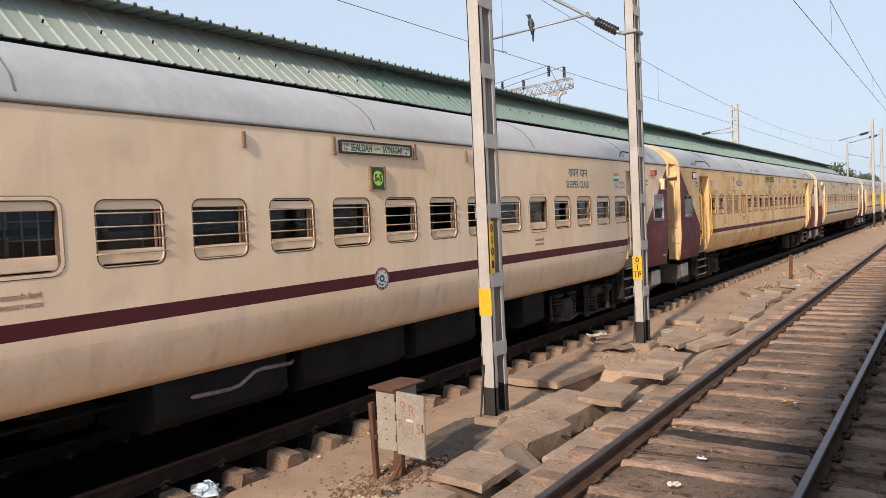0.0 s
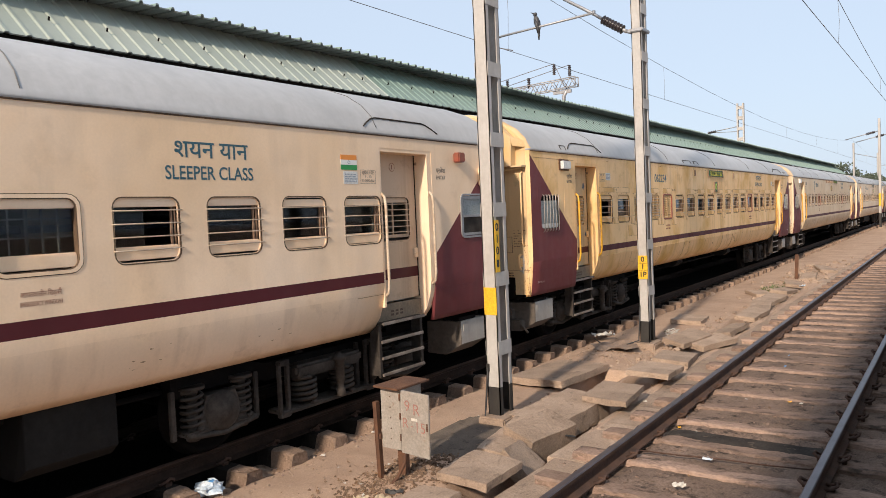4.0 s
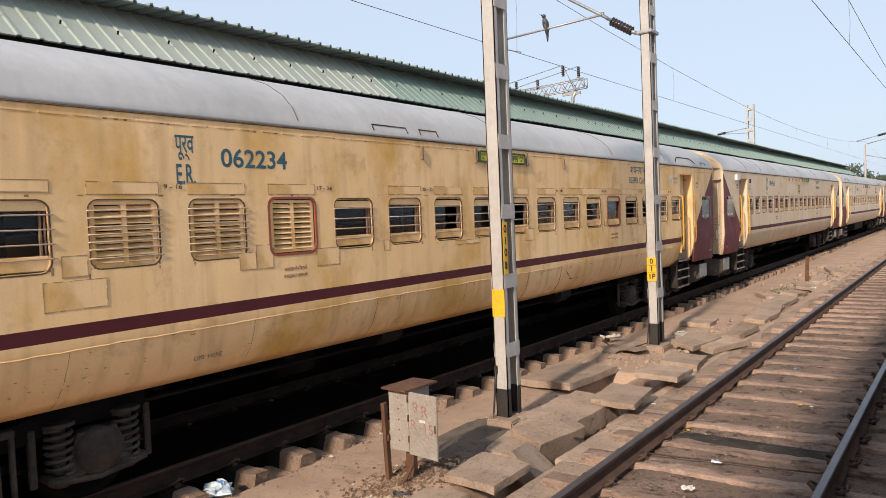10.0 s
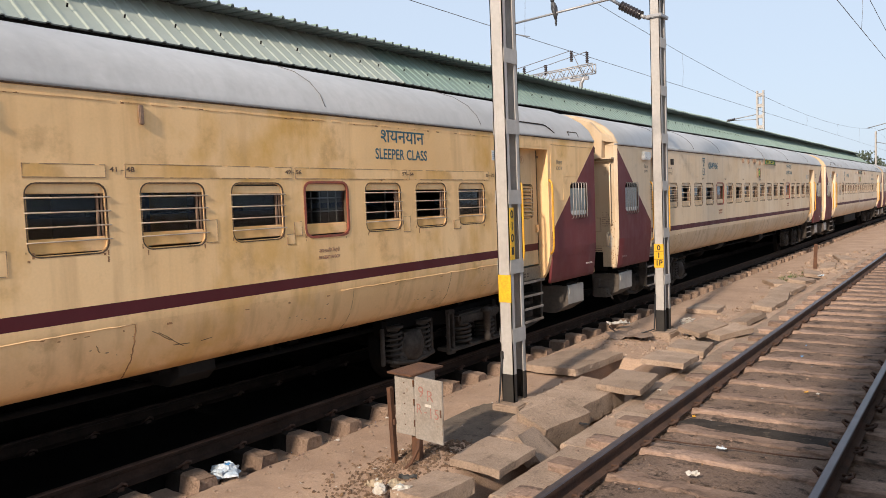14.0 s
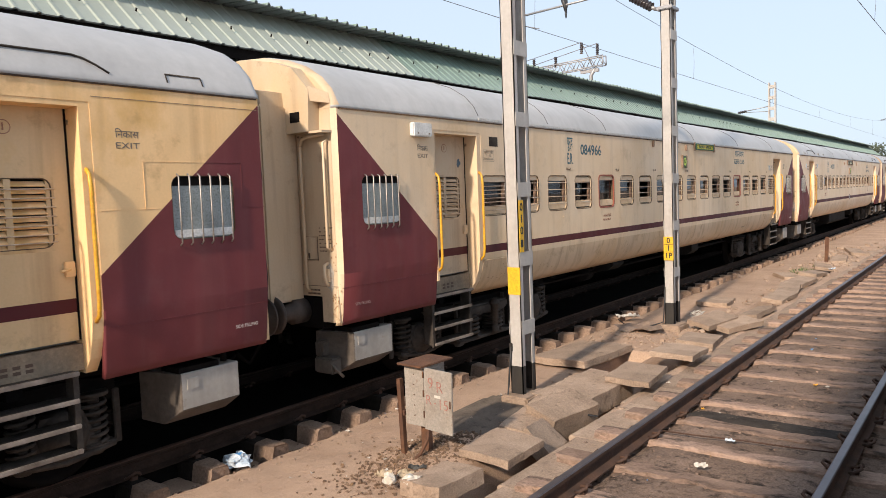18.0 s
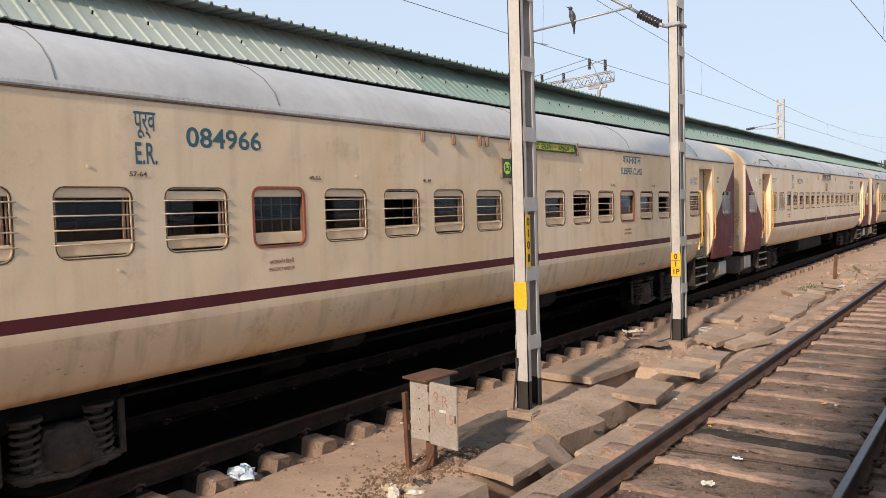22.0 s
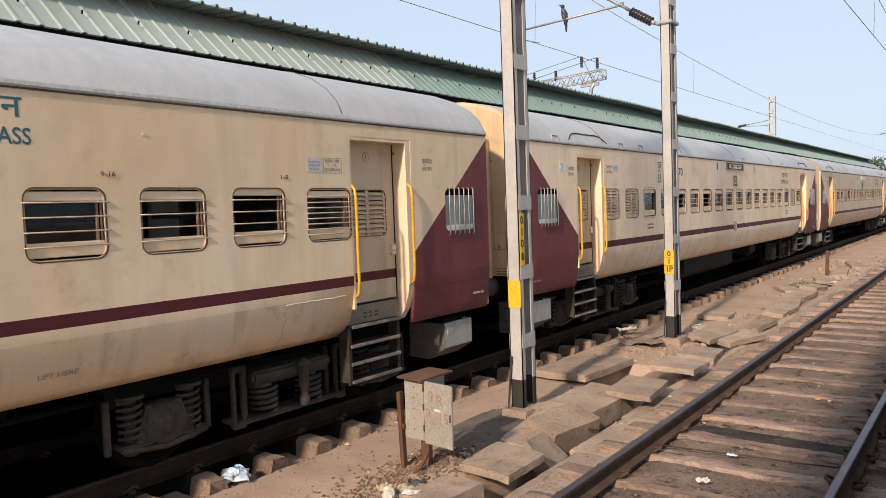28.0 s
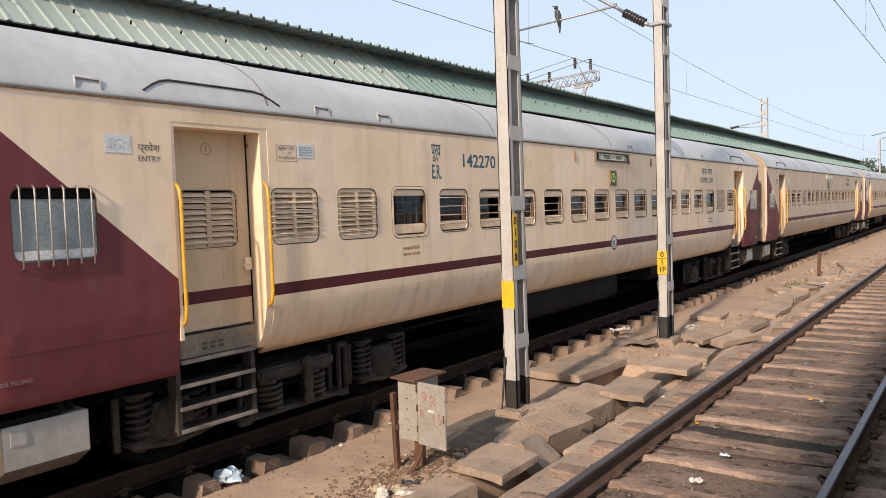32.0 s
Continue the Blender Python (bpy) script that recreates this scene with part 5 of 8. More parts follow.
def inside(coach):
    bm = bmesh.new()
    block(bm, -1.55, 1.30, 0.1, LONG - 0.1, 1.20, 1.27)
    block(bm, -1.50, 1.50, 0.1, LONG - 0.1, 3.10, 3.14)
    for k in range(10):
        y = FIRST_W - 0.45 + 2 * PITCH_W * k
        block(bm, -1.55, 0.45, y - 0.02, y + 0.02, 1.27, 3.12)
    for y in (2.75, 18.6):
        block(bm, -1.55, 1.55, y - 0.02, y + 0.02, 1.27, 3.12)
    for y in (1.60, 19.74):
        block(bm, -1.55, 1.50, y - 0.02, y + 0.02, 1.27, 3.12)
    part("interior_lining", bm, INSIDE, coach)
    bm = bmesh.new()
    for k in range(9):
        y = FIRST_W - 0.45 + 2 * PITCH_W * k
        for z in (1.70, 2.30, 2.80):
            block(bm, -1.50, 0.40, y + 0.03, y + 0.62, z, z + 0.07, None, 0)
            block(bm, -1.50, 0.40, y + 1.20, y + 1.78, z, z + 0.07, None, 0)
        block(bm, 1.0, 1.5, y + 0.22, y + 1.76, 1.70, 1.77)
        block(bm, 1.0, 1.5, y + 0.22, y + 1.76, 2.66, 2.72)
    tagged(part("upholstery", bm, BERTH, coach, "blue vinyl upholstery"), "", "", "", "stuff")


def on_side(coach, name, mesh, u, z, out=0.0012, label=""):
    return part(name, mesh, None, coach, label, (HALF + out, u, z))


def route_board(coach, u0, u1, z0, z1, spec):
    board = empty("destination_board")
    board.parent = coach
    board.matrix_basis = Matrix.Translation((HALF, (u0 + u1) / 2, (z0 + z1) / 2))
    w, h = u1 - u0, z1 - z0
    bm = bmesh.new()
    ring_plate(bm, w, h, 0.012, w - 0.04, h - 0.04, 0.008, 0.0, 0.035)
    part("frame", bm, INK_GREEN if spec["board"] is BOARD_YELLOW else INK_BLACK, board)
    bm = bmesh.new()
    block(bm, 0.002, 0.018, -w / 2 + 0.015, w / 2 - 0.015, -h / 2 + 0.015, h / 2 - 0.015)
    part("panel", bm, spec["board"], board)
    ink = INK_GREEN
    for text, y, size, wide in spec["route"]:
        part("wording", lettering(text, size * 1.2, ink, 0.0008, wide, 0.002), None, board, "", (0.019, y, -0.005))
    rng = random.Random(9)
    for s, number, way in ((-1, "13185", "UP"), (1, "13186", "DN")):
        y = s * (w / 2 - 0.10)
        part("wording", lettering(number, 0.045, ink, 0.0008, 0.11), None, board, "", (0.019, y, 0.025))
        part("wording", lettering(way, 0.045, ink, 0.0008, 0.05), None, board, "", (0.019, y, -0.028))
    bm = bmesh.new()
    block(bm, 0.0, 0.002, -0.05, 0.05, -0.012, -0.004)
    block(bm, 0.0, 0.002, -0.05, 0.05, 0.006, 0.014)
    part("arrow", bm, RED, board, "", (0.019, 0, 0))
    for y in (u0 - 0.085, u1 + 0.085):
        bm = bmesh.new()
        block(bm, 0, 0.03, -0.022, 0.022, -0.10, 0.10, None, 0, 0.006)
        block(bm, 0.015, 0.038, -0.03, 0.03, -0.10, -0.06, None, 0, 0.006)
        part("board_bracket", bm, BRACKET_BROWN, coach, "", (HALF, y, (z0 + z1) / 2))


def code_board(coach, u, z, text):
    b = empty("coach_code_board")
    b.parent = coach
    b.matrix_basis = Matrix.Translation((HALF, u, z))
    bm = bmesh.new()
    block(bm, 0.0, 0.03, -0.105, 0.105, -0.13, 0.13, None, 0, 0.006)
    part("panel", bm, BOARD_GREEN, b)
    bm = bmesh.new()
    disc(bm, 0.088, 0.03, 0.033, 28)
    part("disc", bm, LIME, b)
    part("wording", lettering(text, 0.12, INK_GREEN, 0.0008, 0.135, 0.005), None, b, "", (0.0345, 0, 0))
    for s in (-1, 1):
        bm = bmesh.new()
        block(bm, 0, 0.036, s * 0.125 - 0.018, s * 0.125 + 0.018, -0.14, 0.14, None, 0, 0.005)
        part("clip", bm, BRACKET_BROWN, b)


def sticker(coach, u, z, w, h, seed, material=None, ink=None, lines=4):
    bm = bmesh.new()
    block(bm, 0, 0.0025, -w / 2, w / 2, -h / 2, h / 2)
    s = on_side(coach, "sticker", mesh_of("sticker", bm, material or STICKER), u, z, 0.001)
    bm = bmesh.new()
    bars_of_text(bm, -w / 2 + 0.02, w / 2 - 0.02, -h / 2 + 0.02, h / 2 - 0.02, lines, random.Random(seed))
    tagged(part("small_print", bm, ink or INK_GREY, s, "", (0.003, 0, 0)), "", "", "", "stuff")


def seat_panel(coach, u, z):
    """A stencilled berth panel with a thin outline."""
    for text, dz, size, wide in (("स्लीपर / सीट", 0.045, 0.05, 0.21), ("1 - 72", 0.0, 0.04, 0.11), ("TO SLEEPER SEAT", -0.045, 0.04, 0.22)):
        on_side(coach, "wording", lettering(text, size, INK_DIM, 0.0006, wide), u, z + dz, 0.002)
    bm = bmesh.new()
    for y0, y1, z0, z1 in ((-0.13, 0.13, 0.076, 0.079), (-0.13, 0.13, -0.079, -0.076), (-0.13, -0.127, -0.079, 0.079), (0.127, 0.13, -0.079, 0.079)):
        block(bm, 0, 0.0015, y0, y1, z0, z1)
    on_side(coach, "panel_outline", mesh_of("panel_outline", bm, INK_DIM), u, z, 0.0005)


def emblem(coach, u, z):
    bm = bmesh.new()
    disc(bm, 0.135, 0, 0.004, 32, 0, 0.105)
    e = on_side(coach, "emblem", mesh_of("emblem", bm, MAROON), u, z, 0.001, "round maroon and pale blue emblem")
    bm = bmesh.new()
    disc(bm, 0.105, 0, 0.003, 32)
    part("field", bm, STICKER, e)
    bm = bmesh.new()
    for k in range(26):
        if k % 9 != 4:
            block(bm, 0.004, 0.005, -0.0055, 0.0055, 0.113, 0.127, Matrix.Rotation(math.tau * k / 26, 4, "X"))
    tagged(part("rim_print", bm, INK_WHITE, e), "", "", "", "stuff")
    bm = bmesh.new()
    disc(bm, 0.046, 0.003, 0.0045, 24, 0, 0.018)
    for y0, y1, z0, z1 in ((-0.07, -0.035, -0.062, -0.048), (-0.05, 0.03, -0.078, -0.066), (0.035, 0.065, -0.05, -0.036), (-0.075, -0.055, 0.0, 0.03)):
        block(bm, 0.003, 0.0045, y0, y1, z0, z1)
    for k in range(8):
        block(bm, 0.003, 0.0045, -0.006, 0.006, 0.078, 0.095, Matrix.Rotation(math.tau * k / 8, 4, "X"))
    part("device", bm, INK_TEAL, e)


def flag(coach, u, z):
    bm = bmesh.new()
    for k, mt in ((1, 0), (0, 1), (-1, 2)):
        block(bm, 0, 0.003, -0.13, 0.13, k * 0.055 - 0.0275, k * 0.055 + 0.0275, None, mt)
    f = on_side(coach, "flag_sticker", mesh_of("flag_sticker", bm, [SAFFRON, FLAG_WHITE, FLAG_GREEN]), u, z, 0.001, "tricolour flag sticker")
    bm = bmesh.new()
    disc(bm, 0.02, 0.003, 0.0045, 16, 0, 0.016)
    part("wheel_mark", bm, INK_TEAL, f)


def side_fitting(coach, name, u, z, w, h, d, material, label=""):
    bm = bmesh.new()
    block(bm, 0, d, -w / 2, w / 2, -h / 2, h / 2, None, 0, min(0.012, d / 4))
    return on_side(coach, name, mesh_of(name, bm, material), u, z, 0, label)


def patch(coach, u, z, w, h, paint):
    """A welded repair plate, a hair proud of the side sheet."""
    bm = bmesh.new()
    block(bm, 0, 0.0028, -w / 2, w / 2, -h / 2, h / 2)
    plate = on_side(coach, "repair_plate", mesh_of("repair_plate", bm, paint), u, z, 0.0)
    rng = random.Random("%.2f %.2f" % (u, z))
    bm = bmesh.new()
    for y0, z0, y1, z1 in ((-w / 2, -h / 2, w / 2, -h / 2), (-w / 2, h / 2, w / 2, h / 2), (-w / 2, -h / 2, -w / 2, h / 2), (w / 2, -h / 2, w / 2, h / 2)):
        long = math.hypot(y1 - y0, z1 - z0)
        t = 0.0
        while t < long:
            d = min(rng.uniform(0.02, 0.09), long - t)
            if rng.random() < 0.85:
                e = rng.uniform(0.0015, 0.004)
                p, q = (y0 + (y1 - y0) * t / long, z0 + (z1 - z0) * t / long), (y0 + (y1 - y0) * (t + d) / long, z0 + (z1 - z0) * (t + d) / long)
                block(bm, 0.0, 0.0045, p[0] - e, q[0] + e, p[1] - e, q[1] + e)
            t += d
    tagged(part("weld_bead", bm, SCUFF, plate), "", "", "", "stuff")


def build_coach(key, spec, start, shared):
    paint = PAINT[spec["paint"]]
    coach = empty("railway_coach", Matrix.Translation((TRAIN_X, start, 0)))
    tagged(coach, spec["label"], "railway coach", "coaches of the train")
    rng = random.Random(key)
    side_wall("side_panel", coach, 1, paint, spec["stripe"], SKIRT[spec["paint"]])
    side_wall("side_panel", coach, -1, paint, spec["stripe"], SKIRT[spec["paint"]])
    roof(coach, TONED_GRIMY[spec["paint"]], spec["seams"], spec["paint"] == "c")
    end_wall(coach, True, paint, spec)
    end_wall(coach, False, paint, spec)
    inside(coach)
    kinds = window_kinds(paint)
    for k in range(COUNT_W):
        add_window(coach, kinds, k, spec["windows"].get(k, "open"), rng)
    lav_window(coach, 0.69, spec, True)
    lav_window(coach, LONG - 0.68, spec, not spec.get("plain_lav"))
    for a, b in DOORS:
        doorway(coach, a, b, paint, spec, kinds)
    for u in (3.28, LONG - 3.28):
        bogie(coach, u, shared)
    for u0, u1 in ((0.16, 0.90), (LONG - 1.05, LONG - 0.34)):
        hung_box(coach, "water_box", u0, u1, 0.34, 0.82, 1.50, TANK_GREY)
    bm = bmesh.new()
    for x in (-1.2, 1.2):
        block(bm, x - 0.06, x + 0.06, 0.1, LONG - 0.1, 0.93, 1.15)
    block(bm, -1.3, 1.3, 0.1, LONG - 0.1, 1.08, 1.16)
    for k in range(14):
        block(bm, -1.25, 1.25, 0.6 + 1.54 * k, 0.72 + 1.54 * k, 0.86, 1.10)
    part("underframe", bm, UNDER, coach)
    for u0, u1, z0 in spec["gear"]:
        hung_box(coach, "equipment_box", u0, u1, z0, 0.92, 1.28, GEAR_DARK, False)
    # brake gear and pipes
    bm = bmesh.new()
    tube(bm, [(0.9, 1.0, 0.72), (0.9, LONG - 1.0, 0.72)], 0.03, 6)
    part("brake_pipe", bm, UNDER, coach)
    bm = bmesh.new()
    lathe(bm, [(0.001, 7.0), (0.17, 7.03), (0.17, 7.5), (0.001, 7.53)], "y", 16)
    part("brake_cylinder", bm, UNDER, coach, "", (0.75, 0, 0.72))
    bm = bmesh.new()
    tube(bm, [(HALF + 0.004, 0.06, 3.278), (HALF + 0.004, LONG - 0.06, 3.278)], 0.009, 5)
    part("gutter", bm, GASKET, coach, "dark brown gutter joint")
    spec["extras"](coach, paint)
    # scuffs and splashes along the lower side
    rng = random.Random(str(key) + " scuffs")
    bm = bmesh.new()
    spots = [rng.uniform(2.8, 18.5) for _ in range(9)]
    for k in range(70):
        u = min(18.5, max(2.8, rng.gauss(rng.choice(spots), 0.16)))
        t = rng.random() ** 2.2 * 0.6
        x0, z0, x1, z1 = 1.53, 1.12, 1.614, 1.45
        x, z = x0 + (x1 - x0) * math.sqrt(t), z0 + (z1 - z0) * t
        r = rng.uniform(0.002, 0.009)
        rim = []
        for q in range(8):
            a = math.tau * q / 8
            e = rng.uniform(0.4, 1.3)
            rim.append(bm.verts.new((x + 0.004 + 0.25 * r * math.sin(a) * e * (1 - t), u + r * (1 + 2.5 * rng.random()) * math.cos(a) * e, z + r * 0.8 * math.sin(a) * e)))
        bm.faces.new(rim)
    tagged(part("scuff", bm, SCUFF, coach), "", "", "", "stuff")
    return coach


def crest_lines(coach, paint, zs, spans):
    """Raised weld seams along the side."""
    for z in zs:
        for a, b in spans:
            bm = bmesh.new()
            x = skirt_x(z)
            block(bm, x - 0.006, x + 0.0025, a, b, z - 0.004, z + 0.004)
            part("weld_seam", bm, SCUFF, coach)


def sleeper_words(coach, u, hindi, z=2.86):
    on_side(coach, "wording", lettering("SLEEPER CLASS", 0.17, INK_TEAL, 0.0008, 0.95, 0.002), u, z)
    on_side(coach, "wording", lettering(hindi, 0.22, INK_TEAL, 0.0008, 0.80, 0.002), u + 0.02, z + 0.21)


def er_words(coach, u, number, up=0.0, along=0.77):
    on_side(coach, "wording", lettering("पूर्व", 0.24, INK_TEAL, 0.0008, 0.19, 0.002), u, 3.04 + up)
    on_side(coach, "wording", lettering("E.R.", 0.25, INK_TEAL, 0.0008, 0.19, 0.003), u, 2.77 + up)
    on_side(coach, "wording", lettering(number, 0.24, INK_TEAL, 0.0008, 0.79, 0.004), u + along, 2.93 + up)


def door_words(coach, u, english, hindi):
    on_side(coach, "wording", lettering(english, 0.07, INK_SOOT, 0.0008, 0.20), u, 2.80)
    on_side(coach, "wording", lettering(hindi, 0.085, INK_SOOT, 0.0008, 0.20), u, 2.89)


def emergency_words(coach, u):
    on_side(coach, "wording", lettering("EMERGENCY WINDOW", 0.05, INK_RUST, 0.0008, 0.31), u, 1.78)
    on_side(coach, "wording", lettering("आपातकालीन िखड़की", 0.055, INK_RUST, 0.0008, 0.30), u, 1.85)


def berth_numbers(coach, texts):
    for u, text in texts:
        on_side(coach, "wording", lettering(text, 0.056, INK_BROWN, 0.0008, 0.030 * len(text), 0.0006), u, 2.668, 0.0065)


def skirt_x(z):
    """How far out the side sheet stands at a height below the stripe."""
    for (x0, z0), (x1, z1) in zip(SIDE, SIDE[1:]):
        if z <= z1:
            return x0 + (x1 - x0) * (z - z0) / (z1 - z0)
    return HALF


def rough_seam(coach, paint, z, a, b, seed):
    """A lumpy hand-laid weld along the lower side, with rust run out below it."""
    rng = random.Random(seed)
    bead, ticks = bmesh.new(), bmesh.new()
    points, u = [], a
    while u < b:
        w = z + rng.uniform(-0.006, 0.006)
        points.append((skirt_x(w) + 0.001, u, w))
        if rng.random() < 0.22:
            d, h = rng.uniform(0.01, 0.07), rng.uniform(0.006, 0.016)
            ticks.faces.new([ticks.verts.new((skirt_x(q) + 0.003, p, q)) for p, q in ((u, w - 0.003), (u + d, w - 0.004), (u + d * 0.7, w - h), (u + d * 0.2, w - h * 0.7))])
        u += rng.uniform(0.04, 0.11)
    tube(bead, points, 0.0055, 5)
    part("weld_seam", bead, paint, coach)
    tagged(part("rust_run", ticks, RUST_STAIN, coach), "", "", "", "stuff")


def paint_blots(coach, spots):
    """Ragged blots of blue paint on the door leaf."""
    rng = random.Random(12)
    for u, z, r in spots:
        bm = bmesh.new()
        rim = [(r * rng.uniform(0.55, 1.25) * math.cos(math.tau * k / 18), r * rng.uniform(0.6, 1.5) * math.sin(math.tau * k / 18)) for k in range(18)]
        front, rear = ([bm.verts.new((x, p, q)) for p, q in rim] for x in (0.0025, 0.0005))
        bm.faces.new(front)
        for k in range(18):
            bm.faces.new((front[k], rear[k], rear[k - 1], front[k - 1]))
        on_side(coach, "paint_blot", mesh_of("paint_blot", bm, BLOT_BLUE), u, z, -0.209)


def end_seams(coach, paint):
    """Weld lines of the plates let in round the lavatory windows."""
    for u0, sgn in ((0.0, 1), (LONG, -1)):
        for a, b, z0, z1 in ((0.03, 0.38, 2.265, 2.270), (0.27, 0.65, 2.675, 2.679), (0.65, 1.24, 2.675, 2.680), (0.27, 0.274, 2.27, 2.68), (1.235, 1.240, 2.28, 2.68), (1.1, 1.62, 2.285, 2.290), (0.06, 1.64, 3.172, 3.177)):
            ya, yb = sorted((u0 + sgn * a, u0 + sgn * b))
            bm = bmesh.new()
            block(bm, HALF - 0.004, HALF + 0.003, ya, yb, z0, z1)
            part("weld_seam", bm, SCUFF if z0 > 3 else MAROON if a < 0.3 else paint, coach)


def lift_words(coach, u, z):
    m = part("wording", lettering("LIFT HERE", 0.062, INK_DIM, 0.0008, 0.30), None, coach)
    m.matrix_basis = pose(1.532 + 0.34 * (z - 1.12) + 0.004, u, z, 0, 18.8, 0)


def common_words(coach):
    for a, b in ((0.03, 1.66), (LONG - 1.63, LONG - 0.03)):
        bm = bmesh.new()
        block(bm, 1.598, 1.6105, a, b, 1.352, 1.357)
        part("weld_seam", bm, MAROON, coach)
    on_side(coach, "wording", lettering("SIDE FILLING", 0.045, INK_FADED, 0.0008, 0.24), 0.34, 1.15, -0.028)
    on_side(coach, "wording", lettering("SIDE FILLING", 0.045, INK_WHITE, 0.0008, 0.25), LONG - 0.28, 1.16, -0.03)


def extras_a(coach, paint):
    route_board(coach, 10.07, 11.36, 3.06, 3.21, SPECS["a"])
    code_board(coach, 10.69, 2.79, "S-5")
    sleeper_words(coach, 16.31, "शयन यान", 2.77)
    emblem(coach, 10.70, 1.60)
    flag(coach, 18.14, 2.94)
    sticker(coach, 18.16, 2.77, 0.23, 0.14, 3)
    seat_panel(coach, 18.455, 2.785)
    door_words(coach, 19.89, "ENTRY", "प्रवेश")
    emergency_words(coach, window_at(4))
    emergency_words(coach, window_at(13))
    for u in (8.75, 12.63):
        side_fitting(coach, "hook", u, 3.13, 0.04, 0.16, 0.028, BRACKET_BROWN)
    lamp = side_fitting(coach, "tail_lamp_box", 20.27, 3.075, 0.15, 0.13, 0.10, RED, "red tail lamp box")
    cage = side_fitting(coach, "vent_box", 20.92, 2.83, 0.26, 0.25, 0.10, paint, "vent box with a mesh front")
    bm = bmesh.new()
    for k in range(5):
        block(bm, 0.10, 0.106, -0.045 + 0.032 * k, -0.039 + 0.032 * k, -0.11, 0.11)
    for k in range(7):
        block(bm, 0.10, 0.106, -0.045, 0.089, -0.10 + 0.032 * k, -0.094 + 0.032 * k)
    block(bm, 0.1, 0.102, -0.045, 0.089, -0.11, 0.11)
    part("mesh", bm, RUST, cage)
    bm = bmesh.new()
    tube(bm, [(1.22, 8.15, 0.70), (1.29, 8.3, 0.70), (1.29, 8.68, 0.685), (1.29, 8.80, 0.70), (1.29, 9.0, 0.80), (1.29, 9.1, 0.81), (1.29, 9.5, 0.79), (1.2, 9.6, 0.79)], 0.022, 8)
    part("hand_brake_pipe", bm, STEP_STEEL, coach, "pale bent pipe below the floor")
    crest_lines(coach, paint, (1.40,), ((3.0, 3.6), (18.2, 18.64)))
    common_words(coach)


def extras_b(coach, paint):
    route_board(coach, 10.09, 11.35, 3.06, 3.22, SPECS["b"])
    code_board(coach, 10.70, 2.78, "S-4")
    er_words(coach, 5.42, "062234")
    lift_words(coach, 5.60, 1.13)
    sleeper_words(coach, 16.01, "शयनयान", 2.89)
    sticker(coach, 3.16, 2.92, 0.22, 0.14, 3)
    seat_panel(coach, 2.885, 2.90)
    sticker(coach, 18.05, 2.95, 0.17, 0.14, 8)
    seat_panel(coach, 18.35, 2.93)
    door_words(coach, 1.45, "ENTRY", "प्रवेश")
    door_words(coach, 19.98, "EXIT", "िनकास")
    emergency_words(coach, window_at(4))
    emergency_words(coach, window_at(13))
    berth_numbers(coach, [(window_at(2 * k) + PITCH_W / 2, "%d - %d" % (8 * k + 1, 8 * k + 8)) for k in range(9)])
    side_fitting(coach, "lamp_backing", 1.235, 3.085, 0.36, 0.19, 0.02, RUST)
    side_fitting(coach, "lamp_box", 1.25, 3.08, 0.31, 0.14, 0.07, STICKER, "white lamp box beside the door")
    for u in (12.68, 8.8):
        side_fitting(coach, "hook", u, 3.12, 0.04, 0.16, 0.028, BRACKET_BROWN)
    patch(coach, window_at(0) + PITCH_W / 2, 2.665, PITCH_W + 0.62, 0.09, paint)
    for k in range(2, 11):
        if k % 7 != 5:
            patch(coach, window_at(k), 2.655, 0.62, 0.10, paint)
    for k in (11, 13, 15):
        patch(coach, window_at(k) + PITCH_W / 2, 2.66, 2 * PITCH_W - 0.05, 0.11, paint)
    for k, du, z, w, h in ((11, 0.36, 2.13, 0.12, 0.2), (12, 0.38, 2.0, 0.10, 0.10), (13, -0.42, 2.10, 0.10, 0.14), (14, 0.40, 2.07, 0.13, 0.18), (16, -0.38, 2.02, 0.14, 0.11)):
        patch(coach, window_at(k) + du, z, w, h, paint)
    bm = bmesh.new()
    rng = random.Random(7)
    for k in range(110):
        u, z = rng.uniform(2.85, 18.5), rng.choice((3.215, 3.215, 3.215, 1.375, 2.60))
        w, h = rng.uniform(0.01, 0.05), rng.uniform(0.005, 0.018)
        block(bm, HALF - 0.001, HALF + 0.0012, u, u + w, z - h, z)
    for k in range(COUNT_W):
        for s in (-0.30, 0.28):
            for _ in range(3):
                u, z = window_at(k) + s + rng.uniform(-0.03, 0.03), rng.uniform(2.0, 2.10)
                block(bm, HALF - 0.001, HALF + 0.0012, u, u + rng.uniform(0.006, 0.02), z - rng.uniform(0.03, 0.07), z - 0.02)
    tagged(part("rust_drip", bm, RUST_STAIN, coach), "", "", "", "stuff")
    for u, wide in ((8.25, 0.62), (9.0, 0.36), (20.55, 0.34), (1.28, 0.20)):
        bm = bmesh.new()
        tube(bm, [(1.612, u - wide / 2, 3.345), (1.575, u - wide / 2, 3.42), (1.575, u + wide / 2, 3.42), (1.612, u + wide / 2, 3.345)], 0.007, 5)
        part("roof_step", bm, BOGIE_GREY, coach)
    for u, z, w, h in ((4.40, 1.83, 0.49, 0.22), (4.40, 2.05, 0.20, 0.16), (3.48, 2.06, 0.20, 0.13), (6.245, 2.0, 0.20, 0.23), (6.04, 1.97, 0.19, 0.16), (7.10, 1.945, 0.32, 0.18),
                       (8.06, 2.01, 0.10, 0.12), (11.45, 1.985, 0.27, 0.18), (9.75, 1.965, 0.58, 0.05)):
        patch(coach, u, z, w, h, paint)
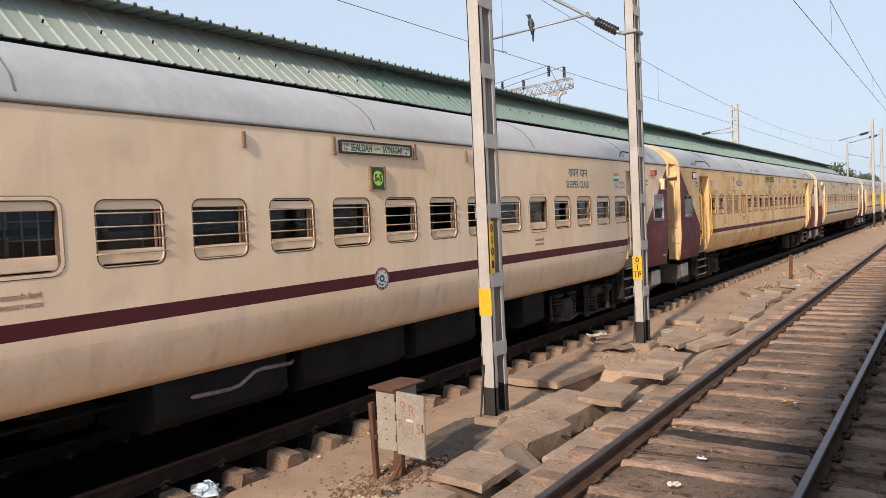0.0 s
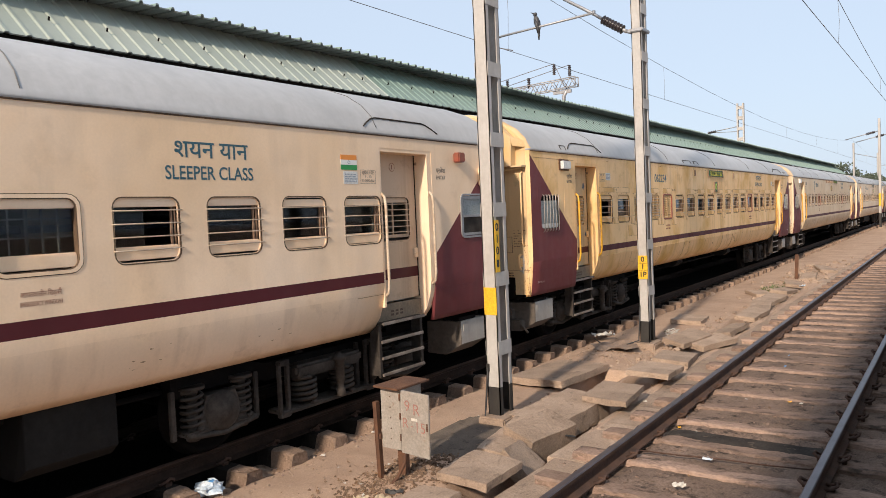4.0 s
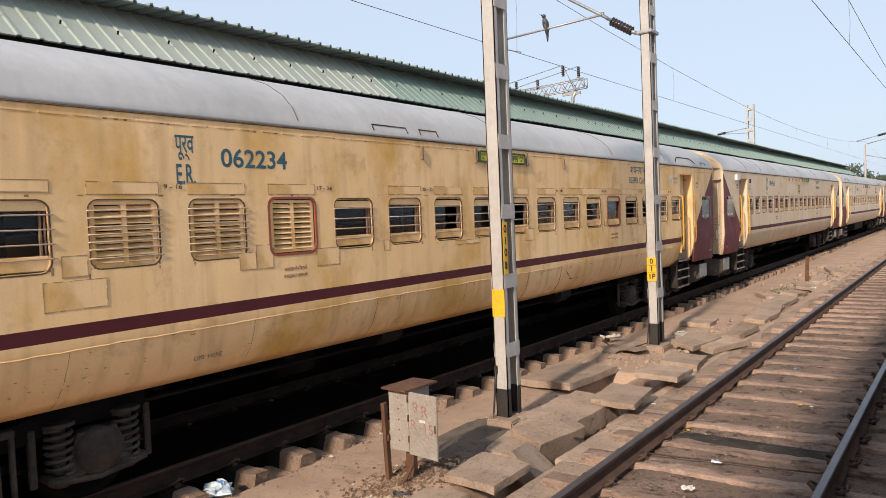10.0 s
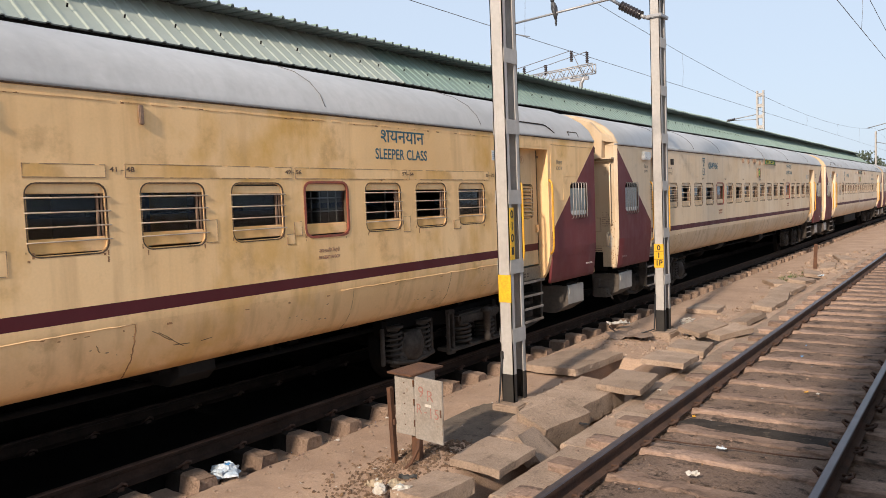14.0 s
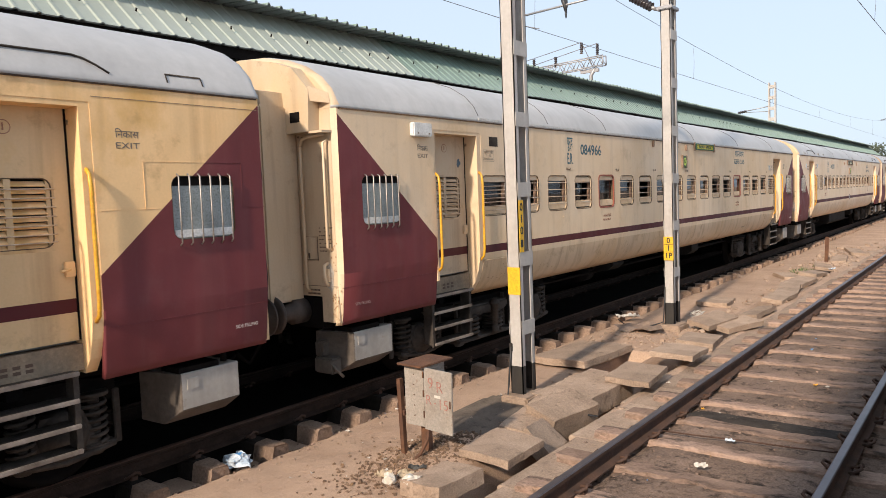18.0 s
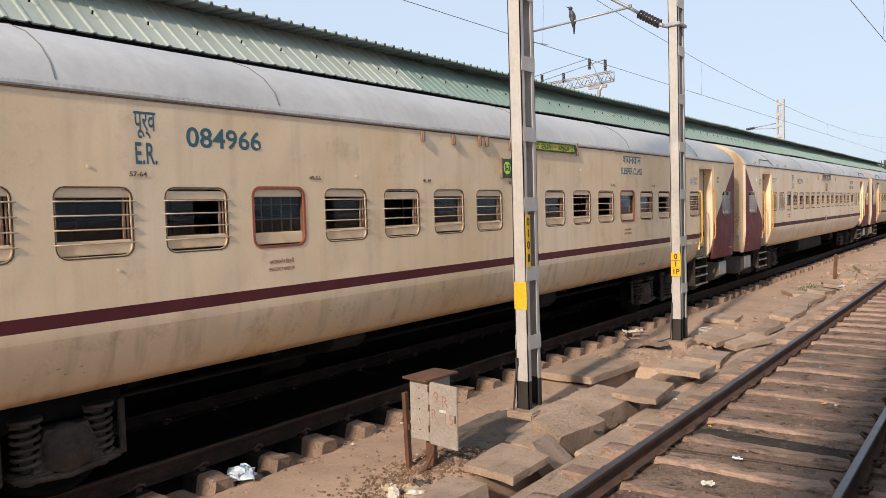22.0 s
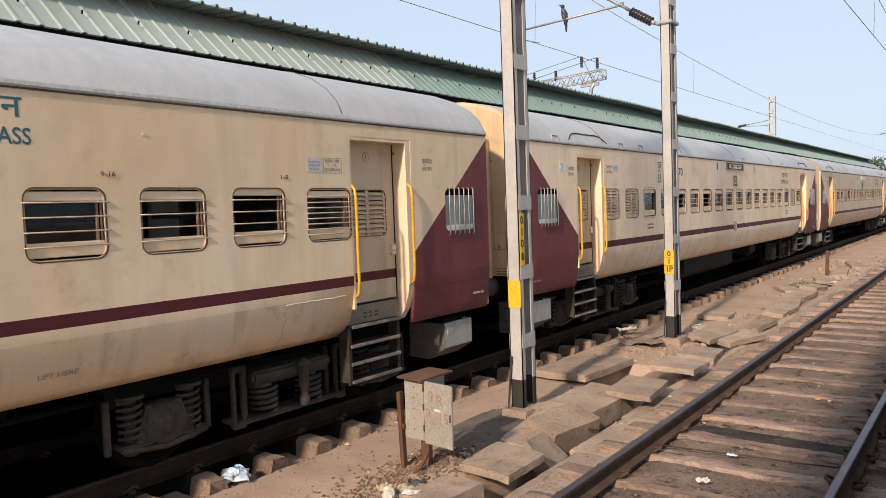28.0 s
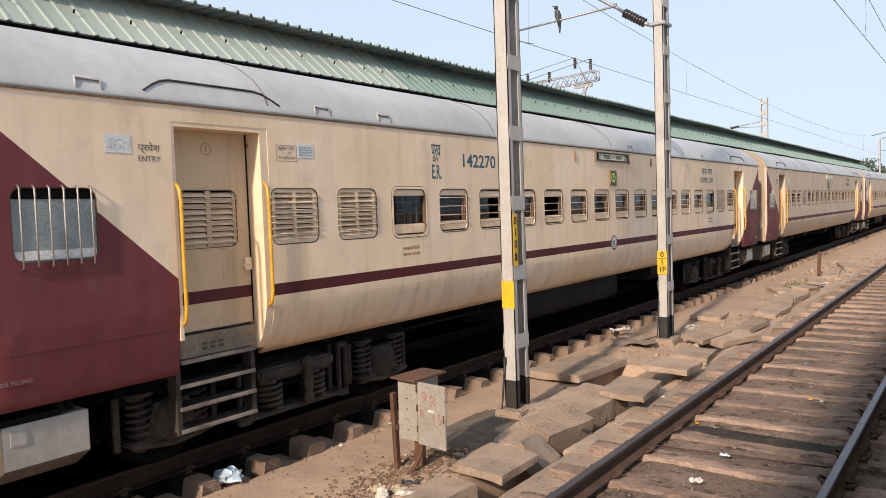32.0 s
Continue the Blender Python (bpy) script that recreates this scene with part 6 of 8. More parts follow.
    bm = bmesh.new()
    rng = random.Random(2)
    for k in range(60):
        u = 2.9 + 15.6 * k / 60
        block(bm, HALF - 0.002, HALF + 0.005, u, u + rng.uniform(0.12, 0.26), 3.21 + rng.uniform(-0.004, 0.004), 3.222)
    tagged(part("weld_bead", bm, paint, coach), "", "", "", "stuff")
    rough_seam(coach, paint, 1.405, 2.72, 12.52, 1)
    rough_seam(coach, paint, 1.40, 14.9, 18.62, 2)
    for u, lean, r, stuff in ((4.27, 0.06, 0.003, SCUFF), (6.07, 0.03, 0.003, SCUFF), (7.84, 0.04, 0.0045, SCUFF), (8.29, 0.0, 0.0025, SCUFF), (9.67, 0.03, 0.0025, SCUFF), (11.40, 0.02, 0.005, SCUFF),
                             (12.51, 0.02, 0.007, RUST_STAIN), (15.1, 0.0, 0.003, SCUFF), (16.9, 0.03, 0.003, SCUFF)):
        bm = bmesh.new()
        steps = 16 if r > 0.004 else 8
        jag = random.Random(int(u * 100))
        zs = [0.93 + 0.475 * k / steps for k in range(steps + 1)]
        tube(bm, [(skirt_x(z), u + lean * k / steps + jag.uniform(-1, 1) * (r - 0.001), z) for k, z in enumerate(zs)], r, 4)
        part("weld_seam", bm, stuff, coach)
    bm = bmesh.new()
    for ua, za, ub, zb in ((12.68, 1.32, 12.86, 1.21), (12.74, 1.30, 13.00, 1.13), (12.90, 1.16, 13.05, 1.15), (13.18, 1.15, 13.28, 1.16), (10.45, 1.25, 10.49, 1.20), (12.2, 1.28, 12.23, 1.22)):
        tube(bm, [(skirt_x(za + (zb - za) * k / 3) + 0.001, ua + (ub - ua) * k / 3 + 0.008 * (k % 2), za + (zb - za) * k / 3) for k in range(4)], 0.003, 4)
    tagged(part("scratch", bm, GASKET, coach), "", "", "", "stuff")
    paint_blots(coach, ((2.47, 2.74, 0.055), (1.83, 2.95, 0.045), (1.90, 2.56, 0.05), (1.98, 2.50, 0.03), (2.50, 1.84, 0.03)))
    end_seams(coach, paint)
    common_words(coach)


def extras_c(coach, paint):
    route_board(coach, 11.42, 12.68, 3.16, 3.30, SPECS["c"])
    code_board(coach, 10.65, 2.87, "S-3")
    er_words(coach, 5.28, "084966", 0.06)
    lift_words(coach, 15.54, 1.15)
    sleeper_words(coach, 14.95, "शयनयान", 2.925)
    sticker(coach, 18.155, 2.80, 0.20, 0.15, 4, PAPER, INK_GREY, 3)
    seat_panel(coach, 18.41, 2.80)
    sticker(coach, 3.02, 3.03, 0.21, 0.13, 12, BOGIE_GREY, BOGIE_GREY)
    seat_panel(coach, 2.895, 2.835)
    door_words(coach, 1.46, "EXIT", "िनकास")
    door_words(coach, 20.0, "ENTRY", "प्रवेश")
    emergency_words(coach, window_at(4))
    emergency_words(coach, window_at(13))
    berth_numbers(coach, ((5.2, "57-64"), (7.1, "49-56"), (8.9, "41-48"), (10.8, "33-40"), (14.1, "17-24"), (15.98, "9-16"), (17.75, "1-8")))
    lamp = side_fitting(coach, "lamp_box", 1.40, 3.11, 0.35, 0.165, 0.075, STICKER, "pale lamp box beside the door")
    for y in (-0.10, 0.11):
        bm = bmesh.new()
        disc(bm, 0.009, 0, 0.004, 8)
        part("bolt", bm, INK_BROWN, lamp, "", (0.0755, y, -0.045))
    paint_blots(coach, ((2.47, 2.74, 0.05),))
    for u, z in ((8.83, 3.2), (9.44, 3.19), (10.01, 3.21), (10.18, 3.21), (10.76, 3.18)):
        side_fitting(coach, "hook", u, z, 0.055, 0.13, 0.045, BRACKET_BROWN)
    for u, z in ((3.6, 2.7), (4.8, 2.72), (6.4, 2.95), (7.7, 2.7), (12.9, 2.9), (14.2, 2.55), (16.3, 3.0), (5.0, 1.9)):
        bm = bmesh.new()
        disc(bm, 0.014, 0, 0.008, 10)
        on_side(coach, "stud", mesh_of("stud", bm, paint), u, z, 0.0)
    rough_seam(coach, paint, 1.405, 2.75, 3.6, 3)
    rough_seam(coach, paint, 1.405, 17.72, 18.62, 4)
    for u in (3.6, 17.7):
        bm = bmesh.new()
        for (x0, z0), (x1, z1) in zip(SIDE[:4], SIDE[1:5]):
            tube(bm, [(x0, u, z0), (x1, u + 0.03, z1)], 0.003, 4)
        part("weld_seam", bm, SCUFF, coach)
    common_words(coach)


def extras_d(coach, paint):
    route_board(coach, 10.07, 11.36, 3.08, 3.23, SPECS["d"])
    code_board(coach, 10.69, 2.78, "S-2")
    er_words(coach, 5.38, "142270", 0.0, 0.95)
    sleeper_words(coach, 16.31, "शयन यान", 2.80)
    sticker(coach, 1.20, 2.915, 0.22, 0.15, 4, None, STICKER, 1)
    sticker(coach, 3.195, 2.94, 0.22, 0.14, 5)
    seat_panel(coach, 2.945, 2.91)
    bm = bmesh.new()
    for y in (-0.045, 0.02):
        for k in range(14):
            a = math.tau * k / 14
            block(bm, 0, 0.001, y - 0.004, y + 0.004, -0.004, 0.004, Matrix.Translation((0, 0.03 * math.cos(a), 0.03 * math.sin(a))))
    block(bm, 0, 0.001, 0.05, 0.09, 0.005, 0.009)
    on_side(coach, "sticker_drawing", mesh_of("sticker_drawing", bm, INK_GREY), 1.20, 2.92, 0.0045)
    door_words(coach, 1.47, "ENTRY", "प्रवेश")
    emergency_words(coach, window_at(2))
    emergency_words(coach, window_at(15))
    emblem(coach, 10.72, 1.58)
    for u in (9.2, 12.6):
        side_fitting(coach, "hook", u, 3.12, 0.04, 0.16, 0.028, BRACKET_BROWN)
    bm = bmesh.new()
    lathe(bm, [(0.0001, -0.503), (0.045, -0.503), (0.045, -0.44)], "y", 16)
    part("round_opening", bm, UNDER, coach, "", (0.86, 0, 3.10))
    for u in (1.0, 3.47, 4.44, 11.6, 16.0):
        bm = bmesh.new()
        tube(bm, [(1.618, u - 0.10, 3.325), (1.588, u - 0.10, 3.415), (1.588, u + 0.10, 3.415), (1.618, u + 0.10, 3.325)], 0.012, 5)
        part("roof_step", bm, ROOF_GREY, coach)
    common_words(coach)


SPECS = {
    "a": dict(paint="a", seams=(2.61, 6.7, 10.72, 14.70, 18.66), stripe=(1.535, 1.665), label="pinkish cream and maroon sleeper coach with barred windows", board=BOARD_PALE, rail=BAR_PAINT, shroud=False, plain_lav=True, dark_door=True,
              windows={4: "emergency", 13: "emergency"}, gear=((7.75, 9.45, 0.44), (9.58, 11.50, 0.42), (11.64, 13.22, 0.40), (14.60, 15.46, 0.36)), extras=extras_a,
              route=(("SEALDAH", -0.28, 0.095, 0.36), ("JAYNAGAR", 0.29, 0.095, 0.38))),
    "b": dict(paint="b", seams=(2.75, 6.78, 10.77, 14.8, 17.75), stripe=(1.495, 1.605), label="rust-stained yellow cream and maroon sleeper coach with patched sides", board=BOARD_YELLOW, rail=RAIL_YELLOW, shroud=True,
              windows={2: "louvre", 3: "louvre", 4: "red_louvre", 13: "emergency_red"}, gear=((8.2, 8.7, 0.74), (13.0, 13.5, 0.7)), extras=extras_b,
              route=(("িশয়ালদহ", -0.26, 0.11, 0.34), ("জয়নগর", 0.27, 0.11, 0.32))),
    "c": dict(paint="c", seams=(2.70, 4.6, 6.7, 11.4, 14.9, 18.6), stripe=(1.505, 1.61), label="dull tan cream and maroon sleeper coach with red emergency windows", board=BOARD_YELLOW, rail=RAIL_YELLOW, shroud=True,
              windows={0: "dense", 4: "emergency_red", 13: "emergency_red", 17: "dense"}, gear=((7.5, 8.1, 0.74), (12.0, 12.6, 0.66)), extras=extras_c,
              route=(("SEALDAH", -0.26, 0.085, 0.33), ("JAYNAGAR", 0.27, 0.085, 0.35))),
    "d": dict(paint="d", seams=(2.75, 6.75, 10.75, 14.75, 18.65), stripe=(1.515, 1.63), label="pale cream and maroon sleeper coach with closed louvres by the door", board=BOARD_PALE, rail=RAIL_YELLOW, shroud=False,
              windows={0: "louvre", 1: "louvre", 2: "emergency", 15: "emergency", 16: "louvre"}, gear=((7.6, 11.6, 0.46), (13.3, 14.0, 0.6)), extras=extras_d,
              route=(("िशवालदह", -0.26, 0.085, 0.30), ("जयनगर", 0.27, 0.085, 0.28))),
}
def extras_far(coach, paint):
    sleeper_words(coach, 16.2, "शयनयान")
    door_words(coach, 1.4, "ENTRY", "प्रवेश")
    sticker(coach, 3.2, 2.9, 0.2, 0.14, 4)
    for u in (9.2, 12.6):
        side_fitting(coach, "hook", u, 3.12, 0.04, 0.16, 0.028, BRACKET_BROWN)
    side_fitting(coach, "board_bracket", 10.3, 3.12, 0.05, 0.2, 0.05, BAR_PAINT)
    side_fitting(coach, "destination_board", 10.95, 3.13, 1.2, 0.15, 0.03, BOARD_PALE)
    side_fitting(coach, "coach_code_board", 10.8, 2.78, 0.26, 0.28, 0.03, BOARD_GREEN)
    common_words(coach)


SPECS["e"] = dict(SPECS["c"], paint="e", extras=extras_far, label="cream and maroon sleeper coach with barred windows", windows={3: "louvre", 4: "emergency", 13: "emergency"}, shroud=False)
SPECS["f"] = dict(SPECS["d"], paint="f", extras=extras_far, label="cream and maroon sleeper coach farther back in the train")
SHARED = {"wheel": wheelset_mesh(), "coil": coil_mesh(0.10, 0.019, 6, 0.39), "big_coil": coil_mesh(0.135, 0.024, 5, 0.30)}
COACHES = []
for number, key in enumerate("abcdefef"):
    first = 17.205 - LONG + 22.29 * number
    COACHES.append((build_coach(number, SPECS[key], first, SHARED), first))


# ---- masts, wires and canopies ----
def overhead_mast(x, y, high, label, black, bands, battens):
    """A traction mast: two steel channels held apart by batten plates, on a concrete footing."""
    mast = empty("traction_mast", Matrix.Translation((x, y, 0)))
    tagged(mast, label, "traction mast", "traction masts")
    w, d = 0.085, 0.15
    for s in (-1, 1):
        bm = bmesh.new()
        y0, y1 = sorted((s * d, s * (d - 0.012)))
        levels = [(-0.3, black, 1), (black, high, 0)]
        for z0, z1, mt in levels:
            block(bm, -w, w, y0, y1, z0, z1, None, mt)
            for e in (-1, 1):
                xa, xb = sorted((e * w, e * (w - 0.012)))
                ya, yb = sorted((s * d, s * (d - 0.07)))
                block(bm, xa, xb, ya, yb, z0, z1, None, mt)
        part("channel", bm, [MAST_WHITE, MAST_BLACK], mast)
    z, k = battens, 0
    while z < high:
        for e in (-1, 1):
            bm = bmesh.new()
            xa, xb = sorted((e * w, e * (w + 0.008)))
            block(bm, xa, xb, -d + 0.002, d - 0.002, z, z + 0.17)
            part("batten", bm, MAST_BLACK if z < black - 0.1 else MAST_WHITE, mast)
        z += 0.83
        k += 1
    for z0, z1 in bands:
        bm = bmesh.new()
        block(bm, -w - 0.002, w + 0.002, -d - 0.003, -d + 0.001, z0, z1)
        part("yellow_band", bm, MAST_YELLOW, mast)
    bm = bmesh.new()
    block(bm, -0.15, 0.22, -0.30, 0.22, -0.45, -0.12, None, 0, 0.02)
    part("footing", bm, CONCRETE, mast, "chipped concrete footing")
    return mast


def insulator(bm, a, b, r, sheds, mat=0):
    a, b = Vector(a), Vector(b)
    pts, rr = [], []
    for k in range(sheds * 4 + 1):
        pts.append(a.lerp(b, k / (sheds * 4)))
        rr.append((r, r * 0.92, r * 0.5, r * 0.92)[k % 4])
    tube(bm, pts, rr, 12, mat)


def wire(thing, name, points, r=0.006):
    bm = bmesh.new()
    tube(bm, points, r, 5)
    return part(name, bm, WIRE, thing)


def build_masts():
    one = overhead_mast(-4.593, 7.45, 9.0, "pale steel lattice mast with a yellow band and black foot", 0.22, ((1.09, 1.42),), 0.60)
    bm = bmesh.new()
    block(bm, 0.093, 0.099, -0.15, -0.055, 1.60, 2.22)
    part("mast_sign", bm, MAST_YELLOW, one, "narrow yellow mast sign")
    for text, z in (("0", 2.135), ("1", 1.995), ("0", 1.855)):
        part("figure", lettering(text, 0.13, INK_BLACK, 0.0008, None, 0.003), None, one, "", (0.1005, -0.1025, z))
    bm = bmesh.new()
    block(bm, 0.099, 0.1005, -0.128, -0.078, 1.66, 1.75)
    part("figure_bar", bm, INK_BLACK, one)
    bm = bmesh.new()
    tube(bm, [(-0.06, -0.17, 0.45), (-0.075, -0.18, 0.25), (-0.085, -0.20, 0.02), (-0.08, -0.24, -0.13), (0.2, -0.26, -0.17), (0.6, -0.30, -0.19), (1.1, -0.25, -0.20)], 0.012, 6)
    part("earth_cable", bm, CABLE, one, "black earth strap bolted to the foot")
    bm = bmesh.new()
    block(bm, -0.085, -0.045, -0.175, -0.15, 0.40, 0.50, None, 0, 0.006)
    part("clamp", bm, MAST_BLACK, one)

    bm = bmesh.new()
    tube(bm, [(0.08, 0, 6.1), (1.2, 0, 6.75), (2.75, 0, 6.76)], 0.025, 8)
    tube(bm, [(0.08, 0, 5.5), (2.2, 0, 5.42), (2.70, 0, 5.335)], 0.02, 8)
    tube(bm, [(1.2, 0, 6.75), (1.2, 0, 5.46)], 0.02, 8)
    part("cantilever", bm, GALVANISED, one)

    two = overhead_mast(-4.626, 12.65, 9.2, "pale steel lattice mast with a cantilever and a yellow sign", 0.26, (), 0.72)
    bm = bmesh.new()
    block(bm, -0.087, 0.087, -0.16, -0.152, 1.02, 1.44)
    part("mast_sign", bm, MAST_YELLOW, two, "yellow mast sign")
    for text, z in (("0", 1.37), ("1", 1.235), ("1P", 1.10)):
        part("figure", lettering(text, 0.13, INK_BLACK, 0.0008, None, 0.003), None, two, "", pose(0, -0.1615, z, 0, 0, -90))
    bm = bmesh.new()
    block(bm, -0.08, 0.08, -0.163, -0.159, 1.165, 1.172)
    block(bm, -0.08, 0.08, -0.163, -0.159, 1.30, 1.307)
    part("plate_lines", bm, INK_BLACK, two)
    bm = bmesh.new()
    tube(bm, [(-0.07, -0.18, 0.55), (-0.08, -0.19, 0.2), (-0.09, -0.22, -0.08), (-0.35, -0.35, -0.17), (-0.75, -0.35, -0.16), (-1.0, -0.1, -0.12)], 0.013, 6)
    part("earth_cable", bm, CABLE, two, "black earth strap trailing over the ground")
    # cantilever towards the train's track
    bm = bmesh.new()
    block(bm, -0.13, 0.13, -0.19, 0.19, 5.38, 5.44, None, 0, 0.01)
    tube(bm, [(-0.12, 0, 5.41), (-0.24, 0, 5.46)], 0.03, 8)
    part("mast_clamp", bm, GALVANISED, two)
    bm = bmesh.new()
    insulator(bm, (-0.30, 0, 5.50), (-0.66, 0, 5.74), 0.085, 7)
    part("insulator", bm, CERAMIC, two, "ribbed dark porcelain insulator")
    bm = bmesh.new()
    tube(bm, [(-0.22, 0, 5.45), (-0.32, 0, 5.51)], 0.035, 8)
    tube(bm, [(-0.64, 0, 5.73), (-0.84, 0, 5.88), (-2.75, 0, 7.15)], 0.03, 8)
    part("bracket_tube", bm, GALVANISED, two)
    bm = bmesh.new()
    tube(bm, [(-0.84, 0, 5.90), (-3.45, 0, 5.80)], 0.022, 8)
    tube(bm, [(-3.05, 0, 5.80), (-3.05, 0, 5.66), (-2.6, 0.05, 5.52)], 0.012, 6)
    tube(bm, [(-0.84, 0, 5.94), (-0.84, 0, 5.86)], 0.035, 8)
    part("registration_tube", bm, GALVANISED, two)
    return one, two


def catenary(label, x, z, zc, ys, stagger):
    """Contact wire and its carrier with droppers, over one track."""
    line = empty("overhead_line", Matrix.Translation((x, 0, 0)))
    tagged(line, label, "overhead line")
    contact, carrier = [], []
    for a, b in zip(ys, ys[1:]):
        for k in range(12):
            t = k / 12
            y = a + (b - a) * t
            sx = stagger * (1 - 2 * t if ys.index(a) % 2 == 0 else 2 * t - 1)
            contact.append((sx, y, z))
            carrier.append((sx, y, zc - 1.0 * 4 * t * (1 - t) * min(1, (b - a) / 50)))
    wire(line, "contact_wire", contact, 0.006)
    wire(line, "carrier_wire", carrier, 0.006)
    for p, q in list(zip(contact, carrier))[2::2]:
        wire(line, "dropper", [p, ((p[0] + q[0]) / 2 + 0.02, p[1] + 0.02, (p[2] + q[2]) / 2), q], 0.0035)
    return line


def corrugated(x0, z0, x1, z1, y0, y1, pitch, rib, material_at, name, under):
    """Ribbed roof sheet that rises from (x0, z0) to (x1, z1), with thickness; ribs run up the slope."""
    bm = bmesh.new()
    ys = []
    y = y0
    while y < y1:
        ys += [(y, 0), (y + pitch * 0.72, 0), (y + pitch * 0.80, rib), (y + pitch * 0.93, rib)]
        y += pitch
    d = Vector((x1 - x0, 0, z1 - z0))
    n = Vector((-d.z, 0, d.x)).normalized()
    if n.z < 0:
        n = -n
    top, low = [], []
    for y, h in ys:
        sag = 0.03 * noise.noise((y * 0.22, x0, 3.0)) + 0.012 * noise.noise((y * 1.3, x0, 8.0))
        top.append([bm.verts.new(Vector((a, y, b + sag)) + n * h) for a, b in ((x0, z0), (x1, z1))])
        low.append([bm.verts.new(Vector((a, y, b + sag)) + n * (h - 0.02)) for a, b in ((x0, z0), (x1, z1))])
    for k in range(len(ys) - 1):
        mt = material_at(ys[k][0])
        bm.faces.new((top[k][0], top[k + 1][0], top[k + 1][1], top[k][1])).material_index = mt
        bm.faces.new((low[k][0], low[k][1], low[k + 1][1], low[k + 1][0])).material_index = under
        bm.faces.new((top[k][0], low[k][0], low[k + 1][0], top[k + 1][0])).material_index = under
        bm.faces.new((top[k][1], top[k + 1][1], low[k + 1][1], low[k][1])).material_index = under
    bmesh.ops.recalc_face_normals(bm, faces=bm.faces[:])
    return bm


def build_far_canopy():
    """The platform shelter behind the train: a steep ribbed skirt under an overhanging upper roof."""
    canopy = empty("platform_canopy")
    tagged(canopy, "long green corrugated steel canopy over the far platform", "canopy", "", "structure")
    mats = [SHEET_PALE, SHEET_GREEN, SHEET_UNDER]
    part("lower_sheet", corrugated(-9.5, 4.77, -10.62, 4.77 + 1.12 * math.tan(radians(40)), -40, 84, 0.27, 0.018, lambda y: 0 if y < 11.5 else 1, "lower_sheet", 2), mats, canopy)
    part("upper_sheet", corrugated(-10.0, 5.69, -18.5, 6.42, -40, 84, 0.27, 0.045, lambda y: 1, "upper_sheet", 2), mats, canopy)
    bm = bmesh.new()
    y = -28
    rng = random.Random(3)
    while y < 40:
        for f in (0.20,):
            p = Vector((-9.5 - 1.8 * f, y, 4.77 + 1.8 * f * math.tan(radians(40)) + 0.045))
            tube(bm, [p, p + Vector((0.02, 0, 0.05))], 0.014, 5)
        y += 0.54 if rng.random() < 0.5 else 0.81
    part("sheet_bolts", bm, UNDER, canopy)
    for y in range(-24, 84, 6):
        bm = bmesh.new()
        block(bm, -12.6, -12.4, y - 0.1, y + 0.1, 0.6, 5.7)
        block(bm, -16.4, -11.4, y - 0.06, y + 0.06, 5.5, 5.72)
        part("portal", bm, BOGIE_GREY, canopy)
    # black strip standing in for the dark shade beneath the eaves
    bm = bmesh.new()
    block(bm, -9.66, -9.58, -40, 84, 4.60, 4.76)
    part("eaves_beam", bm, UNDER, canopy)
    bm = bmesh.new()
    block(bm, -18.0, -9.0, -40, 90, -0.6, 0.62)
    tagged(part("platform_far", bm, PLATFORM), "grey paved platform on the far side of the train", "platform", "", "structure")
    # platform face blackened to stand in for the shade behind the train
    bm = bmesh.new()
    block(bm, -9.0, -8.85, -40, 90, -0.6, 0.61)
    tagged(part("platform_wall", bm, UNDER_TRAIN_BLACK), "near-black wall of the far platform, shade in its colour", "wall", "", "structure")
    # unseen wall, added to close off the sky under the canopy
    bm = bmesh.new()
    block(bm, -18.2, -18.0, -40, 90, -0.6, 6.36)
    tagged(part("wall_west", bm, PLATFORM), "plain unseen wall added behind the far platform against the sky", "wall", "", "structure")


def build_near_platform():
    """The platform on which the camera stands, with its canopy overhead."""
    bm = bmesh.new()
    block(bm, -0.22, 9.0, -40, 120, -0.6, 0.76, None, 0, 0.02)
    tagged(part("platform_near", bm, PLATFORM), "grey paved platform with a worn edge", "platform", "", "structure")
    canopy = empty("platform_canopy")
    tagged(canopy, "corrugated canopy over the near platform", "canopy", "", "structure")
    part("upper_sheet", corrugated(-0.09, 5.6, 2.5, 5.83, -40, 120, 0.27, 0.035, lambda y: 0, "upper_sheet", 1), [SHEET_GREEN, SHEET_UNDER], canopy)
    for y in range(-36, 120, 8):
        bm = bmesh.new()
        block(bm, 1.6, 1.8, y - 0.1, y + 0.1, 0.7, 5.74)
        part("post", bm, BOGIE_GREY, canopy)


def lattice_beam(bm, a, b, high, wide, bays, r=0.04):
    a, b = Vector(a), Vector(b)
    for dy in (-wide / 2, wide / 2):
        for dz in (0, high):
            o = Vector((0, dy, dz))
            tube(bm, [a + o, b + o], r, 5)
        for k in range(bays):
            p, q = a.lerp(b, k / bays), a.lerp(b, (k + 1) / bays)
            o = Vector((0, dy, 0))
            u = Vector((0, 0, high))
            tube(bm, [p + o, (p + q) / 2 + o + u], r * 0.7, 4)
            tube(bm, [(p + q) / 2 + o + u, q + o], r * 0.7, 4)
    for o in (Vector((0, -wide / 2, 0)), Vector((0, wide / 2, 0))):
        tube(bm, [b + o, b + o + Vector((0, 0, high))], r, 5)


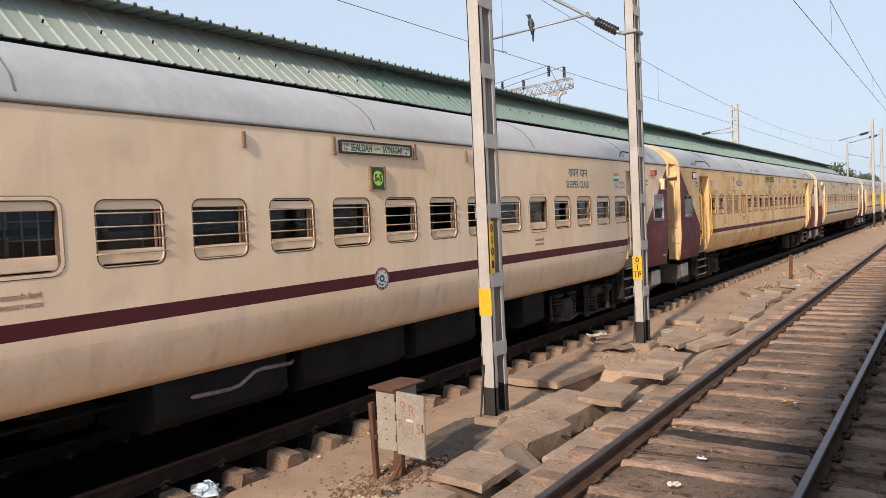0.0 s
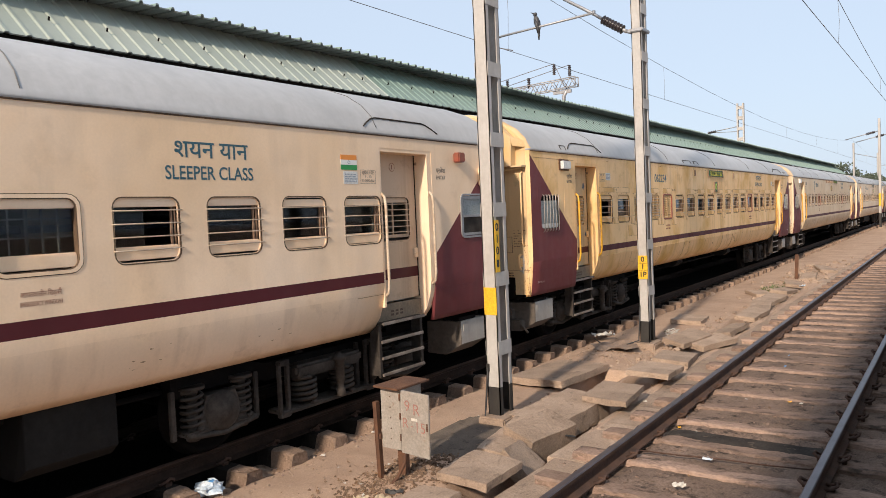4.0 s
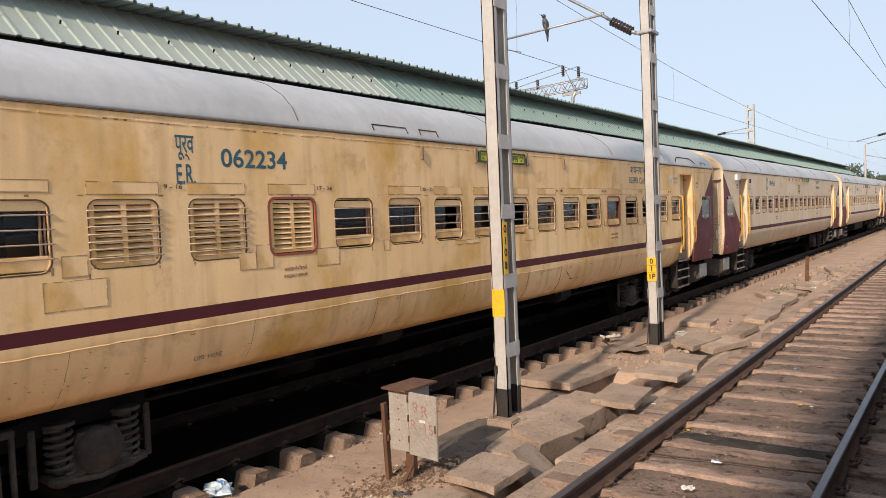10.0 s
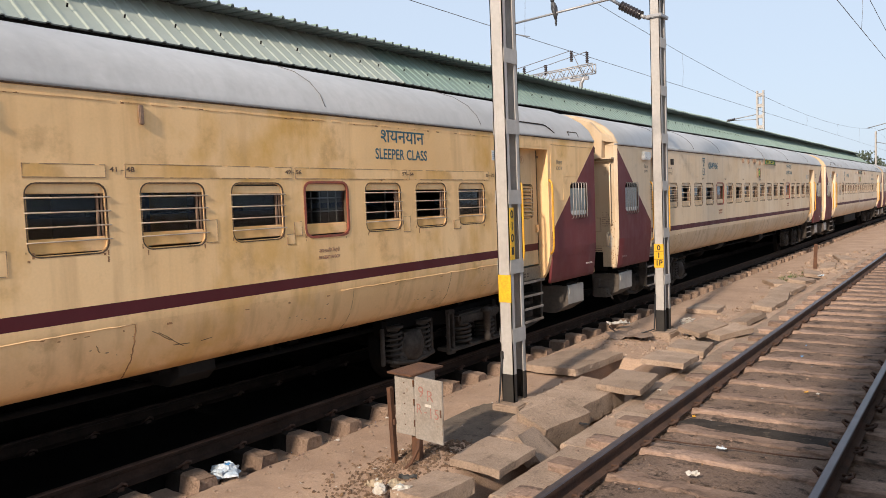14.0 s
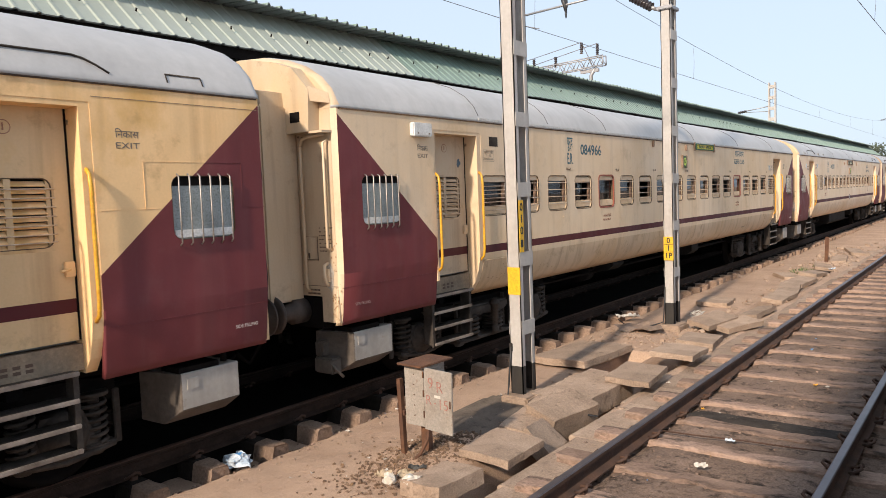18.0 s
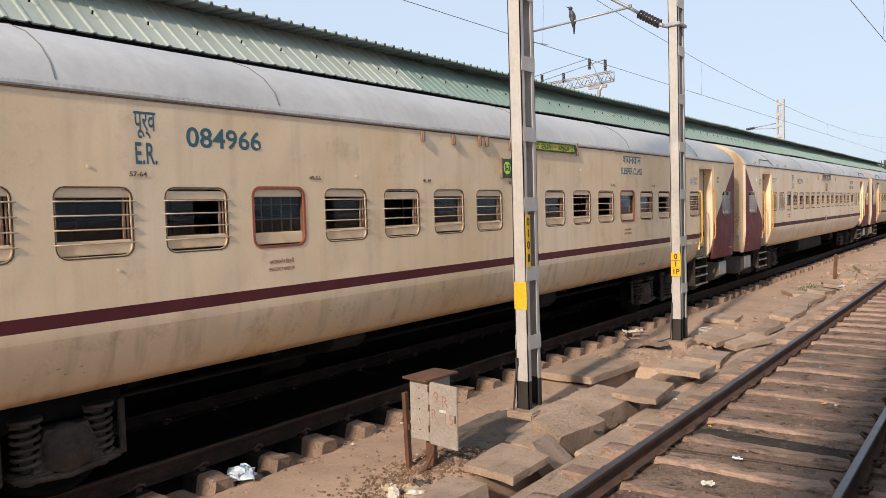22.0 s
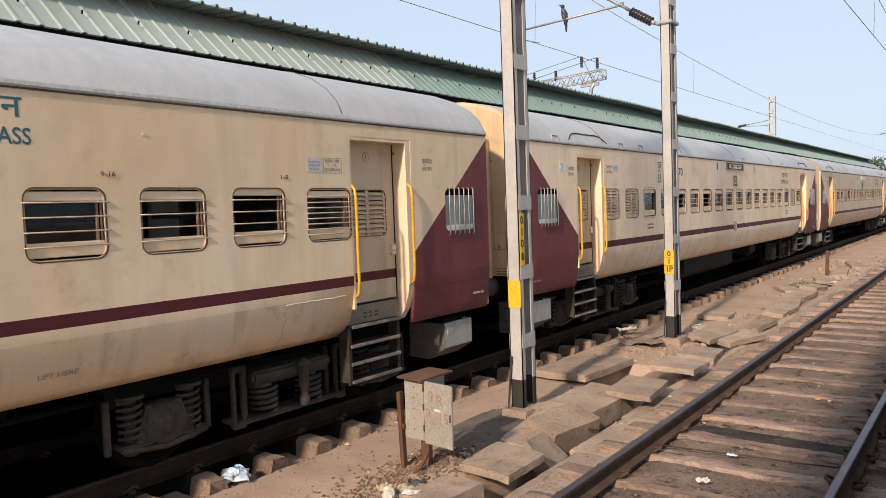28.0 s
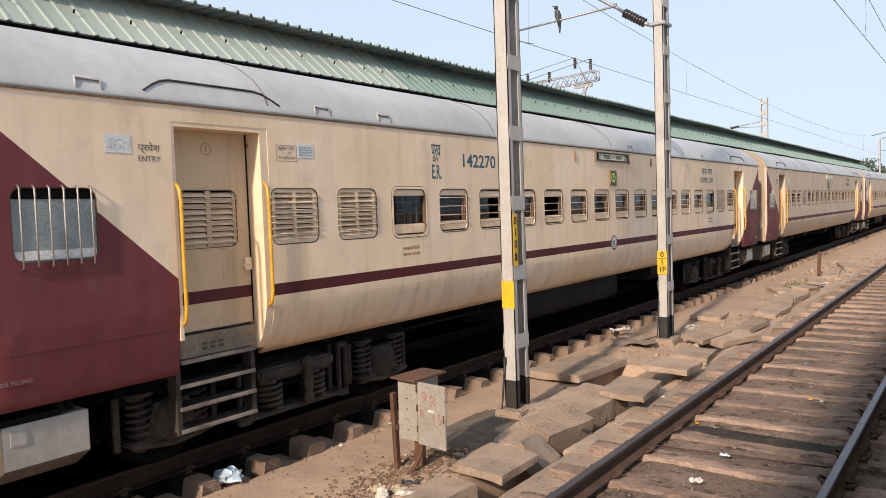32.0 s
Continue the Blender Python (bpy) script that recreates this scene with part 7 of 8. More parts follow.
def build_far_things():
    g = empty("feeder_gantry", Matrix.Translation((0, 55, 0)))
    tagged(g, "pale lattice steel gantry with dark insulators above the canopy", "gantry")
    bm = bmesh.new()
    lattice_beam(bm, (-33.5, 0, 12.1), (-25.4, 0, 12.4), 0.75, 0.6, 9, 0.05)
    part("beam", bm, GALVANISED, g)
    bm = bmesh.new()
    tube(bm, [(-26.2, 0, 12.3), (-26.6, 0, 11.7), (-26.6, 0, 0)], 0.16, 8)
    block(bm, -27.5, -25.9, -0.1, 0.1, 11.95, 12.2)
    part("support", bm, GALVANISED, g)
    for x, z in ((-31.9, 13.0), (-29.8, 12.9), (-27.4, 13.7), (-26.0, 13.4)):
        bm = bmesh.new()
        insulator(bm, (x, 0, z - 0.1), (x, 0, z + 0.75), 0.14, 5)
        part("insulator", bm, CERAMIC, g)
    for pts in (((-33.5, 0, 13.6), (-27.4, 0, 14.5)), ((-33.5, 0, 13.0), (-26.0, 0, 14.2)), ((-27.4, 0, 14.5), (-26.5, 0, 12.6))):
        wire(g, "jumper", pts, 0.03)

    m = empty("traction_mast", Matrix.Translation((-13.95, 60, 0)))
    tagged(m, "distant rust-tinted lattice mast behind the canopy", "traction mast", "traction masts")
    for s in (-1, 1):
        bm = bmesh.new()
        block(bm, s * 0.22 - 0.05, s * 0.22 + 0.05, -0.15, 0.15, 0, 10.07)
        part("channel", bm, MAST_WHITE, m)
    for k in range(12):
        bm = bmesh.new()
        block(bm, -0.22, 0.22, -0.14, 0.14, 0.6 + 0.82 * k, 0.85 + 0.82 * k)
        part("batten", bm, MAST_WHITE, m)
    bm = bmesh.new()
    tube(bm, [(-0.2, 0, 8.3), (-2.2, 0, 8.05)], 0.04, 6)
    tube(bm, [(-0.2, 0, 7.9), (-2.2, 0, 8.0)], 0.03, 6)
    part("bracket_tube", bm, GALVANISED, m)
    bm = bmesh.new()
    insulator(bm, (-1.9, 0, 8.08), (-2.5, 0, 8.0), 0.11, 4)
    part("insulator", bm, CERAMIC, m)

    for x, y, h, label in ((-5.28, 68, 8.6, "distant grey traction mast beside the track"), (-4.95, 72, 8.1, "distant mast with a yellow band and black foot")):
        m = overhead_mast(x, y, h, label, 1.0, ((1.6, 2.6),), 0.5)
        bm = bmesh.new()
        tube(bm, [(-0.1, 0, 7.6), (-2.4, 0, 7.1)], 0.04, 6)
        part("bracket_tube", bm, GALVANISED, m)
        bm = bmesh.new()
        insulator(bm, (-0.3, 0, 7.55), (-0.9, 0, 7.42), 0.11, 4)
        part("insulator", bm, CERAMIC, m)
    for x, y, h in ((-9.6, 92, 8.4), (-10.2, 128, 9.0), (-4.8, 128, 8.5)):
        m = overhead_mast(x, y, h, "distant traction mast at the end of the station", 1.0, (), 0.5)
        bm = bmesh.new()
        tube(bm, [(0.1, 0, 7.2), (2.2, 0, 6.6)], 0.04, 6)
        part("bracket_tube", bm, GALVANISED, m)


def build_tree(x, y, high, wide, seed):
    rng = random.Random(seed)
    t = empty("tree", Matrix.Translation((x, y, -0.2)))
    tagged(t, "dark green leafy tree in the hazy distance", "tree", "trees beyond the station")
    bm = bmesh.new()
    tube(bm, [(0, 0, 0), (0.1, 0, high * 0.3), (0, 0.1, high * 0.6)], [0.25, 0.18, 0.08], 8)
    for k in range(6):
        a = math.tau * k / 6
        tube(bm, [(0.05, 0, high * 0.35), (wide * 0.3 * math.cos(a), wide * 0.3 * math.sin(a), high * 0.7)], [0.10, 0.03], 6)
    part("trunk", bm, BARK, t)
    verts, faces = [], []
    for k in range(2600):
        while True:
            p = Vector((rng.uniform(-1, 1), rng.uniform(-1, 1), rng.uniform(-1, 1)))
            if p.length < 1 and noise.noise((p.x * 2.2 + seed, p.y * 2.2, p.z * 2.2)) > -0.08 and p.length > 0.35:
                break
        c = Vector((p.x * wide / 2, p.y * wide / 2, high * 0.66 + p.z * high * 0.34))
        r = rng.uniform(0.10, 0.24)
        e = Euler((rng.uniform(0, 3), rng.uniform(0, 3), rng.uniform(0, 6))).to_matrix()
        n = len(verts)
        verts += [tuple(c + e @ Vector(q)) for q in ((-r, 0, 0), (0, -r * 0.5, 0.03), (r, 0, 0), (0, r * 0.5, 0.03))]
        faces.append((n, n + 1, n + 2, n + 3))
    mesh = bpy.data.meshes.new("crown")
    mesh.from_pydata(verts, [], faces)
    mesh.materials.append(LEAF)
    part("crown", mesh, None, t)


# ---- things on the ground ----
def build_cabinet():
    cab = empty("relay_cabinet", Matrix.Translation((-4.40, 5.15, -0.2)))
    tagged(cab, "weathered pale trackside cabinet with an open door on an iron post", "cabinet")
    m = pose(0, 0, 0, 0, 0, 0)
    bm = bmesh.new()
    block(bm, -0.12, 0.12, 0.0, 0.33, 0.32, 0.90, m, 0, 0.006)
    body = part("body", bm, CAB_PAINT, cab)
    bm = bmesh.new()
    block(bm, -0.155, 0.16, -0.07, 0.40, 0.905, 0.925, pose(0, 0, 0, 0, 0, -3), 0, 0.004)
    part("cover_plate", bm, RUST, cab, "rusty iron cover plate")
    bm = bmesh.new()
    block(bm, 0.126, 0.47, -0.012, 0.008, 0.315, 0.905, pose(0, 0, 0, 0, 1.2, -4), 0, 0.004)
    door = part("door", bm, CAB_PAINT, cab, "pale door swung open, red hand lettering")
    for z in (0.42, 0.62, 0.80):
        bm = bmesh.new()
        tube(bm, [(0.123, -0.012, z), (0.123, -0.012, z + 0.06)], 0.009, 6)
        part("hinge", bm, RUST, cab)
    bm = bmesh.new()
    block(bm, 0.452, 0.468, -0.05, -0.03, 0.56, 0.63)
    part("hasp", bm, RUST, cab)
    red = surface("red_brush_lettering", (0.31, 0.12, 0.10), (0.38, 0.23, 0.19), 60, 12, 0.7, 0.0, 0.0)
    for text, x, z, size in (("9", 0.225, 0.76, 0.15), ("R", 0.335, 0.735, 0.15), ("R", 0.195, 0.60, 0.13), ("-", 0.275, 0.59, 0.13), ("15", 0.375, 0.575, 0.14)):
        part("brush_letter", lettering(text, size, red, 0.0006, None, -0.001), None, door, "", pose(x, -0.0145 - 0.0698 * x, z, 0, 0, -94))
    bm = bmesh.new()
    block(bm, 0.27, 0.36, -0.036, -0.0345, 0.635, 0.66)
    part("torn_label", bm, PAPER, door)
    for k in range(5):
        bm = bmesh.new()
        disc(bm, 0.006, 0, 0.006, 8)
        part("bolt", bm, RUST, body, "", pose(0.0, -0.002, 0.42 + 0.1 * k, 0, 0, -90))
    bm = bmesh.new()
    block(bm, -0.168, -0.128, -0.03, 0.02, -0.15, 0.76, pose(0, 0, 0, 0, -2, 0))
    block(bm, -0.172, -0.165, -0.03, 0.05, -0.15, 0.76, pose(0, 0, 0, 0, -2, 0))
    block(bm, -0.168, -0.12, -0.02, 0.03, 0.40, 0.45)
    part("post", bm, RUST, cab, "rusty angle-iron post")
    bm = bmesh.new()
    block(bm, 0.0, 0.09, 0.08, 0.14, -0.1, 0.34)
    tube(bm, [(0.12, 0.06, 0.34), (0.125, 0.02, 0.20), (0.10, -0.06, 0.08), (0.02, -0.14, -0.02)], 0.017, 6)
    part("cable_duct", bm, RUST, cab)


def slab(x, y, z, lx, ly, lz, tilt, seed, label="chipped concrete drain slab lying askew"):
    rng = random.Random(seed)
    bm = bmesh.new()
    nx, ny = max(4, round(lx / 0.06)), max(5, round(ly / 0.06))
    grid = {}

    def corner(i, j, k):
        if (i, j, k) not in grid:
            v = Vector((lx * (i / nx - 0.5), ly * (j / ny - 0.5), lz * (k / 2 - 0.5)))
            rim = (i in (0, nx)) + (j in (0, ny)) + (k in (0, 2))
            n = noise.noise_vector((v.x * 9 + seed, v.y * 9, v.z * 9))
            v += n * (0.003, 0.004, 0.007, 0.014)[rim]
            if rim > 1 and rng.random() < 0.22:
                v *= 1 - rng.uniform(0.005, 0.03)
            v += noise.noise_vector((v.x * 2.2, v.y * 2.2, seed)) * (0.016 if i in (0, nx) or j in (0, ny) else 0)
            grid[i, j, k] = bm.verts.new(v)
        return grid[i, j, k]

    for i in range(nx):
        for j in range(ny):
            for k in (0, 2):
                bm.faces.new([corner(i, j, k), corner(i + 1, j, k), corner(i + 1, j + 1, k), corner(i, j + 1, k)])
    for k in range(2):
        for i in range(nx):
            for j in (0, ny):
                bm.faces.new([corner(i, j, k), corner(i + 1, j, k), corner(i + 1, j, k + 1), corner(i, j, k + 1)])
        for j in range(ny):
            for i in (0, nx):
                bm.faces.new([corner(i, j, k), corner(i, j + 1, k), corner(i, j + 1, k + 1), corner(i, j, k + 1)])
    bmesh.ops.recalc_face_normals(bm, faces=bm.faces[:])
    ob = part("concrete_slab", bm, CONCRETE)
    ob.matrix_basis = pose(x, y, z, *tilt)
    tagged(ob, label, "slab", "drain cover slabs")


def build_kerb():
    """A low concrete kerb in lengths, between the near track and the drain."""
    kerb = empty("drain_kerb")
    tagged(kerb, "low worn concrete kerb along the open drain", "kerb", "", "structure")
    rng = random.Random(17)
    y = 2.2
    while y < 34:
        long = rng.uniform(0.8, 1.7)
        a = drain_edge(y + long / 2) + rng.uniform(-0.015, 0.015)
        bm = bmesh.new()
        n = max(3, round(long / 0.12))
        rows = []
        for k in range(n + 1):
            v = y + (long - 0.012) * k / n
            rough = [0.012 * noise.noise((v * 6, q * 3.1, 9)) for q in range(4)]
            rows.append([bm.verts.new(p) for p in ((a + 0.03, v, -0.55), (a + rough[0], v, -0.275 + rough[1]), (a + 0.02 + rough[2], v, -0.252 + rough[3] * 0.5),
                                                   ((a - 3.1) / 2, v, -0.248 + rough[0] * 0.5), (-3.02, v, -0.256 + rough[1] * 0.5), (-3.02, v, -0.5))])
        for q, w in zip(rows, rows[1:]):
            for k in range(5):
                bm.faces.new((q[k], q[k + 1], w[k + 1], w[k]))
        bm.faces.new(rows[0])
        bm.faces.new(rows[-1])
        bmesh.ops.recalc_face_normals(bm, faces=bm.faces[:])
        part("kerb_length", bm, CONCRETE, kerb)
        y += long


def mud_patch(x0, x1, y0, y1, seed, material=MUD, label="dark oily mud lying between the sleepers"):
    """A thin dark sheet with a ragged rim: oily mud, and the cabinet's painted shadow."""
    bm = bmesh.new()
    mid = bm.verts.new(((x0 + x1) / 2, (y0 + y1) / 2, -0.195))
    rim = []
    for k in range(72):
        a = math.tau * k / 72
        c, s = math.cos(a), math.sin(a)
        r = 1 + 0.16 * noise.noise((c * 2.5 + seed, s * 2.5, seed)) + 0.12 * noise.noise((c * 11 + seed, s * 9, 4))
        px = (x0 + x1) / 2 + (x1 - x0) / 2 * r * math.copysign(abs(c) ** 0.3, c)
        py = (y0 + y1) / 2 + (y1 - y0) / 2 * r * math.copysign(abs(s) ** 0.3, s)
        rim.append(bm.verts.new((px, py, -0.208)))
    for p, q in zip(rim, rim[1:] + rim[:1]):
        bm.faces.new((mid, p, q))
    tagged(part("mud_patch", bm, material), label, "mud", "", "structure")


def rubble(name, label, spots, material, seed, flat=0.7):
    """Broken lumps scattered over stretches of the ground, as one loose mass."""
    rng = random.Random(seed)
    bm = bmesh.new()
    for x, y, sx, sy, count, lo, hi in spots:
        for _ in range(count):
            px, py = rng.gauss(x, sx), rng.gauss(y, sy)
            r = rng.uniform(lo, hi)
            vs = block(bm, -r, r, -r * rng.uniform(0.5, 1), r, -r * flat, r * flat)
            m = pose(px, py, ground_height(px, py) + r * 0.25, rng.uniform(-40, 40), rng.uniform(-40, 40), rng.uniform(0, 360))
            for v in vs:
                v.co = m @ (v.co * rng.uniform(0.7, 1.15))
    tagged(part(name, bm, material), label, "rubble", "", "stuff")


def crumpled(name, label, category, x, y, z, size, material, seed, flat=0.4, turn=0):
    bm = bmesh.new()
    bmesh.ops.create_icosphere(bm, subdivisions=3, radius=1)
    for v in bm.verts:
        n = noise.noise_vector(v.co * 1.9 + Vector((seed, 0, 0)))
        n2 = noise.noise_vector(v.co * 5 + Vector((seed, 3, 0)))
        v.co = v.co + n * 0.55 + n2 * 0.18
        v.co = Vector((v.co.x * size, v.co.y * size * 0.7, max(v.co.z, -0.5) * size * flat))
    ob = part(name, bm, material)
    ob.matrix_basis = pose(x, y, z, 0, 0, turn)
    return tagged(ob, label, category)


def litter_sheet(name, label, x, y, z, w, d, material, seed, turn, wave=0.35):
    bm = bmesh.new()
    n = 6
    rows = [[bm.verts.new((w * (i / n - 0.5), d * (j / n - 0.5), wave * w * noise.noise((i * 0.6 + seed, j * 0.6, 0)) + 0.02)) for i in range(n + 1)] for j in range(n + 1)]
    for j in range(n):
        for i in range(n):
            bm.faces.new((rows[j][i], rows[j][i + 1], rows[j + 1][i + 1], rows[j + 1][i]))
    ob = part(name, bm, material)
    mod = ob.modifiers.new("sheet", "SOLIDIFY")
    mod.thickness = 0.002
    ob.matrix_basis = pose(x, y, z, 0, 0, turn)
    tagged(ob, label, "litter")


def build_crow(x, y, z):
    bird = empty("crow", pose(x, y, z, 0, 38, 15))
    tagged(bird, "grey-necked crow perched on the cantilever tube", "bird")
    bm = bmesh.new()
    tube(bm, [(-0.13, 0, 0.20), (-0.10, 0, 0.185), (-0.03, 0, 0.13), (0.06, 0, 0.05), (0.12, 0, -0.03)], [0.02, 0.045, 0.065, 0.05, 0.02], 10)
    part("body", bm, FEATHER, bird)
    bm = bmesh.new()
    bmesh.ops.create_icosphere(bm, subdivisions=2, radius=0.042, matrix=Matrix.Translation((-0.145, 0, 0.225)))
    part("head", bm, FEATHER, bird)
    bm = bmesh.new()
    tube(bm, [(-0.175, 0, 0.225), (-0.245, 0, 0.21)], [0.015, 0.002], 6)
    part("beak", bm, CERAMIC, bird)
    bm = bmesh.new()
    tube(bm, [(0.10, 0, 0.0), (0.16, 0, -0.07), (0.205, 0, -0.125)], [0.018, 0.022, 0.012], 6)
    part("tail", bm, FEATHER, bird)
    for s in (-1, 1):
        bm = bmesh.new()
        tube(bm, [(0.0, s * 0.02, 0.07), (0.01, s * 0.02, 0.0)], 0.006, 5)
        part("leg", bm, CERAMIC, bird)
        bm = bmesh.new()
        tube(bm, [(-0.08, s * 0.05, 0.15), (0.02, s * 0.065, 0.08), (0.16, s * 0.03, -0.05)], [0.015, 0.035, 0.006], 6)
        part("wing", bm, FEATHER, bird)


build_ground()
# ballast strip coloured near black for the shade under the train
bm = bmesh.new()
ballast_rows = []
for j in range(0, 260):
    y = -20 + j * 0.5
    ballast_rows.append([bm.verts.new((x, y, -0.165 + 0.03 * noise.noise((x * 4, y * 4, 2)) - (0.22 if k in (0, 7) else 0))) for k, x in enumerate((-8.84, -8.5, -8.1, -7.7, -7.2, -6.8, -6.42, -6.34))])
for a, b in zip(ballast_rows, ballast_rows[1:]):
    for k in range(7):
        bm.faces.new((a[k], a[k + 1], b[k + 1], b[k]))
tagged(part("ballast_bed", bm, UNDER_TRAIN_BLACK), "near-black ballast between the rails, train shade in its colour", "ballast", "", "structure")
build_masts()
catenary("overhead contact line with droppers above the train's track", -7.2, 5.52, 7.05, [-40, 12.65, 68, 128, 190], 0.1)
catenary("overhead contact line with droppers above the near track", -1.9, 5.33, 6.75, [-40, 7.45, 60, 120, 180], 0.05)
build_far_canopy()
build_near_platform()
build_far_things()
for x, y, h, w, seed in ((-12.5, 105, 7.2, 6.5, 1), (-15.0, 112, 6.6, 6, 2), (-10.5, 120, 6.0, 5, 3), (-6.5, 190, 7.0, 9, 4)):
    build_tree(x, y, h, w, seed)
build_cabinet()
for n, (x, y, z, lx, ly, lz, tilt) in enumerate((
        (-3.73, 5.63, -0.115, 0.54, 0.66, 0.075, (1, 3, 1)), (-3.76, 4.72, -0.15, 0.44, 0.60, 0.14, (-2, -3, -2)), (-4.03, 6.78, -0.20, 0.42, 1.10, 0.12, (2, 6, 8)),
        (-5.03, 9.90, -0.185, 0.90, 1.50, 0.10, (-1, -1, -3)), (-3.67, 8.74, -0.085, 0.56, 0.80, 0.075, (2, 1, 4)), (-3.66, 10.24, -0.08, 0.62, 0.78, 0.075, (-2, 2, 3)),
        (-4.02, 12.97, -0.08, 0.44, 0.90, 0.085, (4, 10, -16)), (-3.64, 13.12, -0.15, 0.40, 0.88, 0.10, (3, 6, -24)), (-3.80, 11.58, -0.17, 0.56, 0.95, 0.10, (-2, 3, 8)),
        (-4.83, 15.82, -0.19, 0.64, 0.92, 0.09, (0, 2, 5)), (-3.75, 16.75, -0.15, 0.42, 1.20, 0.09, (2, 6, -3)), (-3.70, 14.70, -0.18, 0.36, 1.05, 0.09, (2, -6, -6)),
        (-3.86, 18.1, -0.15, 0.44, 1.0, 0.09, (4, 4, 8)), (-3.92, 19.5, -0.15, 0.46, 1.1, 0.09, (2, 5, -6)), (-3.95, 21.4, -0.15, 0.44, 1.2, 0.09, (-3, 6, -4)),
        (-4.05, 23.3, -0.16, 0.46, 0.9, 0.09, (2, 8, 12)), (-4.0, 25.6, -0.16, 0.46, 1.3, 0.09, (3, -5, 6)), (-3.95, 28.5, -0.15, 0.5, 1.1, 0.09, (4, 7, 20)), (-4.5, 21.0, -0.20, 0.5, 1.0, 0.09, (1, 2, 30)))):
    slab(x, y, z, lx, ly, lz, tilt, n + 3)
slab(-3.86, 7.05, -0.21, 0.42, 0.75, 0.30, (3, 14, -12), 41, "broken concrete lump tipped into the drain")
slab(-3.70, 6.33, -0.25, 0.36, 0.50, 0.16, (-6, 38, 4), 43, "broken concrete lump tipped into the drain")
slab(-4.08, 8.05, -0.25, 0.62, 1.40, 0.26, (1, 4, -4), 47, "crumbling lump of the drain's broken wall")
build_kerb()
mud_patch(-2.68, -1.04, 7.64, 8.02, 1)
# thin grey sheet laid where the cabinet casts its shadow
mud_patch(-4.98, -4.18, 5.95, 7.55, 3, CABINET_SHADE, "painted grey shadow beside the cabinet")
rubble("rubble_patches", "broken concrete lumps and clods around the drain", ((-4.25, 8.3, 0.22, 0.4, 130, 0.006, 0.03), (-3.75, 7.9, 0.10, 0.4, 90, 0.01, 0.04), (-4.1, 7.3, 0.3, 0.4, 60, 0.01, 0.04), (-5.0, 11.5, 0.4, 0.6, 140, 0.008, 0.025),
       (-4.3, 12.0, 0.4, 0.8, 120, 0.01, 0.035), (-4.0, 15.5, 0.3, 2.0, 120, 0.01, 0.05), (-4.2, 26.0, 0.4, 3.0, 160, 0.02, 0.08), (-5.7, 8.0, 0.15, 3.5, 160, 0.005, 0.018), (-4.9, 7.0, 0.6, 3.5, 110, 0.004, 0.010)), CONCRETE, 5)
rubble("debris_heap", "brown crumbled debris and dry leaves round the cabinet", ((-4.38, 5.25, 0.24, 0.30, 520, 0.004, 0.016), (-4.42, 4.75, 0.25, 0.32, 520, 0.004, 0.014), (-4.28, 5.7, 0.18, 0.3, 160, 0.006, 0.022)), DEBRIS, 6)
rubble("cinders", "dark cinders and small stones beside the rails", ((-5.95, 6.0, 0.12, 2.0, 200, 0.006, 0.02), (-1.9, 9.0, 0.7, 4.0, 420, 0.004, 0.014), (-3.0, 8.0, 0.2, 2.5, 120, 0.006, 0.02)), SLEEPER, 8)
bag = crumpled("plastic_bag", "crumpled white and blue polythene bag on the dirt", "bag", -5.90, 4.18, -0.22, 0.14, BAG, 4, 0.65, 20)
for k in range(5):
    bm = bmesh.new()
    block(bm, -0.03, 0.03, -0.006, 0.006, 0, 0.002)
    part("print", bm, BAG_BLUE, bag, "", pose(0.05 + 0.012 * (k % 2), -0.05 + 0.02 * k, 0.092 - 0.004 * k, 10, 20, 30))
crumpled("food_packet", "crumpled yellow foil packet in the drain", "litter", -3.55, 8.95, -0.2, 0.05, RAIL_YELLOW, 9)
litter_sheet("paper_scrap", "torn white and red wrapper on a sleeper", -2.05, 6.24, -0.17, 0.11, 0.09, PAPER, 2, 30)
litter_sheet("food_tray", "flat pale plastic food tray between sleepers", -2.03, 7.05, -0.18, 0.09, 0.06, BAG, 5, 10)
litter_sheet("newspaper_sheet", "pale torn sheet lying by the mast", -5.70, 13.15, -0.16, 0.42, 0.22, PAPER, 7, 60, 0.22)
litter_sheet("tin_sheet", "bent dusty tin sheet half buried by the mast", -5.02, 12.05, -0.15, 0.75, 0.60, TIN, 23, 35, 0.12)
litter_sheet("plastic_scrap", "white plastic scrap beside the track", -3.75, 22.9, -0.18, 0.16, 0.14, BAG, 9, 0)
for k, (x, y, r) in enumerate(((-4.10, 4.42, 0.07), (-3.92, 4.50, 0.075))):
    crumpled("crushed_cup", "crushed white paper cup on the rubble", "cup", x, y, -0.1, r, PAPER, 20 + k, 0.8, 40 * k)
litter_sheet("leaf_plate", "torn brown leaf plate on the rubble", -4.26, 4.52, -0.14, 0.13, 0.10, CARD, 11, 20)
litter_sheet("leaf_plate", "torn brown leaf plate on the rubble", -4.06, 4.60, -0.12, 0.13, 0.11, CARD, 13, 60)
litter_sheet("black_wrapper", "black plastic wrapper on the rubble", -4.05, 4.74, -0.10, 0.16, 0.07, INK_BLACK, 17, 35)
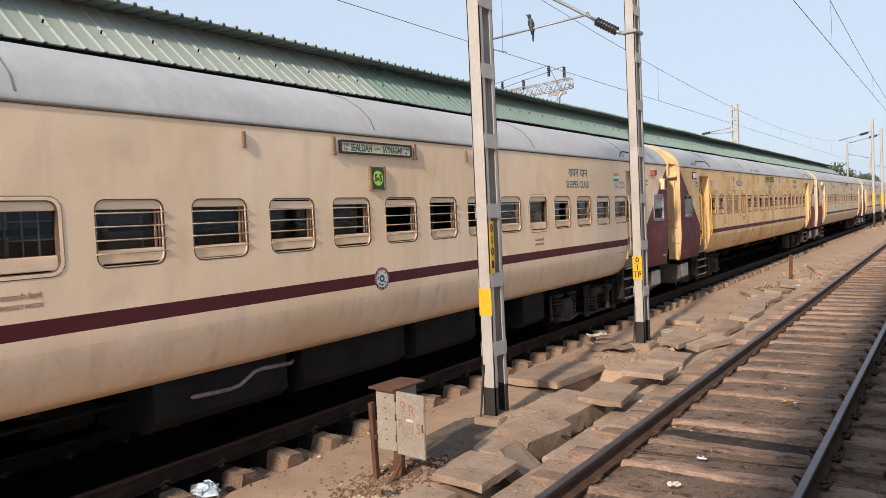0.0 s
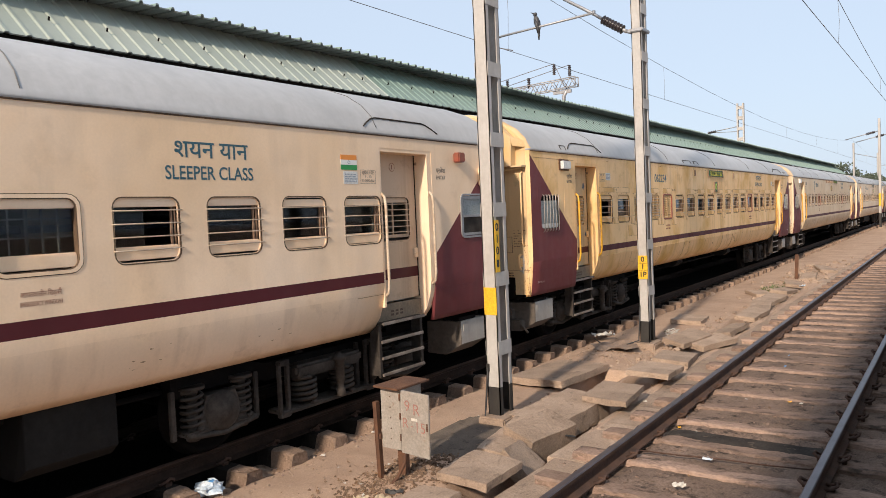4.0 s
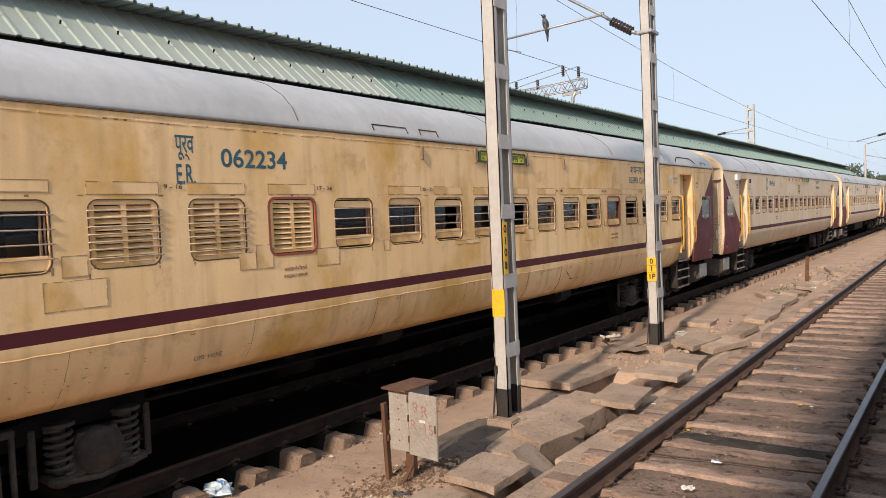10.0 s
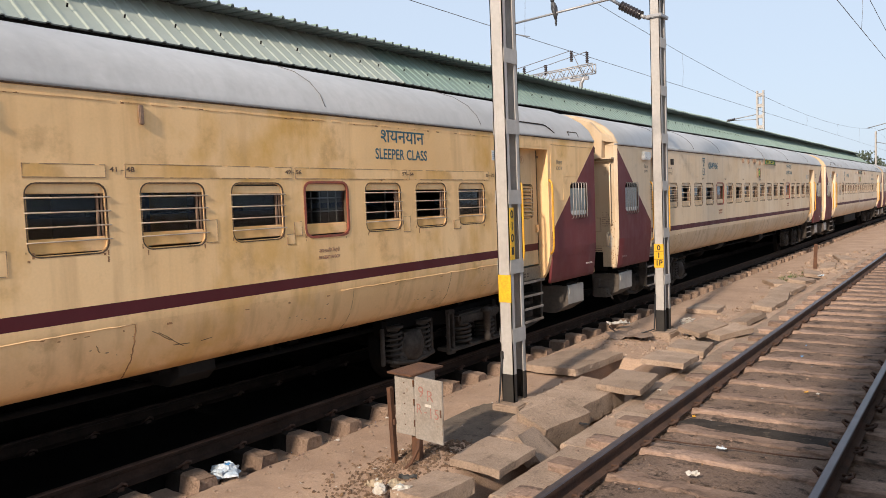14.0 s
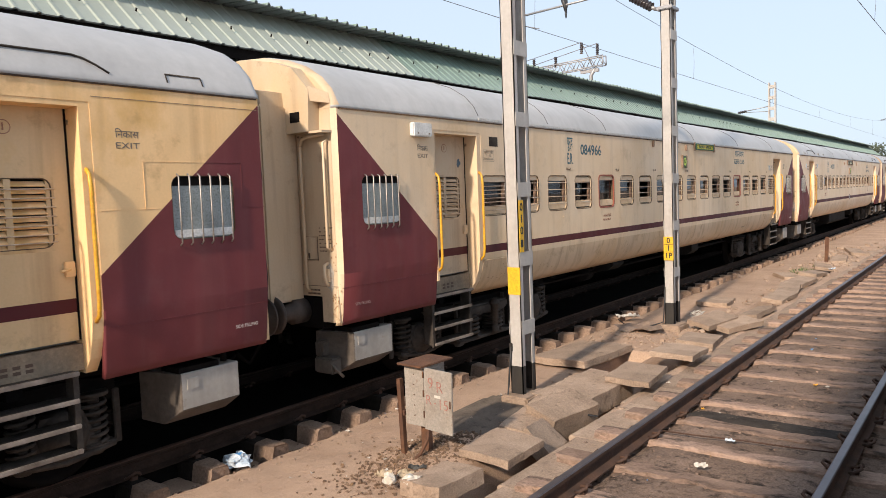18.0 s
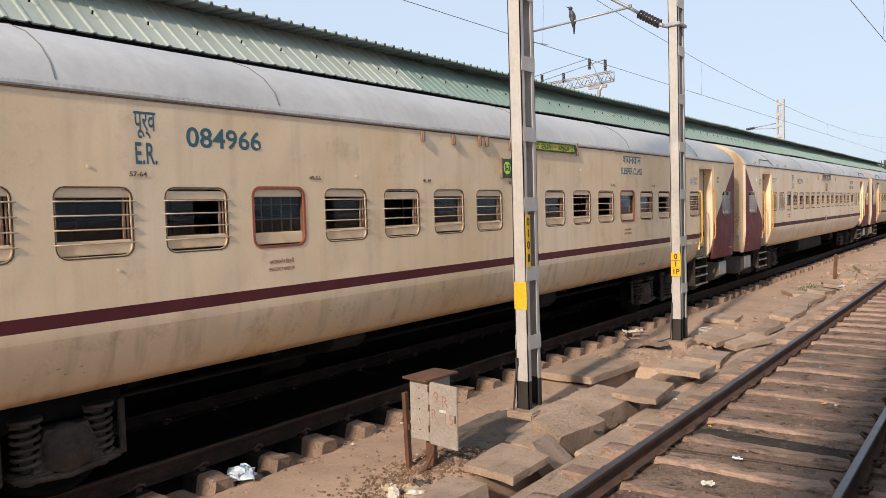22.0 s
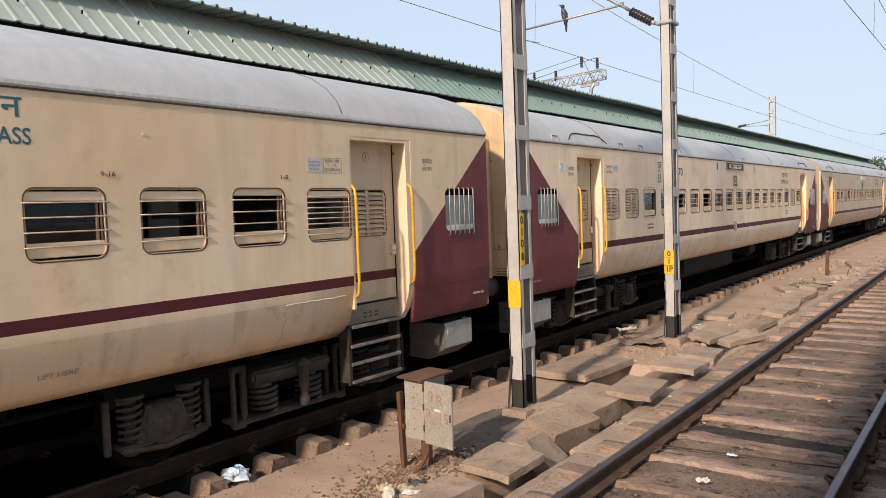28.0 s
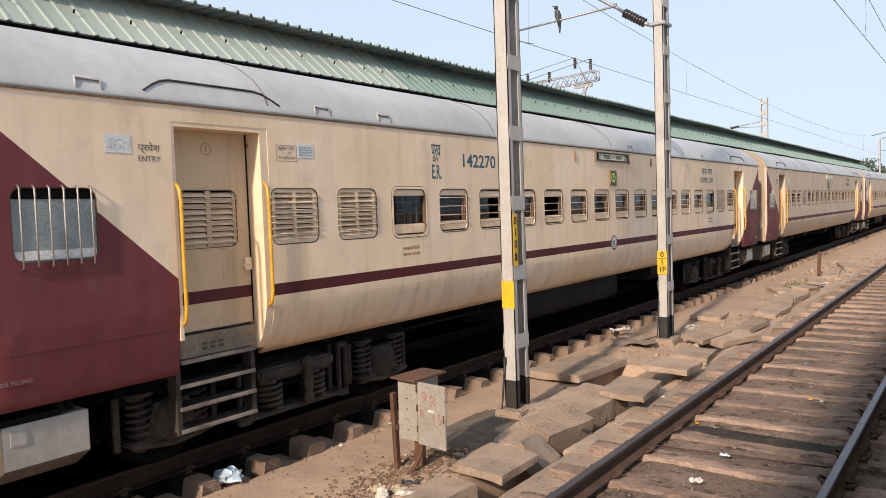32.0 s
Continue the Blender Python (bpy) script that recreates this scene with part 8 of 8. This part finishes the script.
for x, y, s in ((-2.62, 8.06, 3), (-2.42, 8.01, 4), (-3.40, 9.10, 5), (-1.75, 9.65, 6), (-1.62, 9.62, 7), (-3.28, 6.15, 8), (-4.2, 14.2, 9), (-5.7, 5.5, 10), (-5.75, 6.4, 11)):
    litter_sheet("paper_scrap", "small scrap of pale litter", x, y, ground_height(x, y) + 0.012, 0.05, 0.035, PAPER if s % 3 else RAIL_YELLOW, s, 37 * s)
bm = bmesh.new()
tube(bm, [(-2.68, 7.0, -0.165), (-2.3, 7.02, -0.158), (-1.9, 7.10, -0.16), (-1.5, 7.12, -0.157), (-1.16, 7.19, -0.16), (-1.08, 7.30, -0.16)], 0.008, 5)
tagged(part("loose_wire", bm, RAIL_RUST), "rusty loose wire lying across the sleepers", "wire")
bm = bmesh.new()
block(bm, -0.055, 0.055, -0.04, 0.04, -0.4, 0.76, None, 0, 0.012)
tagged(part("marker_post", bm, RUST, None, "", pose(-4.36, 25.6, -0.2, 0, 2, 10)), "short brown marker post in the dirt", "post")
build_crow(-6.70, 12.65, 5.84)

rng = random.Random(31)
bm = bmesh.new()
for k in range(90):
    x, y = rng.gauss(-4.42, 0.16), rng.gauss(22.4, 0.7)
    z, a, h = ground_height(x, y), rng.uniform(0, 6.28), rng.uniform(0.03, 0.10)
    d = Vector((math.cos(a), math.sin(a), 0))
    s = Vector((-d.y, d.x, 0)) * 0.012
    p = Vector((x, y, z))
    bm.faces.new([bm.verts.new(q) for q in (p - s, p + s, p + d * h * 0.5 + s * 0.8 + Vector((0, 0, h * 0.7)), p + d * h + Vector((0, 0, h)), p + d * h * 0.5 - s * 0.8 + Vector((0, 0, h * 0.7)))])
tagged(part("weed_patch", bm, WEED), "small patch of low green weeds in the dirt", "weeds", "", "stuff")
bm = bmesh.new()
pts = []
for k in range(46):
    a = k * 0.83
    pts.append((-4.62 + 0.15 * math.cos(a) * (0.6 + 0.4 * math.sin(k * 1.7)), 13.95 + 0.26 * math.sin(a) * (0.6 + 0.4 * math.cos(k * 2.3)), -0.16 + 0.05 * math.sin(k * 1.3)))
tube(bm, pts, 0.005, 5)
tagged(part("wire_tangle", bm, PAPER), "tangle of thin pale plastic twine on the ground", "twine")

bm = bmesh.new()
rng = random.Random(77)
for x, y, sx, sy, count, kinds in ((-4.6, 5.0, 0.35, 0.45, 110, (2, 2, 2, 0)), (-5.95, 6.5, 0.10, 2.5, 60, (0, 1, 2)), (-4.3, 8.0, 0.5, 0.8, 40, (2, 2, 0)), (-4.9, 12.0, 0.5, 1.2, 50, (0, 2, 2)),
                                    (-3.9, 15.0, 0.5, 3.0, 60, (0, 2, 2)), (-2.0, 8.0, 0.6, 2.5, 36, (0, 2, 2, 1)), (-4.2, 24.0, 0.6, 5.0, 60, (0, 2))):
    for _ in range(count):
        px, py = rng.gauss(x, sx), rng.gauss(y, sy)
        r = rng.uniform(0.010, 0.030)
        m = pose(px, py, ground_height(px, py) + 0.012, rng.uniform(-30, 30), rng.uniform(-30, 30), rng.uniform(0, 360))
        f = bm.faces.new([bm.verts.new(m @ Vector(q)) for q in ((-r, -r * 0.3, 0.004), (0, -r * 0.5, 0), (r, 0, 0.006), (r * 0.2, r * 0.5, 0), (-r * 0.7, r * 0.35, 0.003))])
        f.material_index = rng.choice(kinds)
tagged(part("scattered_litter", bm, [PAPER, BAG_BLUE, DRY_LEAF]), "scattered dry leaves and scraps of paper litter", "litter", "", "stuff")

# ---- tracks, with every sleeper ----
build_track(TRAIN_X, "broad-gauge track with rusty rails on concrete sleepers under the train", RAIL_RUST, 0.66, -8.59, -0.165, 0.01)
build_track(NEAR_X, "broad-gauge track with worn rails on brown concrete sleepers", RAIL_TOP, 0.786, -17.594, -0.172, 0.03)

# ---- what moves ----
RUN = (-0.0, -2.021, -4.028, -6.022, -8.005, -9.975, -11.943, -13.912, -15.873, -17.826, -19.772, -21.707, -23.641, -25.577, -27.501, -29.405, -31.29, -33.167, -35.043, -36.923, -38.802, -40.679, -42.555, -44.406, -46.236, -48.095, -49.915, -51.71, -53.512, -55.36, -57.203, -59.036, -60.862)


def motions():
    for coach, first in COACHES:
        walk(coach, [(float(t), pose(TRAIN_X, first + d, 0)) for t, d in enumerate(RUN)])
    for w in WHEELS[:20]:
        y = w.location.y
        rows = []
        for k in range(129):
            t = k * 0.25
            i = min(int(t), 31)
            d = RUN[i] + (RUN[i + 1] - RUN[i]) * (t - i)
            rows.append((t, pose(0, y, 0.457) @ Matrix.Rotation(d / 0.457 * -1, 4, "X")))
        walk(w, rows)


motions()
